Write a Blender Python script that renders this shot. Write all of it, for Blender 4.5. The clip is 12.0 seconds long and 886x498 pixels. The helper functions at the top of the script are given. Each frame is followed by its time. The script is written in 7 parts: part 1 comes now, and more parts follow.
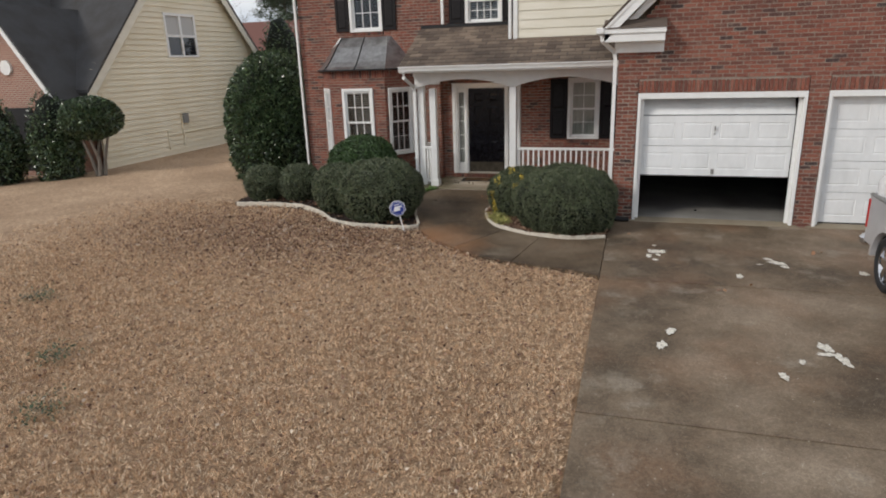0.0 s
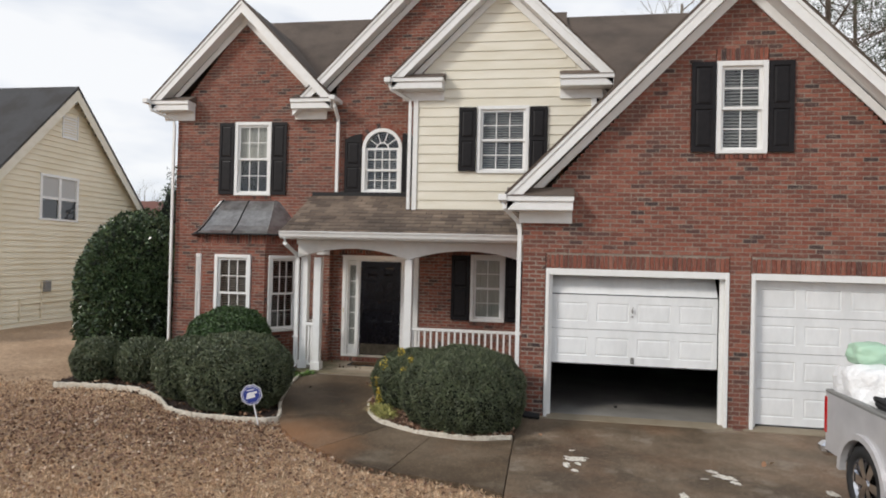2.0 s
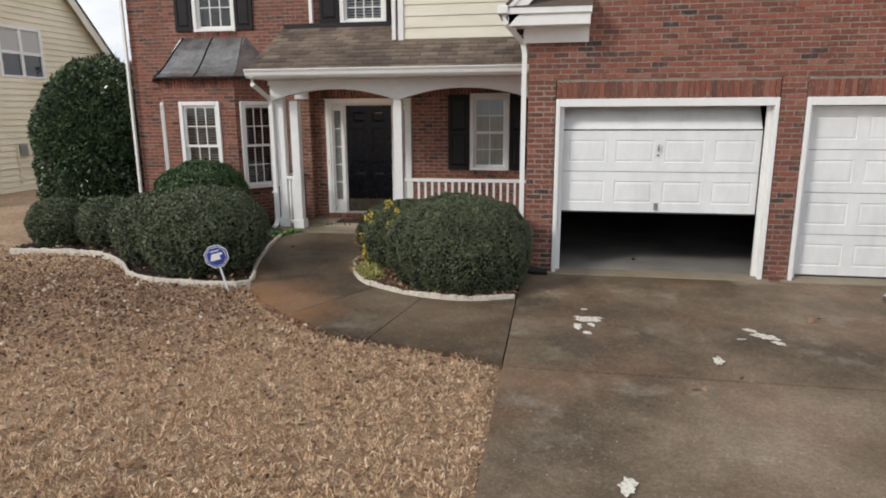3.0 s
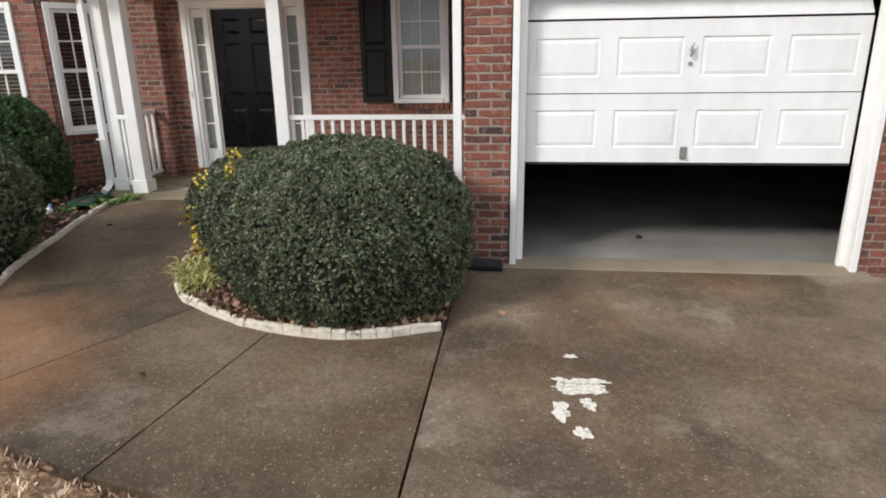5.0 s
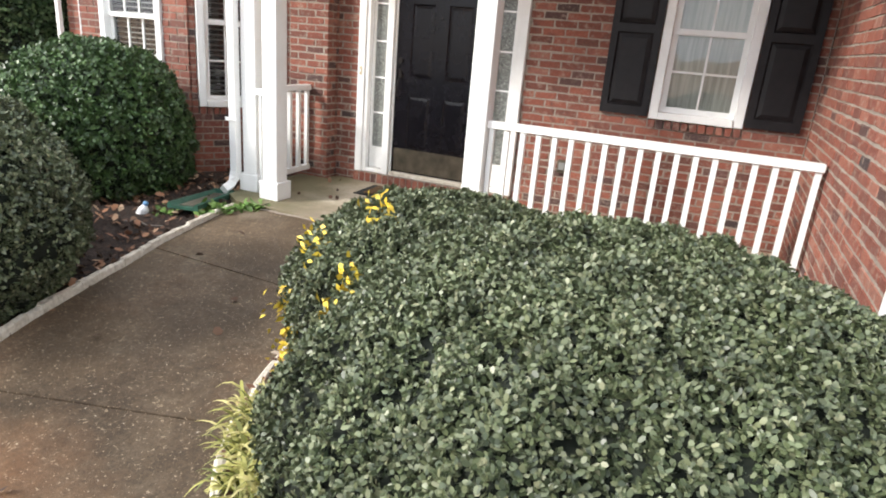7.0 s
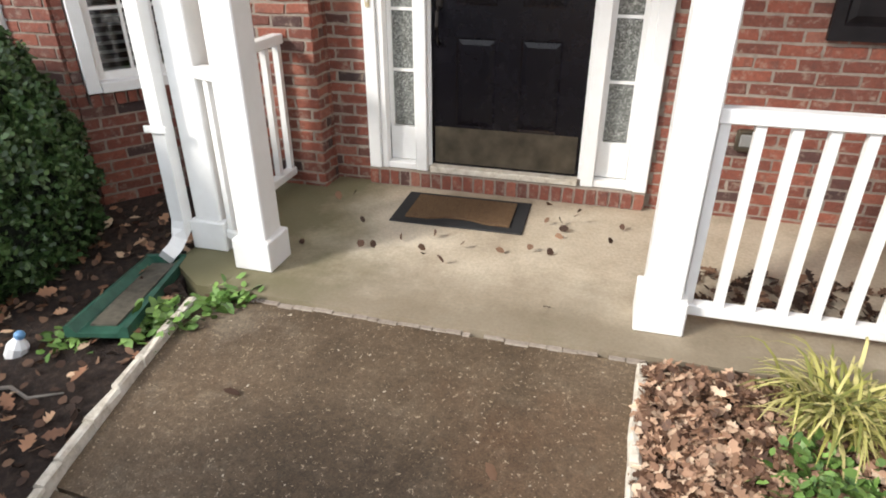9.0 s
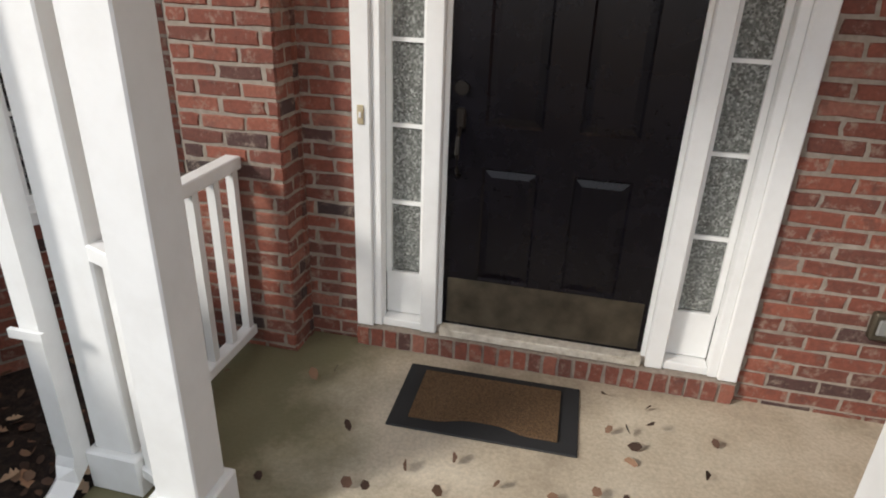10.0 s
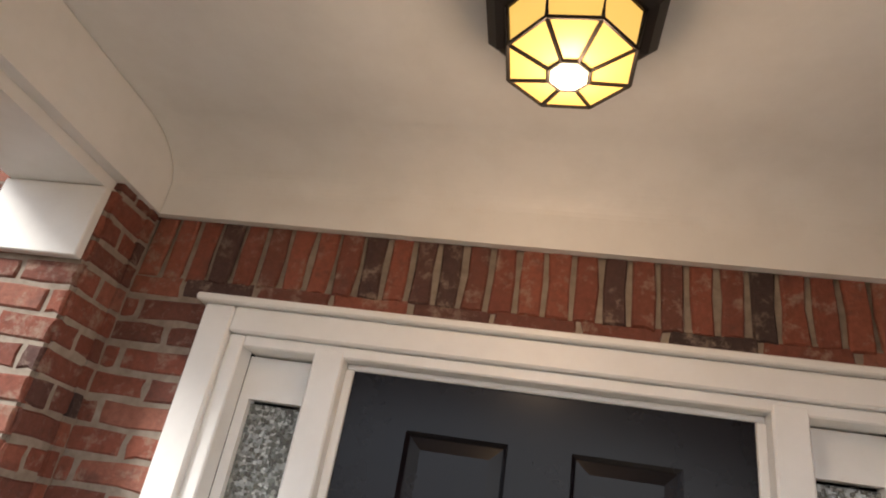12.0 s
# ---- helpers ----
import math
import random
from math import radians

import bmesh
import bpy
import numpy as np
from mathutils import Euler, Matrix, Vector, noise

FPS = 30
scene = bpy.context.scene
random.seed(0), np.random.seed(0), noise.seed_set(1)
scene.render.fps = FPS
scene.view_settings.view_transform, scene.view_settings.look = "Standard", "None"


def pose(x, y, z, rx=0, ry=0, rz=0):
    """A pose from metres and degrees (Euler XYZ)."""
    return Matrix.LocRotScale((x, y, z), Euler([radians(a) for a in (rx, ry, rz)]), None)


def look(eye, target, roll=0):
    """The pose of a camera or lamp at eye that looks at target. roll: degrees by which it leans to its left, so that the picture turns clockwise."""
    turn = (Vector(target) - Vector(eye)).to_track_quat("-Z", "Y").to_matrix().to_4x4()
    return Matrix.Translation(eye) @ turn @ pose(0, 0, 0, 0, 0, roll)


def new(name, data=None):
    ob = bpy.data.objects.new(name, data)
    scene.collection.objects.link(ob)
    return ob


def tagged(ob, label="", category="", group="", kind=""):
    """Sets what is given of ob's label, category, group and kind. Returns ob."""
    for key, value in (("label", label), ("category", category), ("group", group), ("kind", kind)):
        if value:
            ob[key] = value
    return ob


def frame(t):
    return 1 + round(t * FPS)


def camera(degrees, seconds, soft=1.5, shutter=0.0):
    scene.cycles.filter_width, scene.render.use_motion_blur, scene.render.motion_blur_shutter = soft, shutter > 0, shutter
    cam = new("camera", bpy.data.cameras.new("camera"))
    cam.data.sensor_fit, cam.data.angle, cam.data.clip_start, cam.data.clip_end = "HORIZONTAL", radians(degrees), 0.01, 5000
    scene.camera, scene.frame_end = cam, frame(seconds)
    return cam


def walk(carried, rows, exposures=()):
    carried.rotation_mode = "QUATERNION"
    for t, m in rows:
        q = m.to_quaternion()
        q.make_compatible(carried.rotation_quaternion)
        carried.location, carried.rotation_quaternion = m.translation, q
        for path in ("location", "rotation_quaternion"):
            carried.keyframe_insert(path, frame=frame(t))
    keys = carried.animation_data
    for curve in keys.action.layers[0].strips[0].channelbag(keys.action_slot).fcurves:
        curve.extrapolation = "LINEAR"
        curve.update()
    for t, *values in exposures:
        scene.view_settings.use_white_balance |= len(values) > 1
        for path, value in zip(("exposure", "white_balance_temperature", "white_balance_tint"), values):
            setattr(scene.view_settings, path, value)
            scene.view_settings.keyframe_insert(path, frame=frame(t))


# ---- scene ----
cam = camera(70.5, 12.0, soft=1.9)
PATH = [
    (0, (0.764, -12.022, 2.973), (0.195, -10.194, 2.394), -1.9),
    (0.5, (0.857, -11.606, 2.897), (0.295, -9.691, 2.764), 0.8),
    (1, (0.748, -11.075, 2.645), (0.324, -9.124, 2.761), 0.1),
    (1.5, (0.81, -10.524, 2.518), (0.492, -8.552, 2.616), 0.6),
    (2, (0.756, -9.955, 2.435), (0.433, -7.982, 2.456), 1.4),
    (2.5, (0.746, -9.328, 2.326), (0.411, -7.368, 2.105), -1.1),
    (3, (0.778, -8.525, 2.103), (0.435, -6.601, 1.681), -0.3),
    (3.5, (0.887, -7.682, 2.013), (0.68, -5.762, 1.492), -2.2),
    (3.7, (0.881, -7.384, 1.936), (0.688, -5.466, 1.405), -0.6),
    (5.3, (0.773, -4.473, 1.617), (0.516, -2.594, 0.981), -1.2),
    (5.5, (0.665, -4.155, 1.612), (0.337, -2.304, 0.928), -0.4),
    (6, (0.402, -3.41, 1.598), (-0.039, -1.609, 0.849), 4.5),
    (6.5, (0.101, -2.748, 1.589), (-0.417, -0.956, 0.868), 7.5),
    (7, (-0.317, -2.283, 1.546), (-1.022, -0.522, 0.911), 4.8),
    (7.2, (-0.677, -2.157, 1.544), (-1.366, -0.381, 0.937), 4.0),
    (8.8, (-2.005, -0.476, 1.542), (-2.586, 1.22, 0.656), -2.0),
    (9, (-2.184, -0.195, 1.595), (-2.657, 1.508, 0.659), -0.1),
    (9.5, (-2.395, 0.352, 1.626), (-2.847, 2.113, 0.794), 0.8),
    (10, (-2.713, 0.94, 1.766), (-3.107, 2.714, 0.93), 2.1),
    (10.5, (-2.891, 1.389, 1.799), (-3.337, 3.237, 1.177), 3.5),
    (11, (-2.99, 1.655, 1.712), (-3.41, 3.615, 1.62), 2.1),
    (11.5, (-2.951, 1.825, 1.811), (-3.321, 3.702, 2.396), 7.6),
    (12, (-2.827, 1.981, 1.892), (-3.157, 3.746, 2.772), 10.0),
]
EXPOSURES = [(0.0, -0.2), (0.5, 0.0), (1.0, 0.0), (2.5, -0.05), (3.5, 0.1), (5.5, 0.58), (6.5, 1.15), (7.0, 1.35), (7.2, 1.35), (8.8, 1.2), (9.0, 1.15), (9.5, 0.85), (10.0, 0.56), (10.5, 0.72), (11.0, 0.85), (11.5, 1.2), (12.0, 1.25)]
walk(cam, [(t, look(eye, target, roll)) for t, eye, target, roll in PATH], EXPOSURES)

# ---- world, sun ----
world = bpy.data.worlds.new("world")
scene.world = world
world.use_nodes = True
wt = world.node_tree
wt.nodes.clear()
w_out = wt.nodes.new("ShaderNodeOutputWorld")
w_bg = wt.nodes.new("ShaderNodeBackground")
w_sky = wt.nodes.new("ShaderNodeTexSky")
w_sky.sky_type = "NISHITA"
w_sky.sun_disc = False
SUN_ELEV, SUN_TURN = radians(31), radians(227)
w_sky.sun_elevation, w_sky.sun_rotation = SUN_ELEV, SUN_TURN
w_co = wt.nodes.new("ShaderNodeTexCoord")
w_map = wt.nodes.new("ShaderNodeMapping")
w_map.inputs["Scale"].default_value = (1.0, 1.0, 3.0)
w_noise = wt.nodes.new("ShaderNodeTexNoise")
w_noise.inputs["Scale"].default_value = 1.6
w_noise.inputs["Detail"].default_value = 5.0
w_ramp = wt.nodes.new("ShaderNodeValToRGB")
w_ramp.color_ramp.elements[0].position = 0.38
w_ramp.color_ramp.elements[0].color = (5.0, 6.0, 7.7, 1)
w_ramp.color_ramp.elements[1].position = 0.56
w_ramp.color_ramp.elements[1].color = (10.5, 10.6, 10.8, 1)
w_mix = wt.nodes.new("ShaderNodeMix")
w_mix.data_type = "RGBA"
w_mix.inputs["Factor"].default_value = 0.9
wt.links.new(w_co.outputs["Generated"], w_map.inputs["Vector"])
wt.links.new(w_map.outputs["Vector"], w_noise.inputs["Vector"])
wt.links.new(w_noise.outputs["Fac"], w_ramp.inputs["Fac"])
wt.links.new(w_sky.outputs["Color"], w_mix.inputs["A"])
wt.links.new(w_ramp.outputs["Color"], w_mix.inputs["B"])
wt.links.new(w_mix.outputs["Result"], w_bg.inputs["Color"])
w_bg.inputs["Strength"].default_value = 0.10
wt.links.new(w_bg.outputs["Background"], w_out.inputs["Surface"])
sun = new("sun", bpy.data.lights.new("sun", "SUN"))
sun.data.energy = 1.9
sun.data.angle = radians(11)
sun.data.color = (1.0, 0.95, 0.88)
sun_to = Vector((math.sin(SUN_TURN) * math.cos(SUN_ELEV), math.cos(SUN_TURN) * math.cos(SUN_ELEV), math.sin(SUN_ELEV)))
sun.matrix_world = look(sun_to * 50, (0, 0, 0))


# ---- materials ----
class Mat:
    """A small builder round a Principled material."""

    def __init__(self, name, color, rough=0.6, metal=0.0, spec=0.5):
        self.m = bpy.data.materials.new(name)
        self.m.use_nodes = True
        self.nt = self.m.node_tree
        self.b = self.nt.nodes["Principled BSDF"]
        self.b.inputs["Base Color"].default_value = (*color, 1)
        self.b.inputs["Roughness"].default_value = rough
        self.b.inputs["Metallic"].default_value = metal
        self.b.inputs["Specular IOR Level"].default_value = spec

    def node(self, kind, **values):
        n = self.nt.nodes.new(kind)
        for k, v in values.items():
            n.inputs[k.replace("_", " ")].default_value = v
        return n

    def link(self, a, b):
        self.nt.links.new(a, b)

    def coords(self, scale=(1, 1, 1)):
        co = self.node("ShaderNodeTexCoord")
        mp = self.node("ShaderNodeMapping")
        mp.inputs["Scale"].default_value = scale
        geo = self.node("ShaderNodeNewGeometry")
        self.link(geo.outputs["Position"], mp.inputs["Vector"])
        return mp.outputs["Vector"]

    def noise(self, scale, detail=4.0, rough=0.55, vec=None):
        n = self.node("ShaderNodeTexNoise", Scale=scale, Detail=detail, Roughness=rough)
        self.link(vec if vec is not None else self.coords(), n.inputs["Vector"])
        return n.outputs["Fac"]

    def ramp(self, fac, stops):
        r = self.node("ShaderNodeValToRGB")
        e = r.color_ramp.elements
        while len(e) < len(stops):
            e.new(0.5)
        for el, (p, c) in zip(e, stops):
            el.position = p
            el.color = (*c, 1) if len(c) == 3 else c
        self.link(fac, r.inputs["Fac"])
        return r.outputs["Color"]

    def mix(self, fac, a, b, blend="MIX"):
        n = self.node("ShaderNodeMix")
        n.data_type = "RGBA"
        n.blend_type = blend
        for sock, v in (("Factor", fac), ("A", a), ("B", b)):
            if isinstance(v, (int, float)):
                n.inputs[sock].default_value = v
            elif isinstance(v, tuple):
                n.inputs[sock].default_value = (*v, 1)
            else:
                self.link(v, n.inputs[sock])
        return n.outputs["Result"]

    def base(self, col):
        self.link(col, self.b.inputs["Base Color"])
        return self

    def rough(self, fac, lo, hi):
        n = self.node("ShaderNodeMapRange")
        n.inputs["To Min"].default_value, n.inputs["To Max"].default_value = lo, hi
        self.link(fac, n.inputs["Value"])
        self.link(n.outputs["Result"], self.b.inputs["Roughness"])
        return self

    def bump(self, fac, strength=0.3, dist=0.01):
        n = self.node("ShaderNodeBump", Strength=strength, Distance=dist)
        self.link(fac, n.inputs["Height"])
        self.link(n.outputs["Normal"], self.b.inputs["Normal"])
        return self


def make_brick(name, random_from_object):
    m = Mat(name, (0.25, 0.08, 0.05), 0.85)
    if random_from_object:
        r = m.node("ShaderNodeObjectInfo").outputs["Random"]
    else:
        r = m.node("ShaderNodeNewGeometry").outputs["Random Per Island"]
    body = m.ramp(r, [(0.0, (0.048, 0.032, 0.031)), (0.05, (0.091, 0.045, 0.039)), (0.12, (0.153, 0.056, 0.040)), (0.5, (0.206, 0.065, 0.043)), (0.85, (0.274, 0.089, 0.056)), (1.0, (0.293, 0.123, 0.086))])
    fine = m.noise(55.0, 5.0, 0.65)
    col = m.mix(0.55, body, m.mix(1.0, body, m.ramp(fine, [(0.3, (0.55, 0.55, 0.55)), (0.7, (1.25, 1.2, 1.2))]), "MULTIPLY"))
    burnt = m.ramp(m.noise(13.0, 4.0, 0.6), [(0.56, (0, 0, 0)), (0.72, (0.6, 0.6, 0.6))])
    col = m.mix(burnt, col, (0.085, 0.045, 0.040))
    dust = m.ramp(m.noise(17.0, 7.0, 0.75), [(0.53, (0, 0, 0)), (0.66, (0.62, 0.62, 0.62))])
    col = m.mix(dust, col, (0.36, 0.285, 0.225))
    m.base(col).bump(m.noise(26.0, 7.0, 0.7), 0.75, 0.010)
    return m.m


BRICK = make_brick("brick", False)
BRICK_ONE = make_brick("brick_single", True)

m = Mat("mortar", (0.310, 0.275, 0.232), 0.95)
n1 = m.noise(40.0, 5.0)
m.base(m.mix(0.5, m.ramp(n1, [(0.3, (0.215, 0.176, 0.142)), (0.7, (0.404, 0.344, 0.288))]), m.ramp(m.noise(2.5, 5.0), [(0.35, (0.181, 0.146, 0.120)), (0.65, (0.344, 0.297, 0.245))]))).bump(n1, 0.9, 0.006)
MORTAR = m.m

m = Mat("white_paint", (0.80, 0.80, 0.78), 0.45)
n1 = m.noise(7.0, 6.0, 0.65)
m.base(m.ramp(n1, [(0.25, (0.77, 0.765, 0.745)), (0.6, (0.83, 0.83, 0.815))])).rough(n1, 0.35, 0.55).bump(m.noise(90.0), 0.08, 0.002)
WHITE = m.m

m = Mat("garage_door_paint", (0.80, 0.81, 0.81), 0.4)
n1 = m.noise(3.0, 6.0, 0.65, m.coords((1, 1, 0.4)))
m.base(m.ramp(n1, [(0.3, (0.70, 0.71, 0.71)), (0.6, (0.82, 0.83, 0.83))])).bump(m.noise(160.0), 0.06, 0.001)
GARAGE_WHITE = m.m

m = Mat("cream_siding", (0.72, 0.66, 0.50), 0.6)
n1 = m.noise(2.2, 6.0, 0.6, m.coords((0.5, 1, 2)))
m.base(m.ramp(n1, [(0.3, (0.70, 0.655, 0.53)), (0.65, (0.79, 0.75, 0.64))])).bump(m.noise(70.0, 3.0, 0.5, m.coords((0.2, 1, 4))), 0.12, 0.002)
CREAM = m.m

m = Mat("tan_siding", (0.60, 0.50, 0.33), 0.65)
n1 = m.noise(0.8, 5.0)
m.base(m.ramp(n1, [(0.3, (0.74, 0.66, 0.49)), (0.7, (0.83, 0.76, 0.60))]))
TAN = m.m

m = Mat("shutter_paint", (0.012, 0.010, 0.012), 0.42, 0.0, 0.25)
n1 = m.noise(14.0, 5.0)
m.base(m.ramp(n1, [(0.3, (0.006, 0.005, 0.006)), (0.7, (0.014, 0.012, 0.013))])).rough(n1, 0.35, 0.6)
BLACK = m.m

m = Mat("door_paint", (0.008, 0.007, 0.008), 0.24, 0.0, 0.27)
n1 = m.noise(5.0, 6.0, 0.65)
m.base(m.ramp(n1, [(0.35, (0.0036, 0.0031, 0.0052)), (0.75, (0.0070, 0.0060, 0.0092))])).rough(n1, 0.20, 0.34).bump(m.noise(25.0, 3.0), 0.03, 0.002)
DOOR_BLACK = m.m


def make_shingle(name, a, b):
    m = Mat(name, a, 0.95)
    r = m.node("ShaderNodeNewGeometry").outputs["Random Per Island"]
    grain = m.noise(120.0, 4.0, 0.7)
    stain = m.noise(0.9, 5.0, 0.6)
    col = m.ramp(r, [(0.0, a), (1.0, b)])
    col = m.mix(1.0, col, m.ramp(grain, [(0.3, (0.7, 0.7, 0.7)), (0.7, (1.25, 1.25, 1.25))]), "MULTIPLY")
    col = m.mix(m.ramp(stain, [(0.42, (0, 0, 0)), (0.62, (0.55, 0.55, 0.55))]), col, (0.035, 0.028, 0.024))
    m.base(col).bump(grain, 0.4, 0.004)
    return m.m


SHINGLE = make_shingle("brown_shingle", (0.085, 0.064, 0.050), (0.165, 0.125, 0.098))
SHINGLE_PALE = make_shingle("weathered_shingle", (0.115, 0.085, 0.066), (0.27, 0.205, 0.155))
SHINGLE_GREY = make_shingle("grey_shingle", (0.05, 0.05, 0.052), (0.095, 0.094, 0.095))

m = Mat("bay_metal", (0.30, 0.30, 0.29), 0.35, 0.85)
n1 = m.noise(5.0, 6.0, 0.7)
m.base(m.ramp(n1, [(0.3, (0.20, 0.195, 0.19)), (0.55, (0.36, 0.355, 0.35)), (0.8, (0.50, 0.50, 0.49))])).rough(n1, 0.22, 0.42)
BAY_METAL = m.m

def make_concrete(name, k, seed, bloom=0.5, warm=1.0, rusty=None):
    """Old exposed-aggregate slab: broad damp stains, rust bloom, worn pale patches, grit."""
    m = Mat(name, (0.2, 0.17, 0.14), 0.7, 0.0, 0.32)
    mp = m.node("ShaderNodeMapping")
    mp.inputs["Location"].default_value = (seed, seed * 0.7, 0)
    m.link(m.coords(), mp.inputs["Vector"])
    at = mp.outputs["Vector"]
    big = m.noise(0.42, 5.0, 0.6, at)
    mid = m.noise(1.9, 7.0, 0.66, at)
    fine = m.noise(120.0, 4.0, 0.75)
    grit = m.noise(34.0, 6.0, 0.8)
    col = m.ramp(big, [(0.36, (0.038 * k, 0.026 * k, 0.017 * k)), (0.46, (0.094 * k, 0.068 * k, 0.043 * k)), (0.54, (0.179 * k, 0.134 * k, 0.090 * k)), (0.64, (0.301 * k, 0.240 * k, 0.176 * k))])
    col = m.mix(0.38, col, m.ramp(mid, [(0.32, (0.056 * k, 0.042 * k, 0.029 * k)), (0.52, (0.141 * k, 0.108 * k, 0.075 * k)), (0.68, (0.282 * k, 0.230 * k, 0.171 * k))]))
    rust = m.ramp(m.noise(0.62, 5.0, 0.55, at), [(0.50, (0, 0, 0)), (0.66, (bloom, bloom, bloom))])
    col = m.mix(rust, col, (0.254 * k, 0.130 * k, 0.068 * k))
    worn = m.ramp(m.noise(1.1, 6.0, 0.7, at), [(0.57, (0, 0, 0)), (0.66, (0.42, 0.42, 0.42))])
    col = m.mix(worn, col, (0.338 * k, 0.305 * k, 0.248 * k))
    mottle = m.ramp(m.noise(13.0, 7.0, 0.78, at), [(0.50, (0, 0, 0)), (0.70, (0.26, 0.26, 0.26))])
    col = m.mix(mottle, col, (0.310 * k, 0.262 * k, 0.198 * k))
    col = m.mix(1.0, col, m.ramp(grit, [(0.30, (0.66, 0.66, 0.66)), (0.50, (0.97, 0.97, 0.97)), (0.68, (1.38, 1.38, 1.38))]), "MULTIPLY")
    col = m.mix(1.0, col, m.ramp(fine, [(0.28, (0.62, 0.62, 0.62)), (0.5, (1.0, 1.0, 1.0)), (0.70, (1.4, 1.4, 1.4))]), "MULTIPLY")
    fleck = m.ramp(m.noise(23.0, 2.0, 0.9), [(0.70, (0, 0, 0)), (0.745, (0.75, 0.75, 0.75))])
    col = m.mix(fleck, col, (0.58, 0.55, 0.47))
    crumb = m.ramp(m.noise(58.0, 2.0, 0.9), [(0.62, (0, 0, 0)), (0.69, (0.65, 0.65, 0.65))])
    col = m.mix(crumb, col, (0.42, 0.36, 0.27))
    if rusty:
        away = m.node("ShaderNodeVectorMath")
        away.operation = "DISTANCE"
        m.link(m.coords(), away.inputs[0])
        away.inputs[1].default_value = rusty
        wander = m.node("ShaderNodeMath")
        wander.operation = "MULTIPLY_ADD"
        m.link(m.noise(1.7, 5.0, 0.6), wander.inputs[0])
        wander.inputs[1].default_value = 0.9
        m.link(away.outputs["Value"], wander.inputs[2])
        cover = m.node("ShaderNodeMapRange")
        cover.inputs["From Min"].default_value, cover.inputs["From Max"].default_value, cover.inputs["To Max"].default_value = 1.45, 0.55, 0.75
        m.link(wander.outputs["Value"], cover.inputs["Value"])
        col = m.mix(cover.outputs["Result"], col, m.mix(1.0, (0.265, 0.140, 0.070), m.ramp(grit, [(0.3, (0.7, 0.7, 0.7)), (0.68, (1.3, 1.3, 1.3))]), "MULTIPLY"))
    col = m.mix(1.0, col, (0.94 + 0.13 * warm, 1.0, 1.10 - 0.17 * warm), "MULTIPLY")
    m.base(col).rough(big, 0.48, 0.85).bump(grit, 0.6, 0.006)
    return m.m


CONCRETE = make_concrete("concrete_drive", 1.0, 4.3, 0.3, 0.75)
CONCRETE_WALK = make_concrete("concrete_walk", 0.64, 11.9, 0.8, 1.1, (-2.25, -2.15, -0.05))
CONCRETE_DAMP = make_concrete("concrete_damp", 0.64, 2.2, 0.35, 1.1, (-2.6, -1.75, -0.05))

m = Mat("concrete_porch", (0.3, 0.27, 0.22), 0.75)
big = m.noise(1.3, 6.0, 0.62)
fine = m.noise(60.0, 5.0, 0.7)
col = m.ramp(big, [(0.30, (0.26, 0.21, 0.15)), (0.46, (0.46, 0.385, 0.285)), (0.66, (0.60, 0.525, 0.41))])
col = m.mix(1.0, col, m.ramp(fine, [(0.3, (0.8, 0.8, 0.8)), (0.7, (1.15, 1.15, 1.15))]), "MULTIPLY")
sep = m.node("ShaderNodeSeparateXYZ")
m.link(m.coords(), sep.inputs["Vector"])
stain = m.noise(1.9, 6.0, 0.65)


def porch_stain(axis, start, full, amount, colour, under):
    """A blotchy stain that thickens along one axis of the slab."""
    along = m.node("ShaderNodeMapRange")
    along.inputs["From Min"].default_value, along.inputs["From Max"].default_value = start, full
    m.link(sep.outputs[axis], along.inputs["Value"])
    edge = m.node("ShaderNodeMath")
    edge.operation = "MULTIPLY_ADD"
    m.link(stain, edge.inputs[0])
    edge.inputs[1].default_value = 1.5
    m.link(along.outputs["Result"], edge.inputs[2])
    cover = m.node("ShaderNodeMapRange")
    cover.inputs["From Min"].default_value, cover.inputs["From Max"].default_value, cover.inputs["To Max"].default_value = 0.86, 1.55, amount
    m.link(edge.outputs["Value"], cover.inputs["Value"])
    return m.mix(cover.outputs["Result"], under, colour)


col = porch_stain("Y", 2.62, 1.90, 0.72, (0.155, 0.122, 0.078), col)
col = porch_stain("X", -3.10, -3.95, 0.85, (0.120, 0.112, 0.050), col)
m.base(col).bump(fine, 0.25, 0.004)
PORCH_CONC = m.m

m = Mat("garage_floor", (0.22, 0.21, 0.20), 0.6)
big = m.noise(1.0, 5.0)
m.base(m.ramp(big, [(0.3, (0.19, 0.178, 0.16)), (0.7, (0.36, 0.34, 0.31))]))
GARAGE_FLOOR = m.m

m = Mat("dormant_lawn", (0.27, 0.19, 0.11), 0.95)
big = m.noise(0.35, 5.0, 0.6)
mid = m.noise(11.0, 6.0, 0.75)
fine = m.noise(45.0, 6.0, 0.8)
col = m.ramp(fine, [(0.28, (0.25, 0.155, 0.095)), (0.48, (0.56, 0.385, 0.245)), (0.70, (0.80, 0.62, 0.44))])
col = m.mix(1.0, col, m.ramp(mid, [(0.36, (0.60, 0.57, 0.54)), (0.62, (1.2, 1.2, 1.2))]), "MULTIPLY")
col = m.mix(1.0, col, m.ramp(big, [(0.35, (0.70, 0.66, 0.62)), (0.65, (0.97, 0.96, 0.95))]), "MULTIPLY")
m.base(col).bump(fine, 1.0, 0.03)
LAWN = m.m

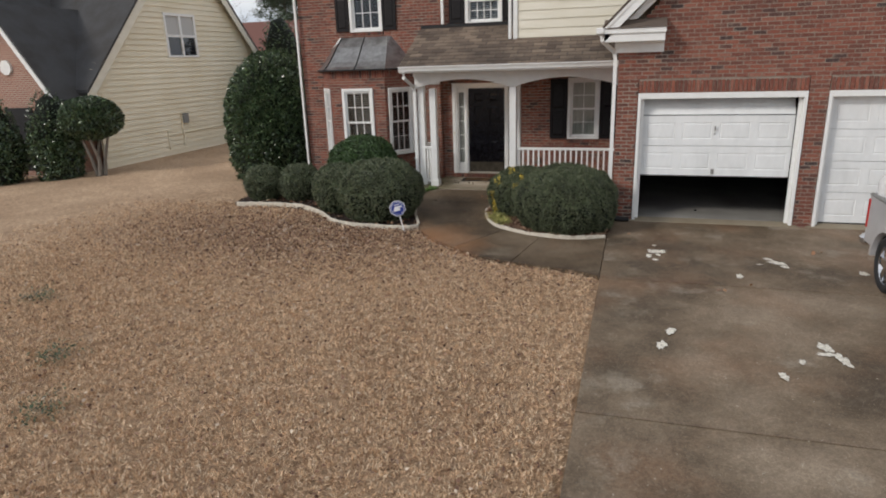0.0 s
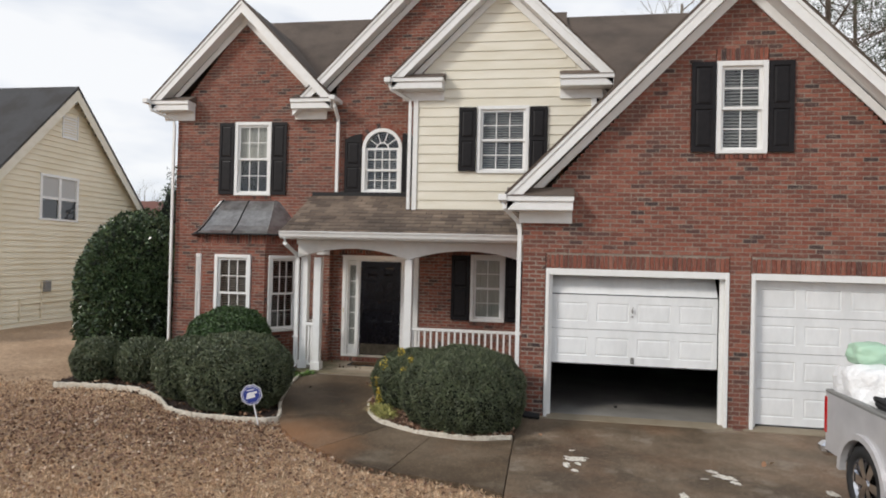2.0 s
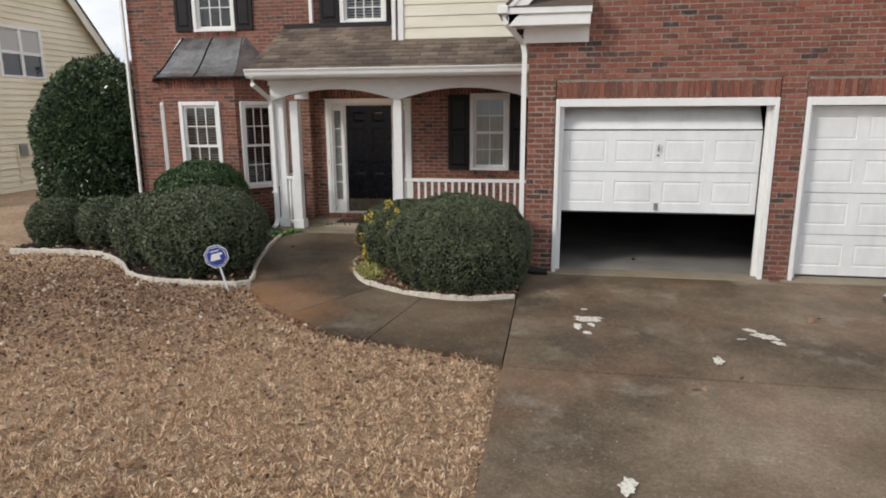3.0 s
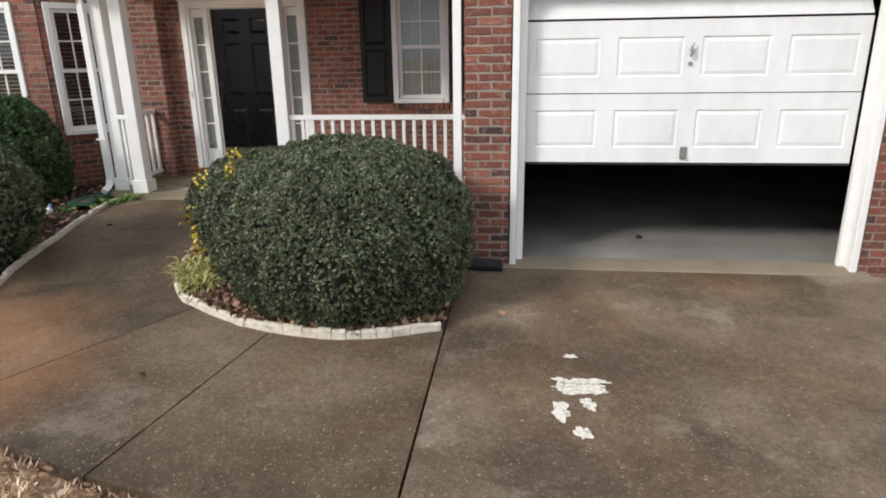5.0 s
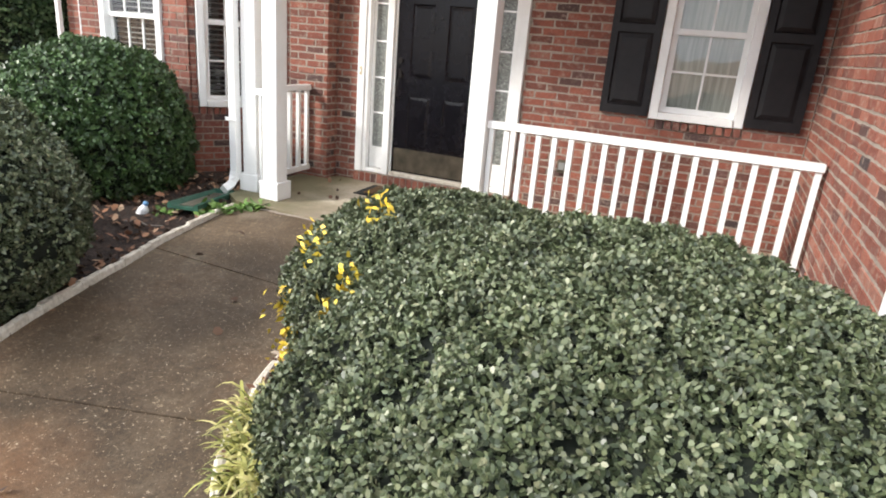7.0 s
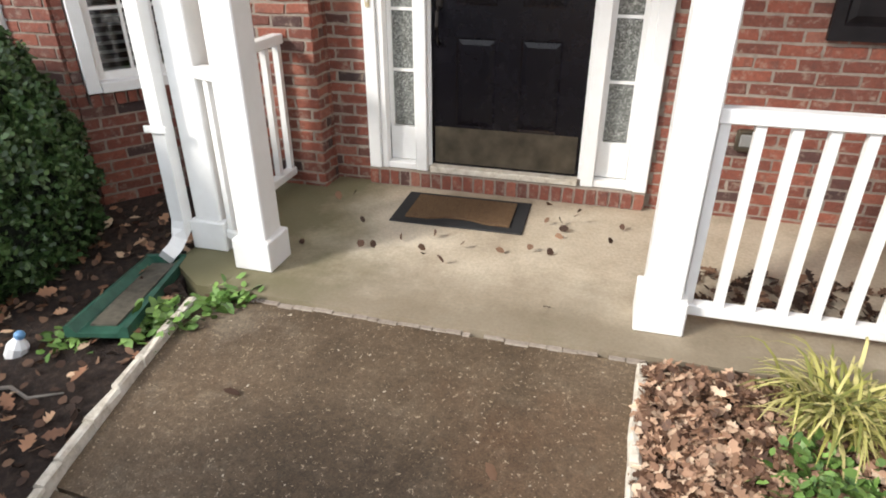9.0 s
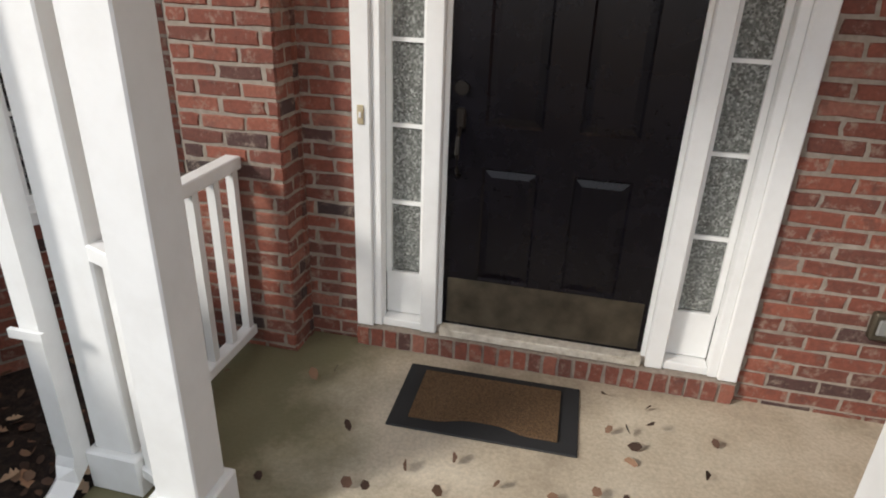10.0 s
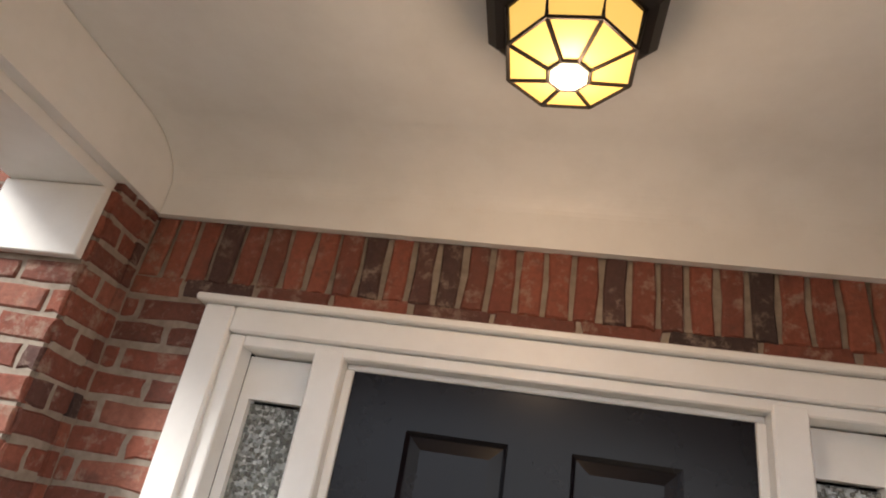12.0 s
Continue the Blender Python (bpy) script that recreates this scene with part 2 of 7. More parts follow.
m = Mat("mulch", (0.10, 0.06, 0.045), 0.95)
fine = m.noise(30.0, 6.0, 0.75)
m.base(m.ramp(fine, [(0.3, (0.012, 0.007, 0.005)), (0.5, (0.034, 0.020, 0.014)), (0.72, (0.085, 0.052, 0.037))])).bump(fine, 1.0, 0.03)
MULCH = m.m

# Near-black paint: the shade of unlit rooms is put into the colour.
m = Mat("room_shade_black", (0.02, 0.02, 0.022), 0.9)
SHADE_BLACK = m.m

m = Mat("blind", (0.48, 0.48, 0.47), 0.6)
BLIND = m.m


# ---- mesh helpers ----
def part(name, bm, material, parent=None, label="", smooth=False):
    me = bpy.data.meshes.new(name)
    bm.normal_update()
    bm.to_mesh(me)
    bm.free()
    if smooth:
        me.polygons.foreach_set("use_smooth", [True] * len(me.polygons))
    me.materials.append(material)
    ob = new(name, me)
    if parent is not None:
        ob.parent = parent
    if label:
        ob["label"] = label
    return ob


def thing(name, label, category, kind="", group="", at=(0, 0, 0)):
    ob = new(name)
    ob.empty_display_size = 0.1
    ob.location = at
    return tagged(ob, label, category, group, kind)


def box(bm, x0, x1, y0, y1, z0, z1, bevel=0.0):
    vs = [bm.verts.new((x, y, z)) for z in (z0, z1) for y in (y0, y1) for x in (x0, x1)]
    fs = []
    for q in ((0, 2, 3, 1), (4, 5, 7, 6), (0, 1, 5, 4), (1, 3, 7, 5), (3, 2, 6, 7), (2, 0, 4, 6)):
        fs.append(bm.faces.new([vs[i] for i in q]))
    if bevel > 0:
        es = list({e for f in fs for e in f.edges})
        bmesh.ops.bevel(bm, geom=es, offset=bevel, segments=1, affect="EDGES", profile=0.5)
    return vs


def B(*dims, bevel=0.0):
    bm = bmesh.new()
    box(bm, *dims, bevel=bevel)
    return bm


def prism(bm, pts, axis, a, b):
    """A polygon in the plane across an axis, drawn out from a to b. pts: (u, v)."""
    def place(u, v, w):
        return {"x": (w, u, v), "y": (u, w, v), "z": (u, v, w)}[axis]
    lo = [bm.verts.new(place(u, v, a)) for u, v in pts]
    hi = [bm.verts.new(place(u, v, b)) for u, v in pts]
    n = len(pts)
    bm.faces.new(lo)
    bm.faces.new(list(reversed(hi)))
    for i in range(n):
        j = (i + 1) % n
        bm.faces.new([lo[i], hi[i], hi[j], lo[j]])
    bmesh.ops.recalc_face_normals(bm, faces=bm.faces[:])


def P(pts, axis, a, b):
    bm = bmesh.new()
    prism(bm, pts, axis, a, b)
    return bm


def tube(bm, pts, r, sides=8):
    """A pipe along points."""
    rings = []
    for i, p in enumerate(pts):
        p = Vector(p)
        d = (Vector(pts[min(i + 1, len(pts) - 1)]) - Vector(pts[max(i - 1, 0)])).normalized()
        s = d.orthogonal().normalized() if abs(d.z) > 0.9 else d.cross(Vector((0, 0, 1))).normalized()
        t = d.cross(s)
        rr = r[i] if isinstance(r, (list, tuple)) else r
        rings.append([bm.verts.new(p + rr * (math.cos(2 * math.pi * k / sides) * s + math.sin(2 * math.pi * k / sides) * t)) for k in range(sides)])
    for a, b in zip(rings, rings[1:]):
        for k in range(sides):
            bm.faces.new([a[k], a[(k + 1) % sides], b[(k + 1) % sides], b[k]])
    bm.faces.new(list(reversed(rings[0])))
    bm.faces.new(rings[-1])
    bmesh.ops.recalc_face_normals(bm, faces=bm.faces[:])


def mesh_from(name, verts, faces, material, parent=None, label="", smooth=False):
    me = bpy.data.meshes.new(name)
    me.from_pydata(verts, [], faces)
    me.materials.append(material)
    if smooth:
        me.polygons.foreach_set("use_smooth", [True] * len(me.polygons))
    ob = new(name, me)
    if parent is not None:
        ob.parent = parent
    if label:
        ob["label"] = label
    return ob


# ---- brickwork ----
COURSE, BLEN, JOINT = 0.0677, 0.2032, 0.0125
BRICK_BOX = [(0, 2, 3, 1), (4, 5, 7, 6), (0, 1, 5, 4), (1, 3, 7, 5), (2, 0, 4, 6)]


def cut(spans, a, b):
    out = []
    for u, v in spans:
        if b <= u or a >= v:
            out.append((u, v))
        else:
            if a > u:
                out.append((u, a))
            if b < v:
                out.append((b, v))
    return out


class BrickFace:
    """Brickwork in one upright plane. place(u, d, z): a world point u along, d proud of the face."""

    def __init__(self, place):
        self.place, self.verts, self.faces, self.back_v, self.back_f, self.list = place, [], [], [], [], []

    def brick(self, u0, u1, z0, z1, proud=0.0):
        j = 0.0018
        self.list.append((u0 + random.uniform(0, j), u1 - random.uniform(0, j), z0 + random.uniform(0, j), z1 - random.uniform(0, j), 0.0 + proud + random.uniform(-0.002, 0.003)))

    def backing(self, u0, u1, z0, z1, depth, front=-0.0045):
        k = len(self.back_v)
        for z in (z0, z1):
            for d in (front, -depth):
                for u in (u0, u1):
                    self.back_v.append(self.place(u, d, z))
        self.back_f += [tuple(k + i for i in q) for q in BRICK_BOX + [(3, 2, 6, 7)]]

    def field(self, spans_at, z0, z1, holes=(), depth=0.2, shift=0.0, ends=(0.0, 0.0)):
        """Running bond from z0 to z1. spans_at(z): the spans of wall at that height."""
        n = int(round((z1 - z0) / COURSE))
        for k in range(n):
            a, b = z0 + k * COURSE, z0 + (k + 1) * COURSE
            mid = (a + b) / 2
            spans = spans_at(mid)
            for hole in holes:
                for h0, h1 in hole(mid):
                    spans = cut(spans, h0, h1)
            for u, v in spans:
                if v - u > 0.01:
                    self.backing(u + ends[0], v - ends[1], a, b, depth)
            first = shift + (BLEN / 2 if k % 2 else 0.0)
            for u, v in spans:
                i = math.floor((u - first) / BLEN)
                while first + i * BLEN < v:
                    p, q = max(u, first + i * BLEN), min(v, first + (i + 1) * BLEN)
                    if q - p > 0.03:
                        self.brick(p + JOINT / 2, q - JOINT / 2, a + JOINT / 2, b - JOINT / 2)
                    i += 1

    def soldiers(self, u0, u1, z0, z1, proud=0.004):
        n = max(1, int(round((u1 - u0) / 0.0677)))
        w = (u1 - u0) / n
        for i in range(n):
            self.brick(u0 + i * w + JOINT / 2, u0 + (i + 1) * w - JOINT / 2, z0 + JOINT / 2, z1 - JOINT / 2, proud)
        self.backing(u0 + 0.002, u1 - 0.002, z0 - 0.03, z1 + 0.03, 0.14, -0.0085)

    def outline(self, u0, u1, z0, z1, d, worn):
        """A brick with an uneven outline; a worn one has rounded arrises too."""
        um, zm = (u0 + u1) / 2 + random.uniform(-0.03, 0.03) * min(1, (u1 - u0) / 0.2), (z0 + z1) / 2
        j = 0.0043 if worn else 0.003
        ring = [(u + random.uniform(-j, j), z + random.uniform(-j, j)) for u, z in ((u0, z0), (um, z0), (u1, z0), (u1, zm), (u1, z1), (um, z1), (u0, z1), (u0, zm))]
        cu, cz = (u0 + u1) / 2, (z0 + z1) / 2
        if worn:
            c = 0.0045
            inner = [(u + (c if u < cu else -c), z + (c if z < cz else -c)) if k % 2 == 0 else ((u, z + (c if z < cz else -c)) if k in (1, 5) else (u + (c if u < cu else -c), z)) for k, (u, z) in enumerate(ring)]
            pts = [self.place(u, d + random.uniform(-0.0012, 0.0012), z) for u, z in inner] + [self.place(u, d - 0.005, z) for u, z in ring] + [self.place(u, -0.03, z) for u, z in ring]
            return pts, 3
        return [self.place(u, d, z) for u, z in ring] + [self.place(u, -0.03, z) for u, z in ring], 2

    def finish(self, wall, near=None):
        """One backing, up to 300 bricks of a stretch as parts, the rest joined."""
        mesh_from("mortar_bed", self.back_v, self.back_f, MORTAR, wall)
        verts, faces, single = [], [], 0
        for u0, u1, z0, z1, d in self.list:
            one = near is not None and single < 300 and near(u0, z0)
            pts, rings = self.outline(u0, u1, z0, z1, d, one)
            quads = [tuple(range(8))] + [(8 * r + k, 8 * r + 8 + k, 8 * r + 8 + (k + 1) % 8, 8 * r + (k + 1) % 8) for r in range(rings - 1) for k in range(8)]
            if one:
                single += 1
                c = Vector((0, 0, 0))
                for p in pts:
                    c += Vector(p)
                c /= len(pts)
                ob = mesh_from("brick", [Vector(p) - c for p in pts], quads, BRICK_ONE, wall)
                ob.location = c
            else:
                k = len(verts)
                verts += pts
                faces += [tuple(k + i for i in q) for q in quads]
        if verts:
            rest = mesh_from("brickwork", verts, faces, BRICK, wall)
            rest["kind"] = "stuff"


def facing_front(y):
    return lambda u, d, z: (u, y - d, z)


def facing_right(x):
    return lambda u, d, z: (x + d, u, z)


def facing_left(x):
    return lambda u, d, z: (x - d, u, z)


def rect_hole(u0, u1, z0, z1):
    return lambda z: [(u0, u1)] if z0 < z < z1 else []


def arch_hole(cx, half, z0, spring):
    def spans(z):
        if z0 < z <= spring:
            return [(cx - half, cx + half)]
        if spring < z < spring + half:
            w = math.sqrt(half * half - (z - spring) ** 2)
            return [(cx - w, cx + w)]
        return []
    return spans


def gable_spans(x0, x1, eave, apex_x, apex_z):
    def spans(z):
        if z <= eave:
            return [(x0, x1)]
        f = (z - eave) / (apex_z - eave)
        if f >= 1:
            return []
        return [(x0 + (apex_x - x0) * f, x1 + (apex_x - x1) * f)]
    return spans


GROUND = -0.05
YG, YP, YW, YL, YB, YY = 0.0, 2.13, 3.405, 3.36, 2.66, 2.70
YPIER, PIER0, PIER1 = 3.22, -4.37, -3.905
FLOOR = 0.065

# ---- more materials ----
m = Mat("window_glass", (0.9, 0.92, 0.93), 0.02)
nt = m.nt
nt.nodes.remove(m.b)
tr_n, gl_n, fr_n, mx_n = m.node("ShaderNodeBsdfTransparent"), m.node("ShaderNodeBsdfGlossy"), m.node("ShaderNodeFresnel"), m.node("ShaderNodeMixShader")
tr_n.inputs["Color"].default_value = (0.80, 0.84, 0.84, 1)
gl_n.inputs["Roughness"].default_value = 0.02
gl_n.inputs["Color"].default_value = (1, 1, 1, 1)
fr_n.inputs["IOR"].default_value = 1.75
wob = m.node("ShaderNodeBump", Strength=0.12, Distance=0.02)
m.link(m.noise(2.5, 2.0), wob.inputs["Height"])
m.link(wob.outputs["Normal"], gl_n.inputs["Normal"])
m.link(fr_n.outputs["Fac"], mx_n.inputs["Fac"])
m.link(tr_n.outputs["BSDF"], mx_n.inputs[1])
m.link(gl_n.outputs["BSDF"], mx_n.inputs[2])
m.link(mx_n.outputs["Shader"], nt.nodes["Material Output"].inputs["Surface"])
PANE = m.m

m = Mat("textured_glass", (0.30, 0.31, 0.30), 0.12)
vo = m.node("ShaderNodeTexVoronoi", Scale=110.0)
vo.distance = "CHEBYCHEV"
m.link(m.coords(), vo.inputs["Vector"])
# The palest cells put the texture's glints into the colour.
m.base(m.ramp(vo.outputs["Color"], [(0.15, (0.12, 0.125, 0.115)), (0.6, (0.20, 0.21, 0.195)), (0.98, (0.46, 0.48, 0.45))]))
m.bump(vo.outputs["Distance"], 0.9, 0.01)
m.b.inputs["Specular IOR Level"].default_value = 0.9
OBSCURE = m.m

m = Mat("aged_bronze", (0.035, 0.030, 0.027), 0.38, 0.8)
BRONZE = m.m
m = Mat("kickplate", (0.10, 0.085, 0.06), 0.42, 0.6)
n1 = m.noise(9.0, 5.0)
m.base(m.ramp(n1, [(0.3, (0.055, 0.046, 0.034)), (0.7, (0.13, 0.11, 0.08))])).rough(n1, 0.3, 0.55)
KICK = m.m
STEEL = Mat("dull_steel", (0.30, 0.29, 0.28), 0.45, 0.6).m
TRIMGREY = Mat("grey_plastic", (0.22, 0.22, 0.21), 0.5).m
m = Mat("chrome", (0.7, 0.7, 0.72), 0.12, 1.0)
CHROME = m.m
m = Mat("rubber", (0.018, 0.018, 0.019), 0.8)
m.bump(m.noise(60.0), 0.4, 0.004)
RUBBER = m.m
m = Mat("coir", (0.17, 0.095, 0.04), 0.95)
n1 = m.noise(160.0, 4.0, 0.8)
m.base(m.ramp(n1, [(0.3, (0.050, 0.026, 0.012)), (0.5, (0.15, 0.085, 0.038)), (0.7, (0.29, 0.175, 0.085))])).bump(n1, 1.0, 0.01)
COIR = m.m
m = Mat("edging_concrete", (0.55, 0.50, 0.42), 0.9)
n1 = m.noise(22.0, 6.0, 0.7)
m.base(m.ramp(n1, [(0.3, (0.40, 0.35, 0.275)), (0.5, (0.60, 0.545, 0.455)), (0.7, (0.72, 0.675, 0.585))])).bump(n1, 0.6, 0.008)
EDGING = m.m
m = Mat("spilled_paint", (0.72, 0.68, 0.58), 0.7)
n1 = m.noise(40.0, 4.0, 0.7)
m.base(m.ramp(n1, [(0.34, (0.36, 0.32, 0.25)), (0.52, (0.76, 0.72, 0.63))]))
SPILL = m.m
m = Mat("green_plastic", (0.02, 0.085, 0.055), 0.5)
n1 = m.noise(14.0, 5.0)
m.base(m.ramp(n1, [(0.3, (0.016, 0.060, 0.040)), (0.7, (0.035, 0.115, 0.078))]))
GREENPL = m.m
m = Mat("blue_sign", (0.03, 0.055, 0.28), 0.4)
BLUE = m.m
m = Mat("white_plastic", (0.8, 0.8, 0.8), 0.4)
WHITEPL = m.m
m = Mat("bark", (0.10, 0.075, 0.055), 0.95)
n1 = m.noise(14.0, 5.0, 0.7, m.coords((1, 1, 0.3)))
m.base(m.ramp(n1, [(0.3, (0.050, 0.038, 0.030)), (0.7, (0.17, 0.14, 0.11))])).bump(n1, 0.8, 0.02)
BARK = m.m
m = Mat("bare_twig", (0.20, 0.175, 0.15), 0.9)
TWIG = m.m


def leaf_material(name, stops, rough=0.45, patchy=5.0, low=0.65):
    m = Mat(name, stops[0][1], rough)
    r = m.node("ShaderNodeNewGeometry").outputs["Random Per Island"]
    col = m.ramp(r, stops)
    patch = m.ramp(m.noise(patchy, 4.0, 0.6), [(0.32, (low, low, low)), (0.66, (1.2, 1.2, 1.2))])
    m.base(m.mix(1.0, col, patch, "MULTIPLY"))
    return m.m


LEAF = leaf_material("clipped_leaf", [(0.0, (0.036, 0.050, 0.024)), (0.5, (0.096, 0.120, 0.058)), (0.9, (0.168, 0.188, 0.104)), (1.0, (0.24, 0.245, 0.145))], 0.42)
LEAF_BRIGHT = leaf_material("bright_leaf", [(0.0, (0.022, 0.048, 0.014)), (0.5, (0.050, 0.100, 0.028)), (1.0, (0.100, 0.165, 0.055))], 0.42)
LEAF_DARK = leaf_material("holly_leaf", [(0.0, (0.020, 0.040, 0.017)), (0.6, (0.060, 0.100, 0.042)), (1.0, (0.14, 0.19, 0.09))], 0.28)
LEAF_YELLOW = leaf_material("yellow_leaf", [(0.0, (0.46, 0.30, 0.02)), (1.0, (0.72, 0.56, 0.06))], 0.5)
LEAF_DRY = leaf_material("dry_leaf", [(0.0, (0.16, 0.076, 0.042)), (0.35, (0.31, 0.150, 0.082)), (0.7, (0.48, 0.275, 0.160)), (1.0, (0.66, 0.49, 0.33))], 0.8)
LEAF_OLD = leaf_material("old_leaf", [(0.0, (0.030, 0.016, 0.010)), (0.6, (0.085, 0.043, 0.026)), (1.0, (0.22, 0.125, 0.075))], 0.85)
LEAF_PINE = leaf_material("pine_needles", [(0.0, (0.020, 0.036, 0.018)), (1.0, (0.075, 0.100, 0.045))], 0.6)
LEAF_STRAP = leaf_material("strap_leaf", [(0.0, (0.12, 0.14, 0.03)), (0.5, (0.40, 0.38, 0.10)), (1.0, (0.66, 0.58, 0.26))], 0.45)
LEAF_WEED = leaf_material("weed_leaf", [(0.0, (0.07, 0.15, 0.025)), (1.0, (0.22, 0.36, 0.09))], 0.45)
STRAW = leaf_material("straw_blade", [(0.0, (0.22, 0.125, 0.072)), (0.30, (0.60, 0.39, 0.235)), (0.75, (0.82, 0.60, 0.39)), (1.0, (0.90, 0.75, 0.56))], 0.8, 15.0, 0.62)
LEAF_DRIFT = leaf_material("drifted_leaf", [(0.0, (0.085, 0.044, 0.028)), (0.5, (0.21, 0.112, 0.070)), (0.88, (0.36, 0.225, 0.145)), (1.0, (0.66, 0.54, 0.42))], 0.8)
LEAF_BED = leaf_material("oak_leaf_litter", [(0.0, (0.065, 0.031, 0.018)), (0.4, (0.235, 0.128, 0.076)), (0.75, (0.43, 0.26, 0.165)), (1.0, (0.68, 0.51, 0.36))], 0.7, 9.0, 0.7)
# Near-black filler colour for the shade inside a bush.
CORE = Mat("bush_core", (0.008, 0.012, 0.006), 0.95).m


# ---- ground ----
def flat(name, pts, z0, z1, mat, label, category):
    ob = part(name, P(pts, "z", z0, z1), mat)
    return tagged(ob, label, category, kind="structure")


def half(pts, p, q, gap):
    """The part of a polygon to the left of the line p to q, less a gap."""
    p, q = Vector(p), Vector(q)
    d = (q - p).normalized()
    nrm = Vector((-d.y, d.x))
    dist = [(Vector(a) - p).dot(nrm) - gap for a in pts]
    out = []
    for i in range(len(pts)):
        j = (i + 1) % len(pts)
        if dist[i] >= 0:
            out.append(pts[i])
        if (dist[i] > 0) != (dist[j] > 0):
            f = dist[i] / (dist[i] - dist[j])
            out.append((pts[i][0] + (pts[j][0] - pts[i][0]) * f, pts[i][1] + (pts[j][1] - pts[i][1]) * f))
    return out


def rise(y):
    """How far walk and beds climb towards the porch step."""
    return 0.085 * np.clip((np.asarray(y, float) - 0.5) / 1.35, 0.0, 1.0)


def climbing(bm):
    for y in (0.5, 0.95, 1.4, 1.8):
        bmesh.ops.bisect_plane(bm, geom=bm.verts[:] + bm.edges[:] + bm.faces[:], plane_co=(0, y, 0), plane_no=(0, 1, 0))
    for v in bm.verts:
        if v.co.z > -0.15:
            v.co.z += float(rise(v.co.y))
    return bm


bm = bmesh.new()
xs = [-600, -120, -60, -36] + [-30 + 1.0 * i for i in range(61)] + [36, 60, 120, 600]
ys = [-600, -120, -60, -36] + [-30 + 1.0 * i for i in range(61)] + [36, 60, 120, 600]


def ground_z(x, y):
    """Level by the house, a low swell between the houses, a little uneven."""
    away = min(12.0, max(0.0, -9.5 - x))
    z = GROUND - 0.06
    if x < 0.3 and y < 3.0:
        z += 0.035 * noise.noise(Vector((x * 0.35, y * 0.35, 3.1))) * min(1.0, (0.3 - x) / 3.0)
    return z - 0.047 * away


grid = [[bm.verts.new((x, y, ground_z(x, y))) for x in xs] for y in ys]
for j in range(len(ys) - 1):
    for i in range(len(xs) - 1):
        bm.faces.new([grid[j][i], grid[j][i + 1], grid[j + 1][i + 1], grid[j + 1][i]])
tagged(part("ground", bm, LAWN, smooth=True), "dormant straw-brown lawn with bare patches", "lawn", kind="structure")

drive = thing("driveway", "stained grey-brown concrete driveway with joints", "driveway", "structure")
for a, b in ((-0.04, -3.40), (-3.40, -7.02), (-7.02, -10.64), (-10.64, -14.26), (-14.26, -30.0)):
    bm = P([(0.385, b + 0.011), (7.4, b + 0.011), (7.4, a - 0.011), (0.385, a - 0.011)], "z", -0.25, GROUND)
    part("slab", bm, CONCRETE, drive)

WALK = [(0.372, -0.02), (0.372, -3.34), (0.03, -3.17), (-0.42, -3.06), (-0.97, -2.94), (-1.51, -2.75), (-2.1, -2.31), (-2.55, -1.95), (-2.9, -1.5), (-3.08, -1.15), (-3.42, -0.3), (-3.62, 0.3), (-3.78, 0.9), (-3.86, 1.4), (-3.92, 1.91), (-1.98, 1.91), (0.3, 1.91), (0.3, -0.02)]
walkway = thing("walkway", "curved concrete front walk with dark stains", "walkway", "structure")
cuts = [((-1.0, -3.1), (-0.76, -1.6)), ((-2.2, -2.6), (-1.40, -1.05)), ((-2.99, -0.84), (-1.9, -0.53)), ((-3.77, 0.84), (-2.54, 0.77))]
rest = WALK
pieces = []
p, q = cuts[0]
pieces.append(half(rest, q, p, 0.006))
rest = half(rest, p, q, 0.006)
p, q = cuts[1]
pieces.append(half(rest, q, p, 0.005))
rest = half(rest, p, q, 0.005)
for p, q in cuts[2:]:
    pieces.append(half(rest, q, p, 0.006))
    rest = half(rest, p, q, 0.006)
pieces.append(rest)
for k, pts in enumerate(pieces):
    if len(pts) > 2:
        bm = P(pts, "z", -0.25, GROUND + 0.004)
        part("slab", climbing(bm), CONCRETE_WALK if k < 2 else CONCRETE_DAMP, walkway)

BED_LEFT = [(-7.9, 0.05), (-7.1, 0.13), (-6.5, 0.12), (-6.0, -0.08), (-5.45, -0.5), (-5.0, -0.98), (-4.5, -1.25), (-4.2, -1.29), (-3.6, -1.31), (-3.10, -1.20), (-3.43, -0.34), (-3.64, 0.3), (-3.80, 0.9), (-3.88, 1.4), (-3.93, 1.83)]
ISLAND = [(0.35, -1.32), (0.06, -1.45), (-0.22, -1.51), (-0.5, -1.50), (-0.93, -1.38), (-1.38, -1.12), (-1.66, -0.88), (-1.90, -0.45), (-2.04, 0.0), (-2.08, 0.3), (-2.0, 1.0), (-1.98, 1.5), (-1.96, 1.86)]
left_bed = flat("left_bed", BED_LEFT + [(-4.13, 2.0), (-4.13, 3.3), (-7.8, 3.34), (-8.15, 1.2), (-8.1, 0.25)], -0.2, GROUND - 0.012, MULCH, "dark mulch bed along the house", "garden bed")
island_bed = flat("island_bed", ISLAND + [(0.37, 1.88), (0.37, 0.0), (0.37, -0.3)], -0.2, GROUND + 0.03, MULCH, "mulched bed between the walk and the garage", "garden bed")

for bed in (left_bed, island_bed):
    bm = bmesh.new()
    bm.from_mesh(bed.data)
    climbing(bm).to_mesh(bed.data)
    bm.free()

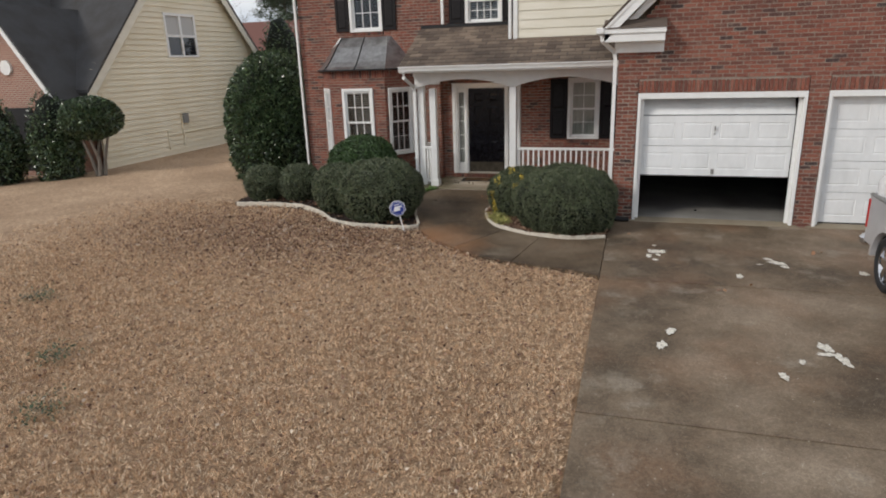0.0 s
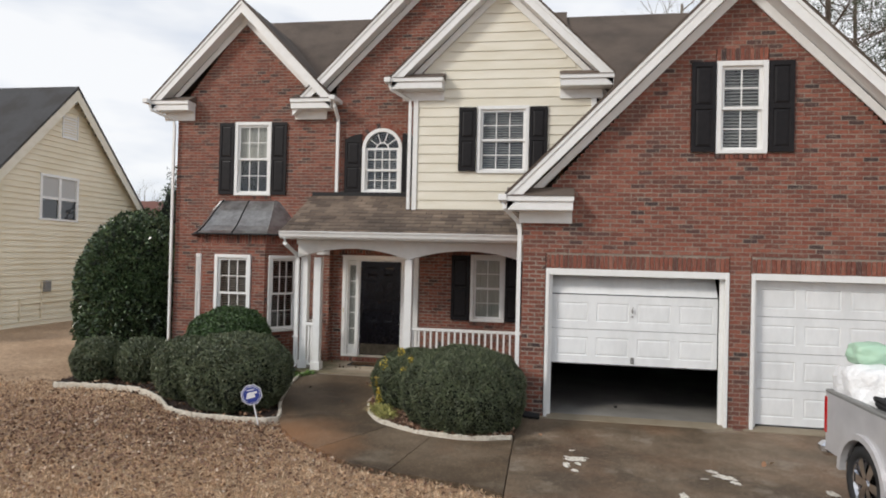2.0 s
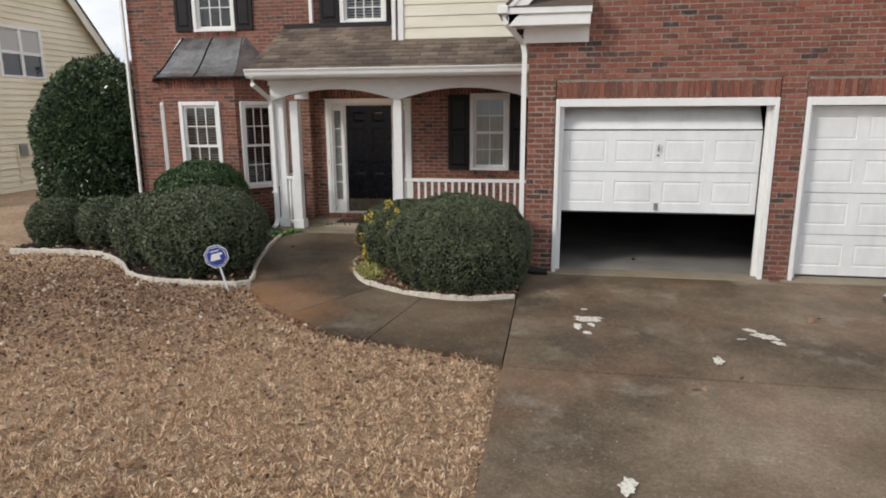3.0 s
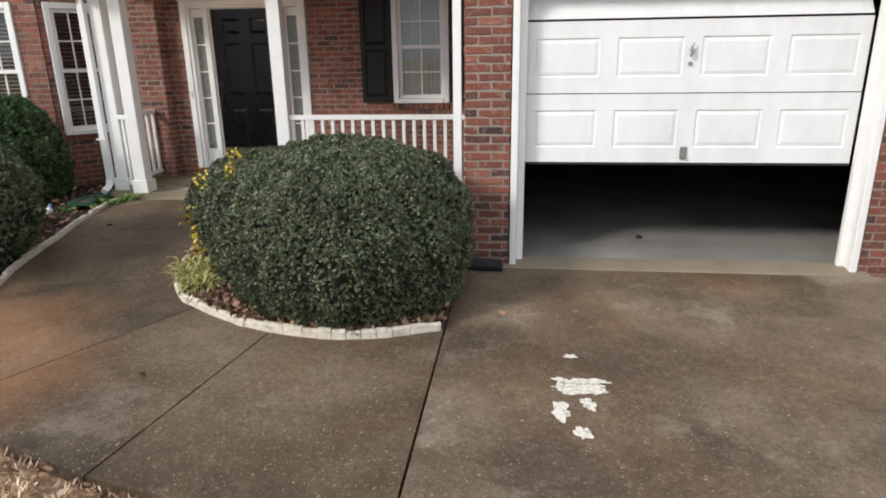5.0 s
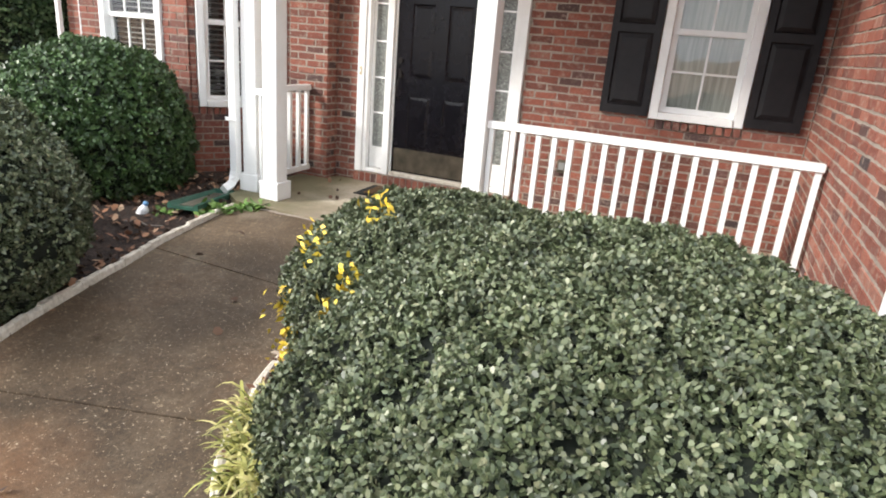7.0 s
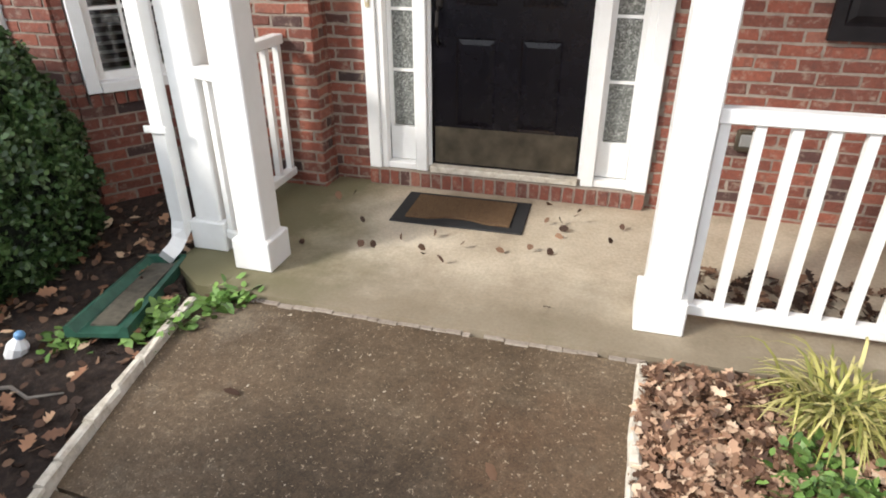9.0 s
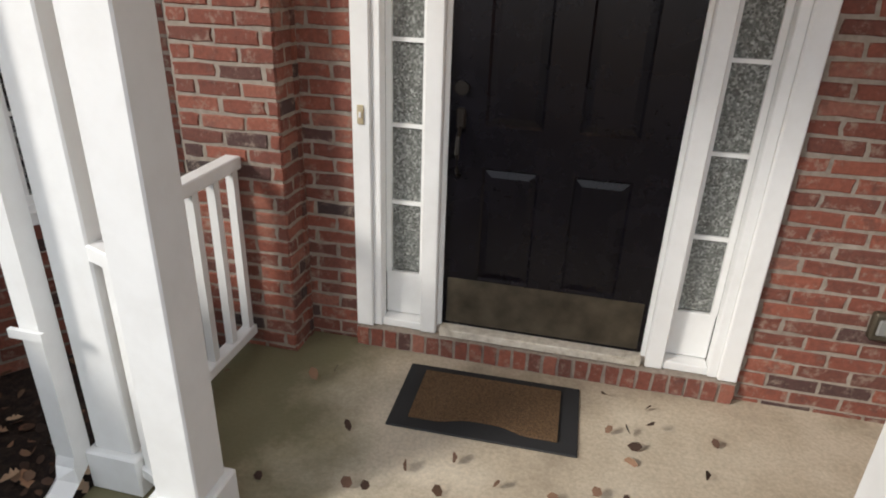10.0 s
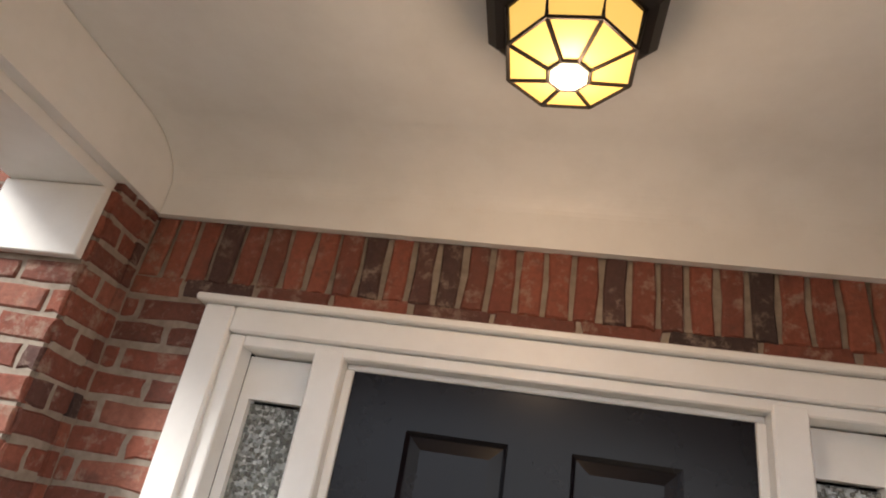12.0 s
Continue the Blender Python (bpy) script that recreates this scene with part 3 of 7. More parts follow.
joint = bmesh.new()
jr = random.Random(8)
x = -3.90
while x < -1.95:
    w = jr.uniform(0.03, 0.10)
    if jr.random() < 0.93:
        y = 1.908 + jr.uniform(-0.004, 0.006)
        box(joint, x, x + w, y - jr.uniform(0.0, 0.009), y + 0.025, GROUND + 0.06, GROUND + 0.091 + jr.uniform(0.0, 0.005), bevel=0.003)
    x += w + jr.uniform(0.0, 0.004)
tagged(part("porch_joint", joint, MORTAR), "crumbling pale mortar joint before the porch slab", "joint", kind="structure")

# ---- brick walls ----
wing = thing("garage_wall", "red brick garage front wall with gable", "wall", "structure")
G = BrickFace(facing_front(YG))
holes = [rect_hole(0.77, 3.48, -1, 2.50), rect_hole(3.79, 6.50, -1, 2.50), rect_hole(3.24, 3.97, 3.985, 5.66)]
G.field(gable_spans(0.40, 6.82, 3.10, 3.61, 6.64), -0.118, 6.6, holes, ends=(0.014, 0.014))
G.soldiers(0.77, 3.48, 2.28, 2.50)
G.soldiers(3.79, 6.50, 2.28, 2.50)
G.soldiers(3.24, 3.97, 5.46, 5.66)
G.soldiers(3.24, 3.97, 3.985, 4.065, 0.02)
G.finish(wing, lambda u, z: u < 0.8 and z < 2.4)
side = thing("garage_side_wall", "red brick side wall of the garage beside the porch", "wall", "structure")
S = BrickFace(facing_left(0.40))
S.field(lambda z: [(0.004, YW)], -0.118, 3.2, (), ends=(0.014, 0.0))
S.finish(side, lambda u, z: u > 0.0 and 0.2 < z < 1.9)

front = thing("front_wall", "red brick entry wall under the porch and gable", "wall", "structure")
F = BrickFace(facing_front(YW))
DX0, DX1 = -3.66, -1.95
holes = [rect_hole(DX0, DX1, -0.5, 2.375), rect_hole(-0.82, -0.08, 0.965, 2.47), arch_hole(-2.84, 0.45, 3.76, 4.75), rect_hole(-3.905, 0.40, 2.435, 2.635), rect_hole(0.40, 1.2, -1, 3.3)]
F.field(gable_spans(-3.92, 1.18, 6.33, -1.37, 8.88), -0.118, 8.88, holes)
F.soldiers(DX0, DX1, 0.065, 0.17, 0.05)
F.backing(DX0 + 0.003, DX1 - 0.003, 0.066, 0.167, 0.05, 0.044)
F.soldiers(-3.905, 0.40, 2.435, 2.635, 0.003)
F.soldiers(-0.82, -0.08, 0.965, 1.045, 0.02)
F.finish(front, lambda u, z: u < -1.7 and 0.2 < z < 2.7)
jog = thing("pier_side_wall", "narrow red brick return beside the front door", "wall", "structure")
J = BrickFace(facing_right(PIER1))
J.field(lambda z: [(YPIER + 0.004, YW + 0.02)], -0.118, 2.66, (), shift=0.05, ends=(0.014, 0.0))
J.finish(jog, lambda u, z: 0 < z < 2.7)
left = thing("left_wall", "red brick gabled wall with an upper window", "wall", "structure")
L = BrickFace(facing_front(YL))
holes = [rect_hole(-6.28, -5.40, 3.61, 5.36), rect_hole(-7.10, -4.66, -1, 2.9)]
L.field(gable_spans(-7.72, -3.89, 5.62, -6.07, 7.72), -0.118, 7.72, holes, ends=(0.014, 0.014))
L.soldiers(-6.28, -5.40, 3.61, 3.69, 0.02)
L.finish(left)
pier = thing("porch_pier", "red brick porch pier beside the front door", "pier", "structure")
K = BrickFace(facing_front(YPIER))
K.field(lambda z: [(PIER0, PIER1)], -0.118, 2.62, (), ends=(0.0, 0.014))
K.finish(pier, lambda u, z: 0 < z < 2.8)
bay = thing("bay_wall", "brick window bay with canted sides under a metal roof", "wall", "structure")
BX0, BX1 = -6.62, -5.15
TURN = radians(53)
CX_B, CY_B = math.cos(TURN), math.sin(TURN)
CANT = (YL - YB) / CY_B


def right_cant(u, d, z):
    return (BX1 + u * CX_B + d * CY_B, YB + u * CY_B - d * CX_B, z)


def left_cant(u, d, z):
    return (BX0 - u * CX_B - d * CY_B, YB + u * CY_B - d * CX_B, z)


for place, width, a, b in ((facing_front(YB), (BX0, BX1), -6.31, -5.475), (right_cant, (0.006, CANT), 0.075, 0.80), (left_cant, (0.006, CANT), 0.075, 0.80)):
    A = BrickFace(place)
    A.field(lambda z: [width], -0.118, 2.58, [rect_hole(a, b, 0.62, 2.35)], ends=(0.014, 0.014))
    A.soldiers(*width, 2.585, 2.79, 0.006)
    A.soldiers(a, b, 0.62, 0.70, 0.02)
    A.finish(bay)



# ---- cream siding gable ----
def siding(name, spans_at, z0, z1, place, mat, parent, course=0.19, holes=(), lap=0.022):
    bm = bmesh.new()
    z = z0
    while z < z1 - 0.01:
        b = min(z + course, z1)
        spans = spans_at((z + b) / 2)
        for hole in holes:
            for h0, h1 in hole((z + b) / 2):
                spans = cut(spans, h0, h1)
        for u, v in spans:
            pts = [(u, lap, z), (v, lap, z), (v, 0.004, b), (u, 0.004, b), (u, -0.1, z), (v, -0.1, z), (v, -0.1, b), (u, -0.1, b)]
            q = [bm.verts.new(place(*p)) for p in pts]
            for f in ((0, 1, 2, 3), (1, 0, 4, 5), (1, 5, 6, 2), (4, 0, 3, 7), (3, 2, 6, 7), (5, 4, 7, 6)):
                bm.faces.new([q[i] for i in f])
        z = b
    bmesh.ops.recalc_face_normals(bm, faces=bm.faces[:])
    return part(name, bm, mat, parent)


cream = thing("siding_wall", "cream lap siding upper gable wall", "wall", "structure")
siding("siding", gable_spans(-1.955, 1.66, 5.9, -0.22, 7.91), 3.0, 7.91, facing_front(YY), CREAM, cream, 0.19, [rect_hole(-0.674, 0.375, 4.12, 5.49)])
siding("side_siding", lambda z: [(YY + 0.06, YW)], 3.0, 6.0, facing_left(-1.935), CREAM, cream, 0.19)
part("gable_backing", P([(-2.1, 5.85), (1.78, 5.85), (-0.22, 8.04)], "y", YY + 0.002, YY + 0.06), CREAM, cream)
part("corner_board", B(-1.995, -1.895, YY - 0.045, YY + 0.055, 3.1, 5.9, bevel=0.004), WHITE, cream)
part("corner_board", B(1.58, 1.68, YY - 0.045, YY + 0.055, 3.1, 5.9, bevel=0.004), WHITE, cream)


# ---- windows and shutters ----
def pane(parent, x0, x1, z0, z1, y):
    bm = bmesh.new()
    bm.faces.new([bm.verts.new(p) for p in ((x0, y, z0), (x1, y, z0), (x1, y, z1), (x0, y, z1))])
    ob = part("pane", bm, PANE, parent)
    ob.visible_shadow = False
    return ob


def blinds(parent, x0, x1, z0, z1, y, step=0.05, tilt=0.6):
    bm = bmesh.new()
    z = z0 + 0.02
    while z < z1:
        dy, dz = 0.022 * math.cos(tilt), 0.022 * math.sin(tilt)
        a = [bm.verts.new(p) for p in ((x0, y - dy, z - dz), (x1, y - dy, z - dz), (x1, y + dy, z + dz), (x0, y + dy, z + dz))]
        bm.faces.new(a)
        z += step
    ob = part("blind", bm, BLIND, parent, "white slatted blind")
    return ob


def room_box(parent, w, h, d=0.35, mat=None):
    # Near-black box added behind the glass: room shade put into its colour.
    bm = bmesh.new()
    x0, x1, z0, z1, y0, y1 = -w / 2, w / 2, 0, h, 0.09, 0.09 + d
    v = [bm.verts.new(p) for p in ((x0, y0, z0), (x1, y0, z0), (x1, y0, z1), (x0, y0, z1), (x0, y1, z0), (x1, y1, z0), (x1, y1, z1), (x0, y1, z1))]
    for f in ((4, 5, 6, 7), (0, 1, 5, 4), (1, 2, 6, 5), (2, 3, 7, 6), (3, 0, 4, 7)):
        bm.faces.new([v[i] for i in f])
    part("room_shade_box", bm, mat or SHADE_BLACK, parent)


def sash(parent, name, w, z0, z1, y, cols, rows, rail=0.045):
    """One glazed sash: frame, bars, panes."""
    x0, x1 = -w / 2, w / 2
    bm = bmesh.new()
    box(bm, x0, x0 + rail, y, y + 0.03, z0, z1)
    box(bm, x1 - rail, x1, y, y + 0.03, z0, z1)
    box(bm, x0 + rail, x1 - rail, y, y + 0.03, z0, z0 + rail)
    box(bm, x0 + rail, x1 - rail, y, y + 0.03, z1 - rail, z1)
    ob = part(name, bm, WHITE, parent)
    gx0, gx1, gz0, gz1 = x0 + rail, x1 - rail, z0 + rail, z1 - rail
    for c in range(1, cols):
        x = gx0 + (gx1 - gx0) * c / cols
        part("glazing_bar", B(x - 0.009, x + 0.009, y + 0.004, y + 0.022, gz0, gz1), WHITE, ob)
    for r in range(1, rows):
        z = gz0 + (gz1 - gz0) * r / rows
        part("glazing_bar", B(gx0, gx1, y + 0.006, y + 0.020, z - 0.009, z + 0.009), WHITE, ob)
    for c in range(cols):
        for r in range(rows):
            pane(ob, gx0 + (gx1 - gx0) * c / cols, gx0 + (gx1 - gx0) * (c + 1) / cols, gz0 + (gz1 - gz0) * r / rows, gz0 + (gz1 - gz0) * (r + 1) / rows, y + 0.013)


def sash_window(x0, x1, z0, z1, y, cols, label, tilt=0.6, curtain=False, rows=2, turn=0.0, sky_panel=False):
    w, h = x1 - x0, z1 - z0
    ob = thing("window", label, "window", group="sash windows", at=((x0 + x1) / 2, y, z0))
    ob.rotation_euler = (0, 0, turn)
    c = 0.075
    bm = bmesh.new()
    box(bm, -w / 2, -w / 2 + c, -0.03, 0.09, 0, h, bevel=0.005)
    box(bm, w / 2 - c, w / 2, -0.03, 0.09, 0, h, bevel=0.005)
    box(bm, -w / 2 + c, w / 2 - c, -0.03, 0.09, h - c, h, bevel=0.005)
    part("frame", bm, WHITE, ob)
    part("sill", B(-w / 2 + c, w / 2 - c, -0.045, 0.09, 0, 0.06, bevel=0.005), WHITE, ob)
    iw = w - 2 * c
    mid = 0.06 + (h - c - 0.06) * 0.5
    sash(ob, "lower_sash", iw, 0.06, mid + 0.02, 0.045, cols, rows)
    sash(ob, "upper_sash", iw, mid - 0.02, h - c, 0.012, cols, rows)
    if curtain:
        part("curtain", B(-iw / 2, iw / 2, 0.10, 0.11, 0.06, h - c), CURTAIN, ob, "pale sheer curtain")
    elif sky_panel:
        # Added pale panel imitates the sky reflected in the upper sash.
        part("sky_reflection_panel", B(-iw / 2, iw / 2, 0.10, 0.11, mid, h - c), CURTAIN, ob, "pale panel standing for sky reflected in the upper sash")
    else:
        blinds(ob, -iw / 2, iw / 2, 0.08, h - c, 0.115, 0.05, tilt)
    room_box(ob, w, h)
    return ob


m = Mat("curtain", (0.52, 0.50, 0.45), 0.85)
n1 = m.noise(6.0, 3.0, 0.5, m.coords((6, 1, 0.3)))
m.base(m.ramp(n1, [(0.35, (0.40, 0.39, 0.35)), (0.65, (0.60, 0.58, 0.53))]))
CURTAIN = m.m

sash_window(3.24, 3.97, 4.065, 5.46, YG, 2, "white sash window with blinds in the garage gable")
sash_window(-0.674, 0.375, 4.12, 5.49, YY, 3, "white sash window with blinds in cream siding")
sash_window(-6.28, -5.40, 3.69, 5.36, YL, 3, "white sash window in the brick gable, upper sash backed pale for reflected sky", sky_panel=True)
sash_window(-6.31, -5.475, 0.70, 2.35, YB, 3, "white sash bay window with blinds", 0.25)
for place, turn in ((right_cant, TURN), (left_cant, -TURN)):
    wx, wy, _ = place(0.4375, 0.0, 0.0)
    sash_window(wx - 0.3625, wx + 0.3625, 0.70, 2.35, wy, 3, "white sash window with blinds in the bay's canted side", 0.25, turn=turn)
sash_window(-0.82, -0.08, 1.045, 2.47, YW, 2, "white sash window with a pale curtain beside the porch", curtain=True, rows=2)



def raised_panel(bm, a, b, f0, f1, y, lift=0.010, edge=0.026):
    o = [bm.verts.new(p) for p in ((a, y, f0), (b, y, f0), (b, y, f1), (a, y, f1))]
    i1 = [bm.verts.new(p) for p in ((a + edge * 0.4, y + lift, f0 + edge * 0.4), (b - edge * 0.4, y + lift, f0 + edge * 0.4), (b - edge * 0.4, y + lift, f1 - edge * 0.4), (a + edge * 0.4, y + lift, f1 - edge * 0.4))]
    i2 = [bm.verts.new(p) for p in ((a + edge * 1.5, y + lift * 0.25, f0 + edge * 1.5), (b - edge * 1.5, y + lift * 0.25, f0 + edge * 1.5), (b - edge * 1.5, y + lift * 0.25, f1 - edge * 1.5), (a + edge * 1.5, y + lift * 0.25, f1 - edge * 1.5))]
    for s, t in ((o, i1), (i1, i2)):
        for q in range(4):
            bm.faces.new([s[q], s[(q + 1) % 4], t[(q + 1) % 4], t[q]])
    bm.faces.new(i2)


def panelled_slab(w, h, d, cells, y0=0.0, filled=True):
    """A board with sunk and raised panels on its front. cells: (a, b, z0, z1)."""
    bm = bmesh.new()
    us = sorted({-w / 2, w / 2, *[c[0] for c in cells], *[c[1] for c in cells]})
    zs = sorted({0.0, h, *[c[2] for c in cells], *[c[3] for c in cells]})
    for i in range(len(us) - 1):
        for j in range(len(zs) - 1):
            um, zm = (us[i] + us[i + 1]) / 2, (zs[j] + zs[j + 1]) / 2
            if any(c[0] < um < c[1] and c[2] < zm < c[3] for c in cells):
                continue
            bm.faces.new([bm.verts.new(p) for p in ((us[i], y0, zs[j]), (us[i + 1], y0, zs[j]), (us[i + 1], y0, zs[j + 1]), (us[i], y0, zs[j + 1]))])
    for c in cells:
        if filled:
            raised_panel(bm, *c, y0)
    bmesh.ops.remove_doubles(bm, verts=bm.verts[:], dist=1e-5)
    v = [bm.verts.new(p) for p in ((-w / 2, y0, 0), (w / 2, y0, 0), (w / 2, y0, h), (-w / 2, y0, h), (-w / 2, y0 + d, 0), (w / 2, y0 + d, 0), (w / 2, y0 + d, h), (-w / 2, y0 + d, h))]
    for f in ((4, 7, 6, 5), (0, 4, 5, 1), (1, 5, 6, 2), (2, 6, 7, 3), (3, 7, 4, 0)):
        bm.faces.new([v[i] for i in f])
    return bm


def shutter(x0, x1, z0, z1, y, arch=0):
    w, h = x1 - x0, z1 - z0
    ob = thing("shutter", "black panelled wooden shutter beside a window", "shutter", group="window shutters", at=((x0 + x1) / 2, y - 0.045, z0))
    e = 0.055
    cells = [(-w / 2 + e, w / 2 - e, e * 1.3, h * 0.5 - e * 0.6), (-w / 2 + e, w / 2 - e, h * 0.5 + e * 0.6, h - e * 1.3)]
    part("frame", panelled_slab(w, h, 0.035, cells, filled=False), BLACK, ob)
    for c in cells:
        bm = bmesh.new()
        raised_panel(bm, *c, 0.0, 0.014, 0.030)
        part("panel", bm, BLACK, ob)
    if arch:
        n = 8
        pts = [(-w / 2, h), (w / 2, h)] + [(w / 2 - w * i / n, h + 0.11 * math.sin(math.pi / 2 * ((i / n) if arch > 0 else (1 - i / n)))) for i in range(n + 1)]
        part("curved_top", P(pts, "y", 0.0, 0.035), BLACK, ob)
    return ob


for x0, x1, z0, z1, y in ((2.88, 3.23, 4.09, 5.45, YG), (3.98, 4.33, 4.09, 5.45, YG), (-1.04, -0.685, 4.16, 5.46, YY - 0.02), (0.385, 0.74, 4.16, 5.46, YY - 0.02),
                          (-6.65, -6.29, 3.71, 5.34, YL), (-5.39, -5.03, 3.71, 5.34, YL), (-1.23, -0.83, 1.06, 2.45, YW), (-0.07, 0.33, 1.06, 2.45, YW)):
    shutter(x0, x1, z0, z1, y)
shutter(-3.68, -3.30, 3.79, 4.96, YW, -1)
shutter(-2.38, -2.00, 3.79, 4.96, YW, 1)

aw = thing("arched_window", "white round-headed window with a sunburst top", "window", at=(-2.84, YW, 3.76))
R0, SPR = 0.45, 0.99


def ring(bm, r_out, r_in, z, y0, y1, n=24):
    pts = [(r_out * math.cos(math.pi * i / n), z + r_out * math.sin(math.pi * i / n)) for i in range(n + 1)]
    pin = [(r_in * math.cos(math.pi * i / n), z + r_in * math.sin(math.pi * i / n)) for i in range(n + 1)]
    for i in range(n):
        v = [bm.verts.new((p[0], y, p[1])) for y in (y0, y1) for p in (pts[i], pts[i + 1], pin[i + 1], pin[i])]
        for f in ((0, 1, 2, 3), (7, 6, 5, 4), (0, 4, 5, 1), (2, 6, 7, 3)):
            bm.faces.new([v[k] for k in f])


bm = bmesh.new()
box(bm, -R0, -R0 + 0.075, -0.03, 0.09, 0, SPR)
box(bm, R0 - 0.075, R0, -0.03, 0.09, 0, SPR)
box(bm, -R0 + 0.075, R0 - 0.075, -0.03, 0.09, 0, 0.06)
ring(bm, R0, R0 - 0.075, SPR, -0.03, 0.09)
part("frame", bm, WHITE, aw)
sash(aw, "lower_sash", 2 * R0 - 0.15, 0.06, 0.54, 0.045, 4, 2)
sash(aw, "upper_sash", 2 * R0 - 0.15, 0.50, SPR + 0.02, 0.012, 4, 2)
bm = bmesh.new()
ring(bm, 0.15, 0.125, SPR, 0.012, 0.035, 12)
for k in range(1, 5):
    a = math.pi * k / 5
    ca, sa = math.cos(a), math.sin(a)
    nx, nz = -sa * 0.011, ca * 0.011
    v = [bm.verts.new(p) for p in ((0.14 * ca + nx, 0.014, SPR + 0.14 * sa + nz), (0.14 * ca - nx, 0.014, SPR + 0.14 * sa - nz), (0.38 * ca - nx, 0.014, SPR + 0.38 * sa - nz), (0.38 * ca + nx, 0.014, SPR + 0.38 * sa + nz))]
    bm.faces.new(v)
part("sunburst_bars", bm, WHITE, aw)
bm = bmesh.new()
bm.faces.new([bm.verts.new((0.39 * math.cos(math.pi * i / 20), 0.025, SPR + 0.39 * math.sin(math.pi * i / 20))) for i in range(21)])
gp = part("pane", bm, PANE, aw)
gp.visible_shadow = False
blinds(aw, -0.37, 0.37, 0.08, SPR, 0.12, 0.05, 0.6)
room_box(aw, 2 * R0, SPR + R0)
m_arch = bmesh.new()
for i in range(17):
    a = math.pi * (i + 0.5) / 17
    c, s = math.cos(a), math.sin(a)
    w = 0.045
    pts = []
    for rr, ww in ((0.46, 0.034), (0.57, 0.046)):
        for sg in (-1, 1):
            pts.append((rr * c - sg * ww * s, SPR + rr * s + sg * ww * c))
    v = [m_arch.verts.new((p[0], y, p[1])) for y in (-0.008, 0.05) for p in pts]
    for f in ((0, 1, 3, 2), (4, 6, 7, 5), (0, 2, 6, 4), (2, 3, 7, 6), (3, 1, 5, 7), (1, 0, 4, 5)):
        m_arch.faces.new([v[k] for k in f])
bmesh.ops.recalc_face_normals(m_arch, faces=m_arch.faces[:])
part("brick_arch", m_arch, BRICK, aw, "soldier bricks round the arch")


# ---- garage doors ----
def garage_door(x0, x1, lift, label):
    ob = thing("garage_door", label, "garage door", group="garage doors", at=((x0 + x1) / 2, YG + 0.12, 0))
    w = x1 - x0
    ph = 0.54
    for r in range(4):
        z = lift + r * ph
        if lift > 0.1 and r == 2:
            bm = bmesh.new()
            prism(bm, [(0.03, z + 0.01), (0.07, z + 0.01), (0.30, 2.23), (0.26, 2.23)], "x", -w / 2, w / 2)
            part("door_section", bm, GARAGE_WHITE, ob, "section tilting back into the opening")
            break
        cells = []
        for c in range(4):
            cw = w / 4
            a, b = -w / 2 + c * cw + 0.065, -w / 2 + (c + 1) * cw - 0.065
            cells.append((a, b, 0.12, ph - 0.13))
        sec = part("door_section", panelled_slab(w, ph - 0.008, 0.045, cells, 0.02), GARAGE_WHITE, ob)
        sec.location = (0, 0, z)
        if r == 1:
            bm = bmesh.new()
            tube(bm, [(-0.022, -0.012, 0.262), (-0.012, -0.016, 0.30), (-0.018, -0.016, 0.33), (-0.002, -0.012, 0.365)], [0.006, 0.013, 0.011, 0.004], 8)
            tube(bm, [(-0.014, 0.022, 0.31), (-0.014, -0.014, 0.31)], 0.010, 8)
            part("latch", bm, STEEL, sec, "grey steel turn latch")
            bm = bmesh.new()
            tube(bm, [(-0.014, 0.022, 0.215), (-0.014, 0.006, 0.215)], 0.015, 12)
            part("keyhole", bm, STEEL, sec)
        if r == 0:
            bm = bmesh.new()
            box(bm, -0.028, 0.024, 0.008, 0.022, 0.03, 0.125, bevel=0.003)
            box(bm, -0.024, 0.020, -0.012, 0.008, 0.035, 0.060, bevel=0.004)
            part("lift_handle", bm, STEEL, sec, "grey steel lift handle")
    part("rubber_seal", B(-w / 2, w / 2, 0.025, 0.06, lift - 0.02, lift), RUBBER, ob)
    return ob


garage_door(0.88, 3.36, 0.80, "white panelled garage door, left partly open")
garage_door(3.90, 6.39, 0.02, "white panelled garage door, closed")
for x0, x1 in ((0.77, 3.48), (3.79, 6.50)):
    tr = thing("garage_trim", "white painted garage door casing", "trim", "structure")
    for s, x in ((1, x0), (-1, x1)):
        part("jamb", B(*sorted((x, x + s * 0.055)), YG - 0.02, YG + 0.2, GROUND, 2.28, bevel=0.006), WHITE, tr)
        part("door_stop", B(*sorted((x + s * 0.055, x + s * 0.11)), YG + 0.075, YG + 0.118, GROUND, 2.18, bevel=0.004), WHITE, tr)
    part("head", B(x0 + 0.055, x1 - 0.055, YG - 0.02, YG + 0.2, 2.18, 2.28, bevel=0.004), WHITE, tr)
flat("garage_floor", [(0.58, 0.132), (6.6, 0.132), (6.6, 6), (0.58, 6)], -0.3, -0.005, GARAGE_FLOOR, "bare concrete garage floor", "floor")
# Walls and ceiling are coloured near-black to stand in for the garage's shade.
gr = thing("garage_room", "garage interior painted near-black in place of shade", "wall", "structure")
part("back_wall", B(0.4, 6.7, 6.0, 6.1, -0.3, 3.0), SHADE_BLACK, gr)
part("right_wall", B(6.5, 6.7, 0.2, 6.0, -0.3, 3.0), SHADE_BLACK, gr)
part("left_inner_wall", B(0.565, 0.6, 0.21, 6.0, -0.3, 3.0), SHADE_BLACK, gr)
part("ceiling_board", B(0.61, 6.5, 0.21, 6.0, 2.7, 2.8), SHADE_BLACK, gr)
bm = bmesh.new()
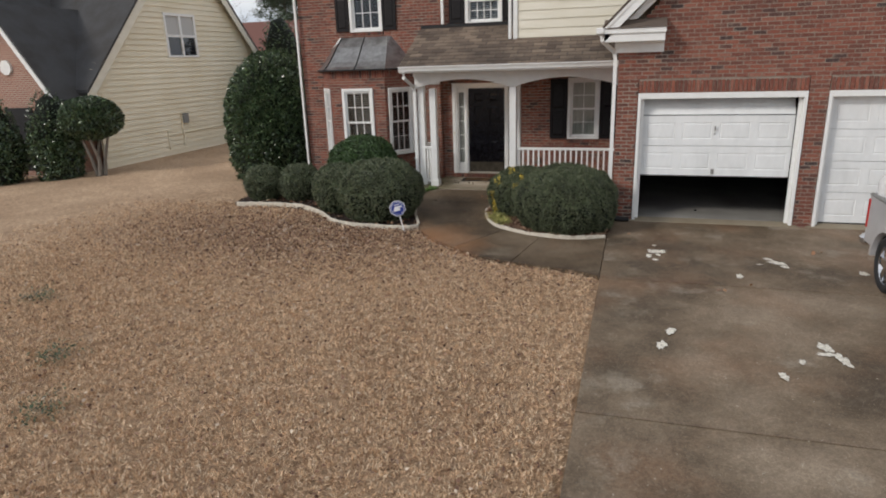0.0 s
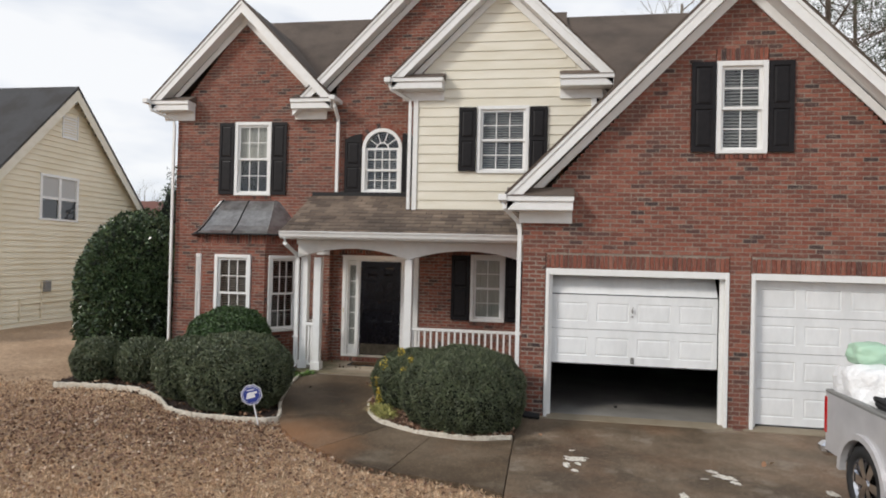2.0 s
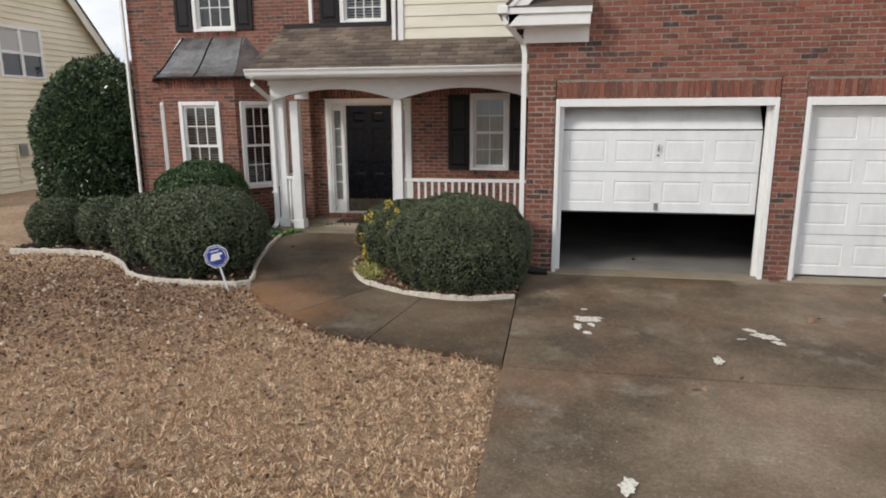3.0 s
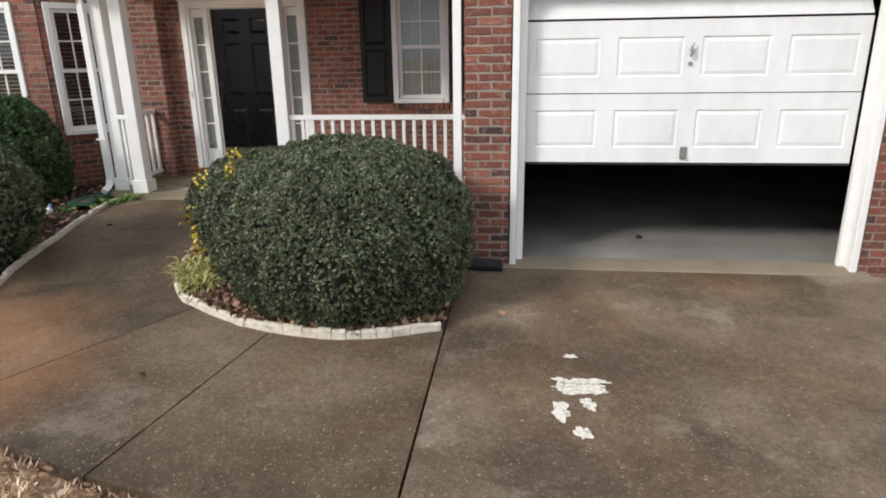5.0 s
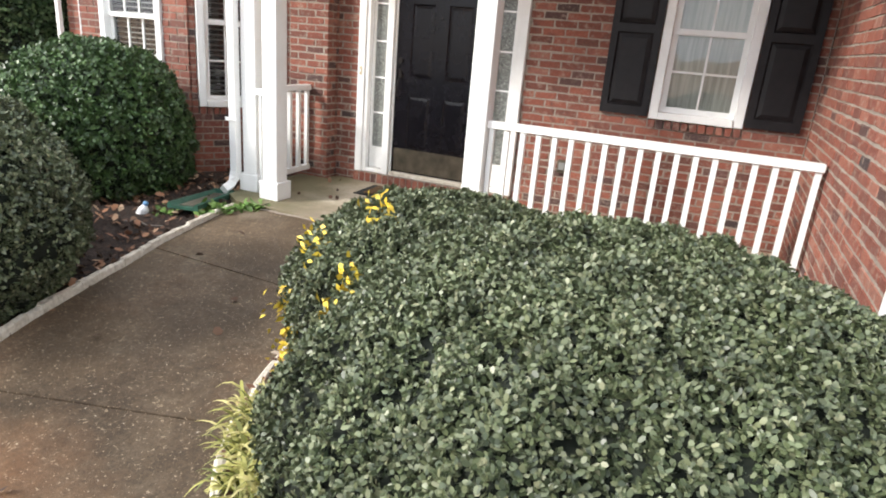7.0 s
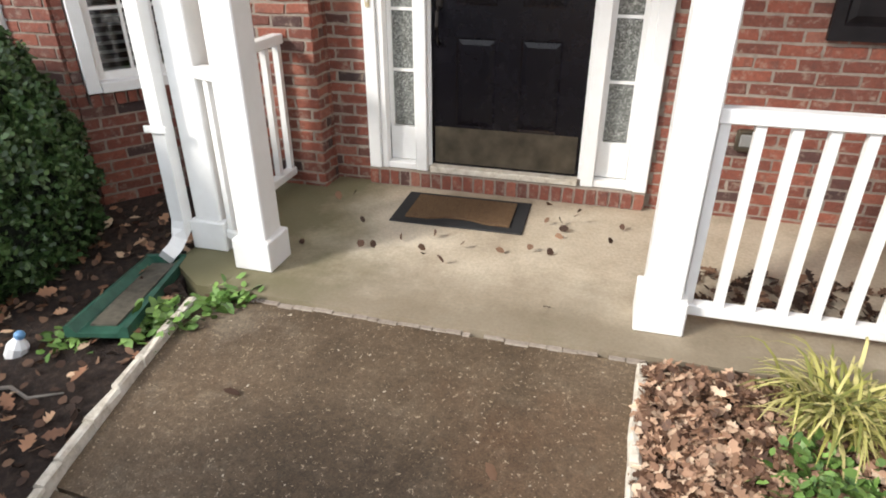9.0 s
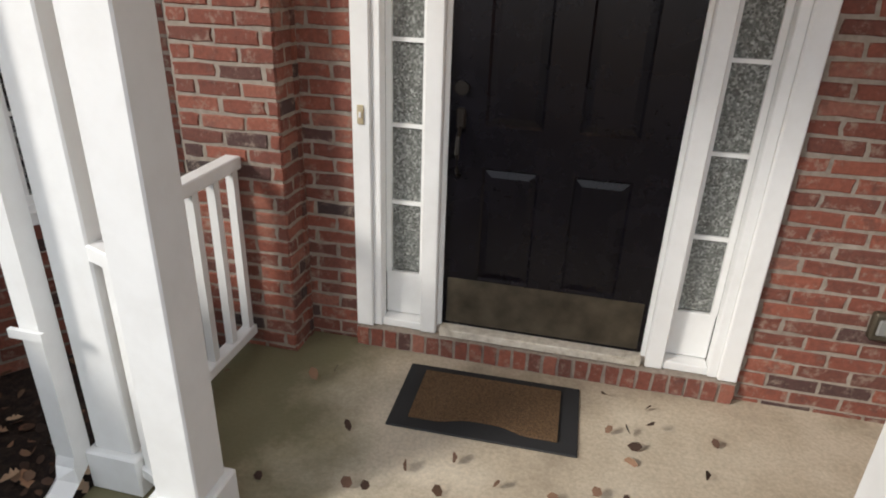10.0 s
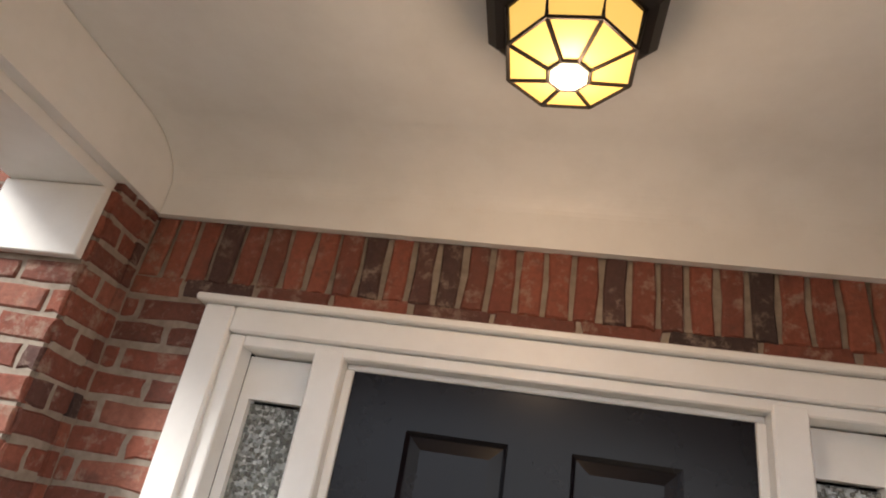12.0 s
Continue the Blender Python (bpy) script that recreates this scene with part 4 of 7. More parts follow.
bmesh.ops.create_icosphere(bm, subdivisions=2, radius=0.03)
for v in bm.verts:
    v.co.z *= 0.6
tagged(part("dark_pebble", bm, RUBBER), "small dark clod on the garage floor", "debris").location = (1.95, 0.75, 0.011)


lip = thing("garage_sill", "worn pale concrete lip at the garage opening", "sill", "structure")
for a, b in ((0.66, 3.56), (3.70, 6.60)):
    bm = P([(-0.075, GROUND - 0.1), (-0.065, GROUND + 0.006), (-0.050, GROUND + 0.014), (0.13, -0.004), (0.13, GROUND - 0.1)], "x", a, b)
    part("lip", bm, PORCH_CONC, lip)
drain = thing("drain_pipe", "black flattened drain pipe at the garage corner", "pipe", at=(0.0, -0.12, GROUND + 0.075))
bm = bmesh.new()
tube(bm, [(0.33, 0.02, 0.03), (0.40, 0.0, -0.01), (0.55, -0.01, -0.025), (0.72, -0.02, -0.03)], [0.05, 0.055, 0.05, 0.045], 8)
part("pipe", bm, RUBBER, drain)


# ---- roofs ----
def shingle_slope(parent, x0, x1, y0, y1, z_of, clip=None, course=0.14, tab=0.31):
    """Lapped shingle tabs on a slope that rises with y: z_of(y). clip(x, y): whether a tab lies there."""
    verts, faces = [], []
    n = int((y1 - y0) / course) + 1
    for k in range(n):
        ya, yb = y0 + k * course, min(y0 + (k + 1.15) * course, y1)
        x = x0 - (tab / 2 if k % 2 else 0) + random.uniform(-0.04, 0.0)
        while x < x1:
            a, b = max(x + 0.005, x0), min(x + tab - 0.005, x1)
            if b - a > 0.03 and (clip is None or clip((a + b) / 2, (ya + yb) / 2)):
                h = 0.020 + random.uniform(0, 0.006)
                i = len(verts)
                verts += [(a, ya, z_of(ya) + h), (b, ya, z_of(ya) + h), (b, yb, z_of(yb) + 0.004), (a, yb, z_of(yb) + 0.004), (a, ya, z_of(ya)), (b, ya, z_of(ya))]
                faces += [(i, i + 1, i + 2, i + 3), (i + 4, i + 5, i + 1, i)]
            x += tab
    ob = mesh_from("shingles", verts, faces, SHINGLE_PALE, parent)
    ob["kind"] = "stuff"
    return ob


def gable_roof(name, label, x0, x1, eave, ax, az, y0, y1, returns=(), over=0.32, fascia=0.20, mat=None):
    ob = thing(name, label, "roof", "structure")
    mat = mat or SHINGLE
    t = 0.05
    yo = y0 - over
    for sgn, xe in ((-1, x0), (1, x1)):
        k = (az - eave) / (ax - xe)
        part("slope", P([(xe + sgn * 0.03, eave - abs(k) * 0.03), (ax, az), (ax, az + t), (xe + sgn * 0.03, eave + t - abs(k) * 0.03)], "y", yo - 0.025, y1), mat, ob)
        part("rake_board", P([(xe, eave - 0.005), (ax, az - 0.005), (ax, az - fascia * 1.35), (xe, eave - fascia * 1.2)], "y", yo, yo + 0.03), WHITE, ob)
        part("rake_moulding", P([(xe, eave - 0.004), (ax, az - 0.004), (ax, az - 0.075), (xe, eave - 0.065)], "y", yo - 0.018, yo - 0.001), WHITE, ob)
        part("soffit", P([(xe, eave - fascia), (ax, az - fascia * 1.2), (ax, az - fascia * 1.2 - 0.015), (xe, eave - fascia - 0.015)], "y", yo + 0.031, y0 - 0.03), WHITE, ob)
        xi = xe - sgn * 0.34
        ei = eave + 0.34 * abs(k)
        part("frieze", P([(xi, ei - fascia * 1.2 - 0.02), (ax, az - fascia * 1.2 - 0.02), (ax, az - fascia * 1.2 - 0.20), (xi, ei - fascia * 1.2 - 0.17)], "y", y0 - 0.045, y0 - 0.02), WHITE, ob)
    for sgn, xe, ln in returns:
        a, b = sorted((xe, xe - sgn * ln))
        rt = part("eave_return", B(a, b, yo + 0.0, y0 - 0.02, eave - 0.24, eave - 0.02, bevel=0.006), WHITE, ob)
        part("return_moulding", B(a - 0.012, b + 0.012, yo - 0.03, y0 - 0.02, eave - 0.10, eave - 0.025), WHITE, rt)
        part("return_cap", P([(yo - 0.045, eave - 0.022), (y0 - 0.03, eave - 0.022), (y0 - 0.03, eave + 0.14)], "x", a - 0.01, b + 0.02), mat, rt)
        part("return_frieze", B(min(a, b) + (0.18 if sgn < 0 else 0.0), max(a, b) - (0.18 if sgn > 0 else 0.0), y0 - 0.05, y0 - 0.02, eave - 0.42, eave - 0.24), WHITE, rt)
    return ob


gable_roof("garage_roof", "brown shingle gable roof with white rake boards", 0.15, 7.07, 3.40, 3.61, 6.90, YG, 7.6, ((-1, 0.15, 1.0), (1, 7.07, 1.13)))
gable_roof("cream_gable_roof", "brown shingle gable roof over cream siding", -2.41, 1.97, 6.03, -0.22, 8.19, YY, 7.0, ((-1, -2.41, 1.05), (1, 1.97, 1.0)))
gable_roof("middle_gable_roof", "brown shingle gable roof over the entry", -4.82, 2.08, 5.67, -1.37, 9.12, YW, 6.9, ())
gable_roof("left_gable_roof", "brown shingle gable roof over the window bay", -8.20, -3.92, 5.82, -6.06, 8.02, YL, 6.9, ((-1, -8.20, 0.92), (1, -3.92, 0.92)))
mr = thing("main_roof", "long brown shingle main roof", "roof", "structure")
part("slope", P([(3.5, 5.8), (6.8, 8.88), (6.8, 8.94), (3.5, 5.86)], "x", -8.1, 1.17), SHINGLE, mr)
part("slope", P([(3.5, 5.66), (6.8, 8.74), (6.8, 8.80), (3.5, 5.72)], "x", 1.17, 6.5), SHINGLE, mr)
part("slope", P([(10.1, 5.8), (6.8, 8.88), (6.8, 8.94), (10.1, 5.86)], "x", -8.1, 1.17), SHINGLE, mr)
part("slope", P([(10.1, 5.66), (6.8, 8.74), (6.8, 8.80), (10.1, 5.72)], "x", 1.17, 6.5), SHINGLE, mr)
part("gable_end", P([(3.6, 5.7), (10.0, 5.7), (6.8, 8.7)], "x", 6.2, 6.4), TAN, mr)
hw = thing("rear_walls", "plain outer walls closing the house", "wall", "structure")
part("left_side", B(-7.72, -7.57, YL + 0.21, 10.0, GROUND - 0.1, 5.8), TAN, hw)
part("right_side", B(6.84, 7.0, 0.25, 10.0, GROUND - 0.1, 3.3), TAN, hw)
part("right_upper", B(6.2, 6.35, 5.2, 10.0, 3.3, 5.7), TAN, hw)
part("back", B(-7.72, 7.0, 10.0, 10.2, GROUND - 0.1, 5.5), TAN, hw)
# Unseen near-black sheets added across the inside, room shade in their colour.
part("inner_wall", B(-7.5, 0.55, 3.98, 4.06, GROUND - 0.1, 5.5), SHADE_BLACK, hw)
part("inner_wall", B(0.56, 6.2, 3.98, 4.06, 3.0, 5.5), SHADE_BLACK, hw)

# ---- porch ----
flat("porch_floor", [(-4.22, 2.10), (-3.98, 1.935), (0.37, 1.925), (0.37, YW + 0.05), (PIER1, YW + 0.05), (PIER1, YPIER - 0.004), (-4.22, YPIER - 0.004)], -0.3, FLOOR, PORCH_CONC, "weathered concrete porch slab", "floor")


def post(x, y, label, top=2.34):
    ob = thing("porch_post", label, "post", group="porch posts", at=(x, y, FLOOR))
    part("shaft", B(-0.075, 0.075, -0.075, 0.075, 0.16, top, bevel=0.006), WHITE, ob)
    part("base_block", B(-0.1, 0.1, -0.1, 0.1, 0.0, 0.16, bevel=0.006), WHITE, ob)
    return ob


post(-3.79, 2.225, "white square porch post with a base block", 2.27)
post(-1.90, 2.195, "white square porch post with a base block", 2.27)
post(-4.12, 2.36, "white square corner post beside the downspout", 2.50)


def rail(p, q, n):
    ob = thing("porch_railing", "white wooden porch railing with square balusters", "railing", group="porch railings", at=p)
    d = Vector(q) - Vector(p)
    ln = d.length
    ob.rotation_euler = (0, 0, math.atan2(d.y, d.x))
    part("top_rail", B(0, ln, -0.035, 0.035, 0.88, 0.935, bevel=0.005), WHITE, ob)
    part("bottom_rail", B(0, ln, -0.03, 0.03, 0.07, 0.12, bevel=0.005), WHITE, ob)
    for i in range(n):
        u = 0.03 + (ln - 0.06) * i / (n - 1) if n > 2 else (i + 0.8) * ln / 2.6
        part("baluster", B(u - 0.018, u + 0.018, -0.018, 0.018, 0.12, 0.88), WHITE, ob)
    return ob


rail((-1.825, 2.195, FLOOR), (0.385, 2.195, FLOOR), 19)
rail((-4.045, 2.32, FLOOR), (-3.866, 2.255, FLOOR), 2)
rail((-4.13, 2.44, FLOOR), (-4.13, YPIER - 0.005, FLOOR), 6)

beam = thing("porch_beam", "white porch fascia with shallow arches", "trim", "structure")


def arch_beam(x0, x1, z_spring, z_mid, top):
    n = 24
    pts = [(x0, top)] + [(x0 + (x1 - x0) * i / n, z_spring + (z_mid - z_spring) * (1 - (2 * i / n - 1) ** 2)) for i in range(n + 1)] + [(x1, top)]
    part("arched_fascia", P(pts, "y", YP, YP + 0.16), WHITE, beam)


arch_beam(-4.20, -1.9055, 2.33, 2.53, 2.82)
arch_beam(-1.9045, 0.385, 2.33, 2.53, 2.82)
part("side_fascia", B(-4.19, -3.925, YP + 0.162, YPIER + 0.10, 2.585, 2.82), WHITE, beam)
part("pier_board", B(-4.20, -3.915, YPIER - 0.03, YPIER - 0.003, 2.39, 2.583, bevel=0.003), WHITE, beam)
part("fascia_moulding", B(-4.22, 0.385, YP - 0.02, YP - 0.002, 2.60, 2.69), WHITE, beam)
pc = thing("porch_ceiling", "white painted porch ceiling with a coved frieze", "ceiling", "structure")
part("ceiling_board", B(-4.2, 0.385, YP + 0.1, YW, 2.82, 2.86), WHITE, pc)
cove = [(YW - 0.03, 2.615)] + [(YW - 0.03 - 0.20 * (1 - math.cos(math.pi / 2 * k / 16)), 2.70 + 0.119 * math.sin(math.pi / 2 * k / 16)) for k in range(17)] + [(YW - 0.005, 2.819), (YW - 0.005, 2.615)]
part("frieze_board", P(cove, "x", -3.885, 0.38), WHITE, pc)
part("side_frieze", B(-3.923, -3.887, YP + 0.2, YW - 0.004, 2.617, 2.818), WHITE, pc)
pr = thing("porch_roof", "brown shingle porch roof with a white gutter", "roof", "structure")


def porch_z(y):
    return 2.82 + (y - 1.65) * 0.52


part("deck", P([(1.66, 2.82), (YW, porch_z(YW) - 0.005), (YW, porch_z(YW) - 0.03), (1.66, 2.79)], "x", -4.38, 0.375), RUBBER, pr)
shingle_slope(pr, -4.40, 0.375, 1.64, YW - 0.01, porch_z)
part("gutter", P([(1.63, 2.70), (1.72, 2.70), (1.72, 2.835), (1.565, 2.835), (1.555, 2.82), (1.575, 2.79), (1.59, 2.74)], "x", -4.38, 0.36), WHITE, pr)
part("gutter_lip", B(-4.38, 0.36, 1.55, 1.572, 2.825, 2.842), WHITE, pr)
part("soffit", B(-4.35, 0.37, 1.721, YP - 0.021, 2.695, 2.71), WHITE, pr)
part("flashing", B(-4.39, 0.35, YL - 0.05, YL - 0.012, porch_z(YL) - 0.01, porch_z(YL) + 0.07), RUBBER, pr)
part("side_trim", P([(1.7, 2.70), (1.7, 2.84), (YL - 0.05, porch_z(YL - 0.05)), (YL - 0.05, 2.70)], "x", -4.375, -4.35), WHITE, pr)
br = thing("bay_roof", "dark standing-seam metal bay roof", "roof", "structure")
prof = [(0.0, 0.0), (0.14, 0.07), (0.30, 0.18), (0.48, 0.33), (0.70, 0.53), (1.0, 0.77)]
EAVE = [(-7.28, YL - 0.003), (-6.69, YB - 0.13), (-5.08, YB - 0.13), (-4.49, YL - 0.003)]
RIDGE = [(-6.60, YL - 0.003), (-6.52, YL - 0.02), (-5.27, YL - 0.02), (-5.19, YL - 0.003)]


def hip(k, f, h):
    (ax, ay), (bx, by) = EAVE[k], RIDGE[k]
    return (ax + (bx - ax) * f, ay + (by - ay) * f, 2.80 + h)


for k, nm in ((1, "front_sheet"), (2, "right_sheet"), (0, "left_sheet")):
    bm = bmesh.new()
    rows = [[bm.verts.new(hip(k, f, h)), bm.verts.new(hip(k + 1, f, h))] for f, h in prof]
    for a, b in zip(rows, rows[1:]):
        bm.faces.new([a[0], a[1], b[1], b[0]])
    part(nm, bm, BAY_METAL, br)
for k, f0 in ((1, 0.0), (1, 0.5), (2, 0.0)):
    bm = bmesh.new()
    tube(bm, [tuple(Vector(hip(k, f, h + 0.008)).lerp(Vector(hip(k + 1, f, h + 0.008)), f0)) for f, h in prof], 0.015, 6)
    part("standing_seam", bm, RUBBER if k == 1 else BAY_METAL, br)
for k in range(3):
    bm = bmesh.new()
    tube(bm, [hip(k, 0.0, -0.012), hip(k + 1, 0.0, -0.012)], 0.022, 6)
    part("eave_edge", bm, RUBBER, br)
part("eave_soffit", P(EAVE, "z", 2.792, 2.797), RUBBER, br)


# ---- gutters and downspouts ----
def downspout(name, label, pts, r=0.045):
    ob = thing(name, label, "downspout", group="downspouts")
    bm = bmesh.new()
    tube(bm, pts, r, 4)
    part("pipe", bm, WHITE, ob)
    return ob


dsp = downspout("downspout", "white downspout with a kicked-out foot beside the porch post", [(-4.28, 1.62, 2.72), (-4.28, 1.65, 2.60), (-4.25, 2.20, 2.38), (-4.25, 2.25, 2.25), (-4.25, 2.25, 0.235), (-4.251, 2.235, 0.185), (-4.254, 2.205, 0.14), (-4.258, 2.16, 0.105), (-4.265, 2.10, 0.085)], 0.05)
part("strap", B(-4.31, -4.19, 2.195, 2.21, 0.70, 0.73), WHITE, dsp)
downspout("downspout", "white downspout at the garage corner", [(0.10, -0.30, 3.31), (0.12, -0.30, 3.20), (0.32, 0.02, 3.00), (0.345, 0.03, 2.85), (0.345, 0.03, 0.0)])
downspout("downspout", "white downspout beside the cream siding", [(-2.44, 2.38, 5.92), (-2.42, 2.40, 5.80), (-2.07, 2.65, 5.62), (-2.06, 2.65, 5.5), (-2.06, 2.65, 3.37)])
downspout("downspout", "white downspout between brick gables", [(-3.83, 2.99, 5.74), (-3.83, 3.04, 5.62), (-3.83, 3.28, 5.42), (-3.83, 3.31, 5.3), (-3.83, 3.31, 3.78)])
downspout("downspout", "white downspout at the house corner", [(-8.20, 2.99, 5.72), (-8.18, 3.02, 5.60), (-7.76, 3.26, 5.4), (-7.75, 3.27, 5.3), (-7.75, 3.27, 0.0)], 0.035)
for x, y, z in ((-2.47, 2.35, 5.98), (-3.84, 2.94, 5.80), (-8.25, 2.94, 5.80), (0.09, -0.32, 3.37)):
    gt = thing("gutter_end", "white gutter end at the eave", "gutter", group="gutter ends")
    part("trough", B(x - 0.07, x + 0.06, y - 0.06, y + 0.6, z - 0.07, z + 0.03, bevel=0.01), WHITE, gt)

# ---- front door ----
CX = -2.805
entry = thing("door_casing", "white door surround with two sidelights", "door frame", "structure", at=(CX, YW, FLOOR))
z0 = 0.17 - FLOOR
topz = 2.375 - FLOOR
for s in (-1, 1):
    bm = bmesh.new()
    box(bm, *sorted((s * 0.855, s * 0.775)), -0.035, 0.02, z0, topz, bevel=0.005)
    box(bm, *sorted((s * 0.775, s * 0.735)), -0.018, 0.05, z0, topz - 0.066, bevel=0.004)
    box(bm, *sorted((s * 0.55, s * 0.475)), -0.02, 0.10, z0, topz - 0.075, bevel=0.005)
    box(bm, *sorted((s * 0.475, s * 0.455)), 0.02, 0.10, z0, topz - 0.111, bevel=0.002)
    part("jamb", bm, WHITE, entry)
    sl = part("sidelight", B(*sorted((s * 0.735, s * 0.55)), 0.055, 0.09, z0 + 0.045, 0.43 - FLOOR, bevel=0.003), WHITE, entry, "white framed sidelight with textured glass")
    bm = bmesh.new()
    box(bm, *sorted((s * 0.735, s * 0.71)), 0.05, 0.085, 0.43 - FLOOR, 2.275 - FLOOR)
    box(bm, *sorted((s * 0.575, s * 0.55)), 0.05, 0.085, 0.43 - FLOOR, 2.275 - FLOOR)
    box(bm, *sorted((s * 0.71, s * 0.575)), 0.05, 0.085, 2.17 - FLOOR, 2.275 - FLOOR)
    part("stile", bm, WHITE, sl)
    zz = [0.43 + (2.17 - 0.43) * k / 5 - FLOOR for k in range(6)]
    for k in range(5):
        part("obscure_pane", B(*sorted((s * 0.71, s * 0.575)), 0.07, 0.076, zz[k] + 0.008, zz[k + 1] - 0.008), OBSCURE, sl)
        if k:
            part("glazing_bar", B(*sorted((s * 0.71, s * 0.575)), 0.055, 0.082, zz[k] - 0.008, zz[k] + 0.008), WHITE, sl)
    part("side_sill", B(*sorted((s * 0.735, s * 0.55)), -0.01, 0.10, z0, z0 + 0.04, bevel=0.004), WHITE, entry)
part("head_casing", B(-0.774, 0.774, -0.035, 0.02, topz - 0.065, topz, bevel=0.005), WHITE, entry)
part("drip_cap", B(-0.875, 0.875, -0.055, 0.02, topz + 0.001, topz + 0.02, bevel=0.004), WHITE, entry)
part("head_jamb", B(-0.735, 0.735, -0.018, 0.10, topz - 0.095, topz - 0.066, bevel=0.004), WHITE, entry)
part("head_stop", B(-0.4745, 0.4745, 0.021, 0.10, topz - 0.11, topz - 0.0955, bevel=0.003), WHITE, entry)
part("threshold", B(-0.455, 0.455, -0.03, 0.12, z0, z0 + 0.04, bevel=0.004), EDGING, entry, "worn pale door sill")
# Added near-black board behind the surround, shade put into its colour.
part("backing_board", B(-0.86, 0.86, 0.13, 0.16, z0, topz), SHADE_BLACK, entry)
bell = thing("doorbell", "small brass doorbell button on the casing", "doorbell", at=(CX - 0.815, YW - 0.036, 1.18))
BELL = Mat("pale_brass", (0.58, 0.49, 0.32), 0.4, 0.3).m
part("plate", B(-0.014, 0.014, -0.008, 0.0, -0.04, 0.04, bevel=0.003), BELL, bell)
part("button", B(-0.006, 0.006, -0.013, -0.008, -0.012, 0.012, bevel=0.002), WHITEPL, bell)

oc = thing("outlet_box", "small grey weatherproof outlet box on the brick", "outlet", at=(-1.487, YW, 0.526))
part("box", B(-0.045, 0.045, -0.04, 0.0, -0.06, 0.06, bevel=0.008), KICK, oc)
part("cover", B(-0.03, 0.03, -0.052, -0.0405, -0.03, 0.04, bevel=0.006), TRIMGREY, oc)

dr = thing("front_door", "black six-panel front door, closed, with a dull kickplate", "door", at=(CX, YW + 0.03, 0.21))
dz = 0.21
cells = []
for a, b in ((-0.305, -0.07), (0.07, 0.305)):
    cells += [(a, b, 1.955 - dz, 2.145 - dz), (a, b, 1.16 - dz, 1.835 - dz), (a, b, 0.46 - dz, 0.985 - dz)]
part("leaf", panelled_slab(0.91, 2.06, 0.045, cells), DOOR_BLACK, dr)
part("kickplate", B(-0.435, 0.435, -0.004, -0.0005, 0.015, 0.245, bevel=0.001), KICK, dr, "dull bronze kickplate")
hd = part("handle_plate", B(-0.425, -0.385, -0.012, 0.0, 0.93, 1.02, bevel=0.008), BRONZE, dr, "dark bronze thumb-latch handle")
bm = bmesh.new()
tube(bm, [(-0.405, -0.012, 0.94), (-0.405, -0.05, 0.91), (-0.405, -0.06, 0.84), (-0.405, -0.045, 0.76), (-0.405, -0.008, 0.735)], [0.008, 0.010, 0.011, 0.010, 0.012], 8)
part("grip", bm, BRONZE, hd)
bm = bmesh.new()
tube(bm, [(-0.405, -0.004, 1.10), (-0.405, -0.022, 1.10)], 0.028, 14)
part("deadbolt", bm, BRONZE, dr, "dark bronze deadbolt")
bm = bmesh.new()
tube(bm, [(0.0, -0.004, 1.51), (0.0, -0.012, 1.51)], 0.009, 10)
part("peephole", bm, BRONZE, dr)

mat_ob = thing("doormat", "coir doormat with a dark rubber scalloped border", "doormat", at=(-2.97, 3.057, FLOOR))
mat_ob.rotation_euler = (0, 0, radians(1.0))
part("rubber_base", B(-0.38, 0.38, -0.215, 0.215, 0.0, 0.010, bevel=0.004), RUBBER, mat_ob)
n = 20
pts = [(-0.30, 0.165), (0.30, 0.165)] + [(0.30 - 0.60 * i / n, -0.155 + 0.035 * math.exp(-((i / n - 0.5) / 0.22) ** 4)) for i in range(n + 1)]
part("coir_field", P(pts, "z", 0.0105, 0.020), COIR, mat_ob, "brown coir bristle field")

# ---- porch lamp ----
m = Mat("amber_glass", (0.55, 0.34, 0.10), 0.3)
m.b.inputs["Emission Color"].default_value = (1.0, 0.56, 0.13, 1)
m.b.inputs["Emission Strength"].default_value = 0.42
AMBER = m.m
m = Mat("lit_bulb", (1, 0.9, 0.6), 0.3)
m.b.inputs["Emission Color"].default_value = (1.0, 0.86, 0.5, 1)
m.b.inputs["Emission Strength"].default_value = 2.2
BULB = m.m
lamp = thing("porch_lamp", "dark octagonal ceiling lantern with lit amber glass", "ceiling lamp", at=(-2.82, 2.77, 2.819))


def octo(r, z, ph=math.pi / 8):
    return [(r * math.cos(ph + math.pi / 4 * k), r * math.sin(ph + math.pi / 4 * k), z) for k in range(8)]


def octo_mesh(levels, cap=True):
    bm = bmesh.new()
    rings = [[bm.verts.new(p) for p in octo(r, z)] for r, z in levels]
    for a, b in zip(rings, rings[1:]):
        for k in range(8):
            bm.faces.new([a[k], b[k], b[(k + 1) % 8], a[(k + 1) % 8]])
    if cap:
        bm.faces.new(rings[0])
        bm.faces.new(list(reversed(rings[-1])))
    bmesh.ops.recalc_face_normals(bm, faces=bm.faces[:])
    return bm


lamp.scale = (0.94, 0.94, 0.94)
part("canopy", octo_mesh([(0.165, 0.0), (0.172, -0.03), (0.172, -0.080), (0.152, -0.100), (0.135, -0.105)]), BRONZE, lamp)
LV = [(0.124, -0.106), (0.112, -0.190), (0.034, -0.214)]
part("glass_shade", octo_mesh(LV, False), AMBER, lamp, "amber glass panes")
part("bottom_lens", octo_mesh([(0.034, -0.2145), (0.032, -0.219)]), BULB, lamp, "bright lit bottom lens")
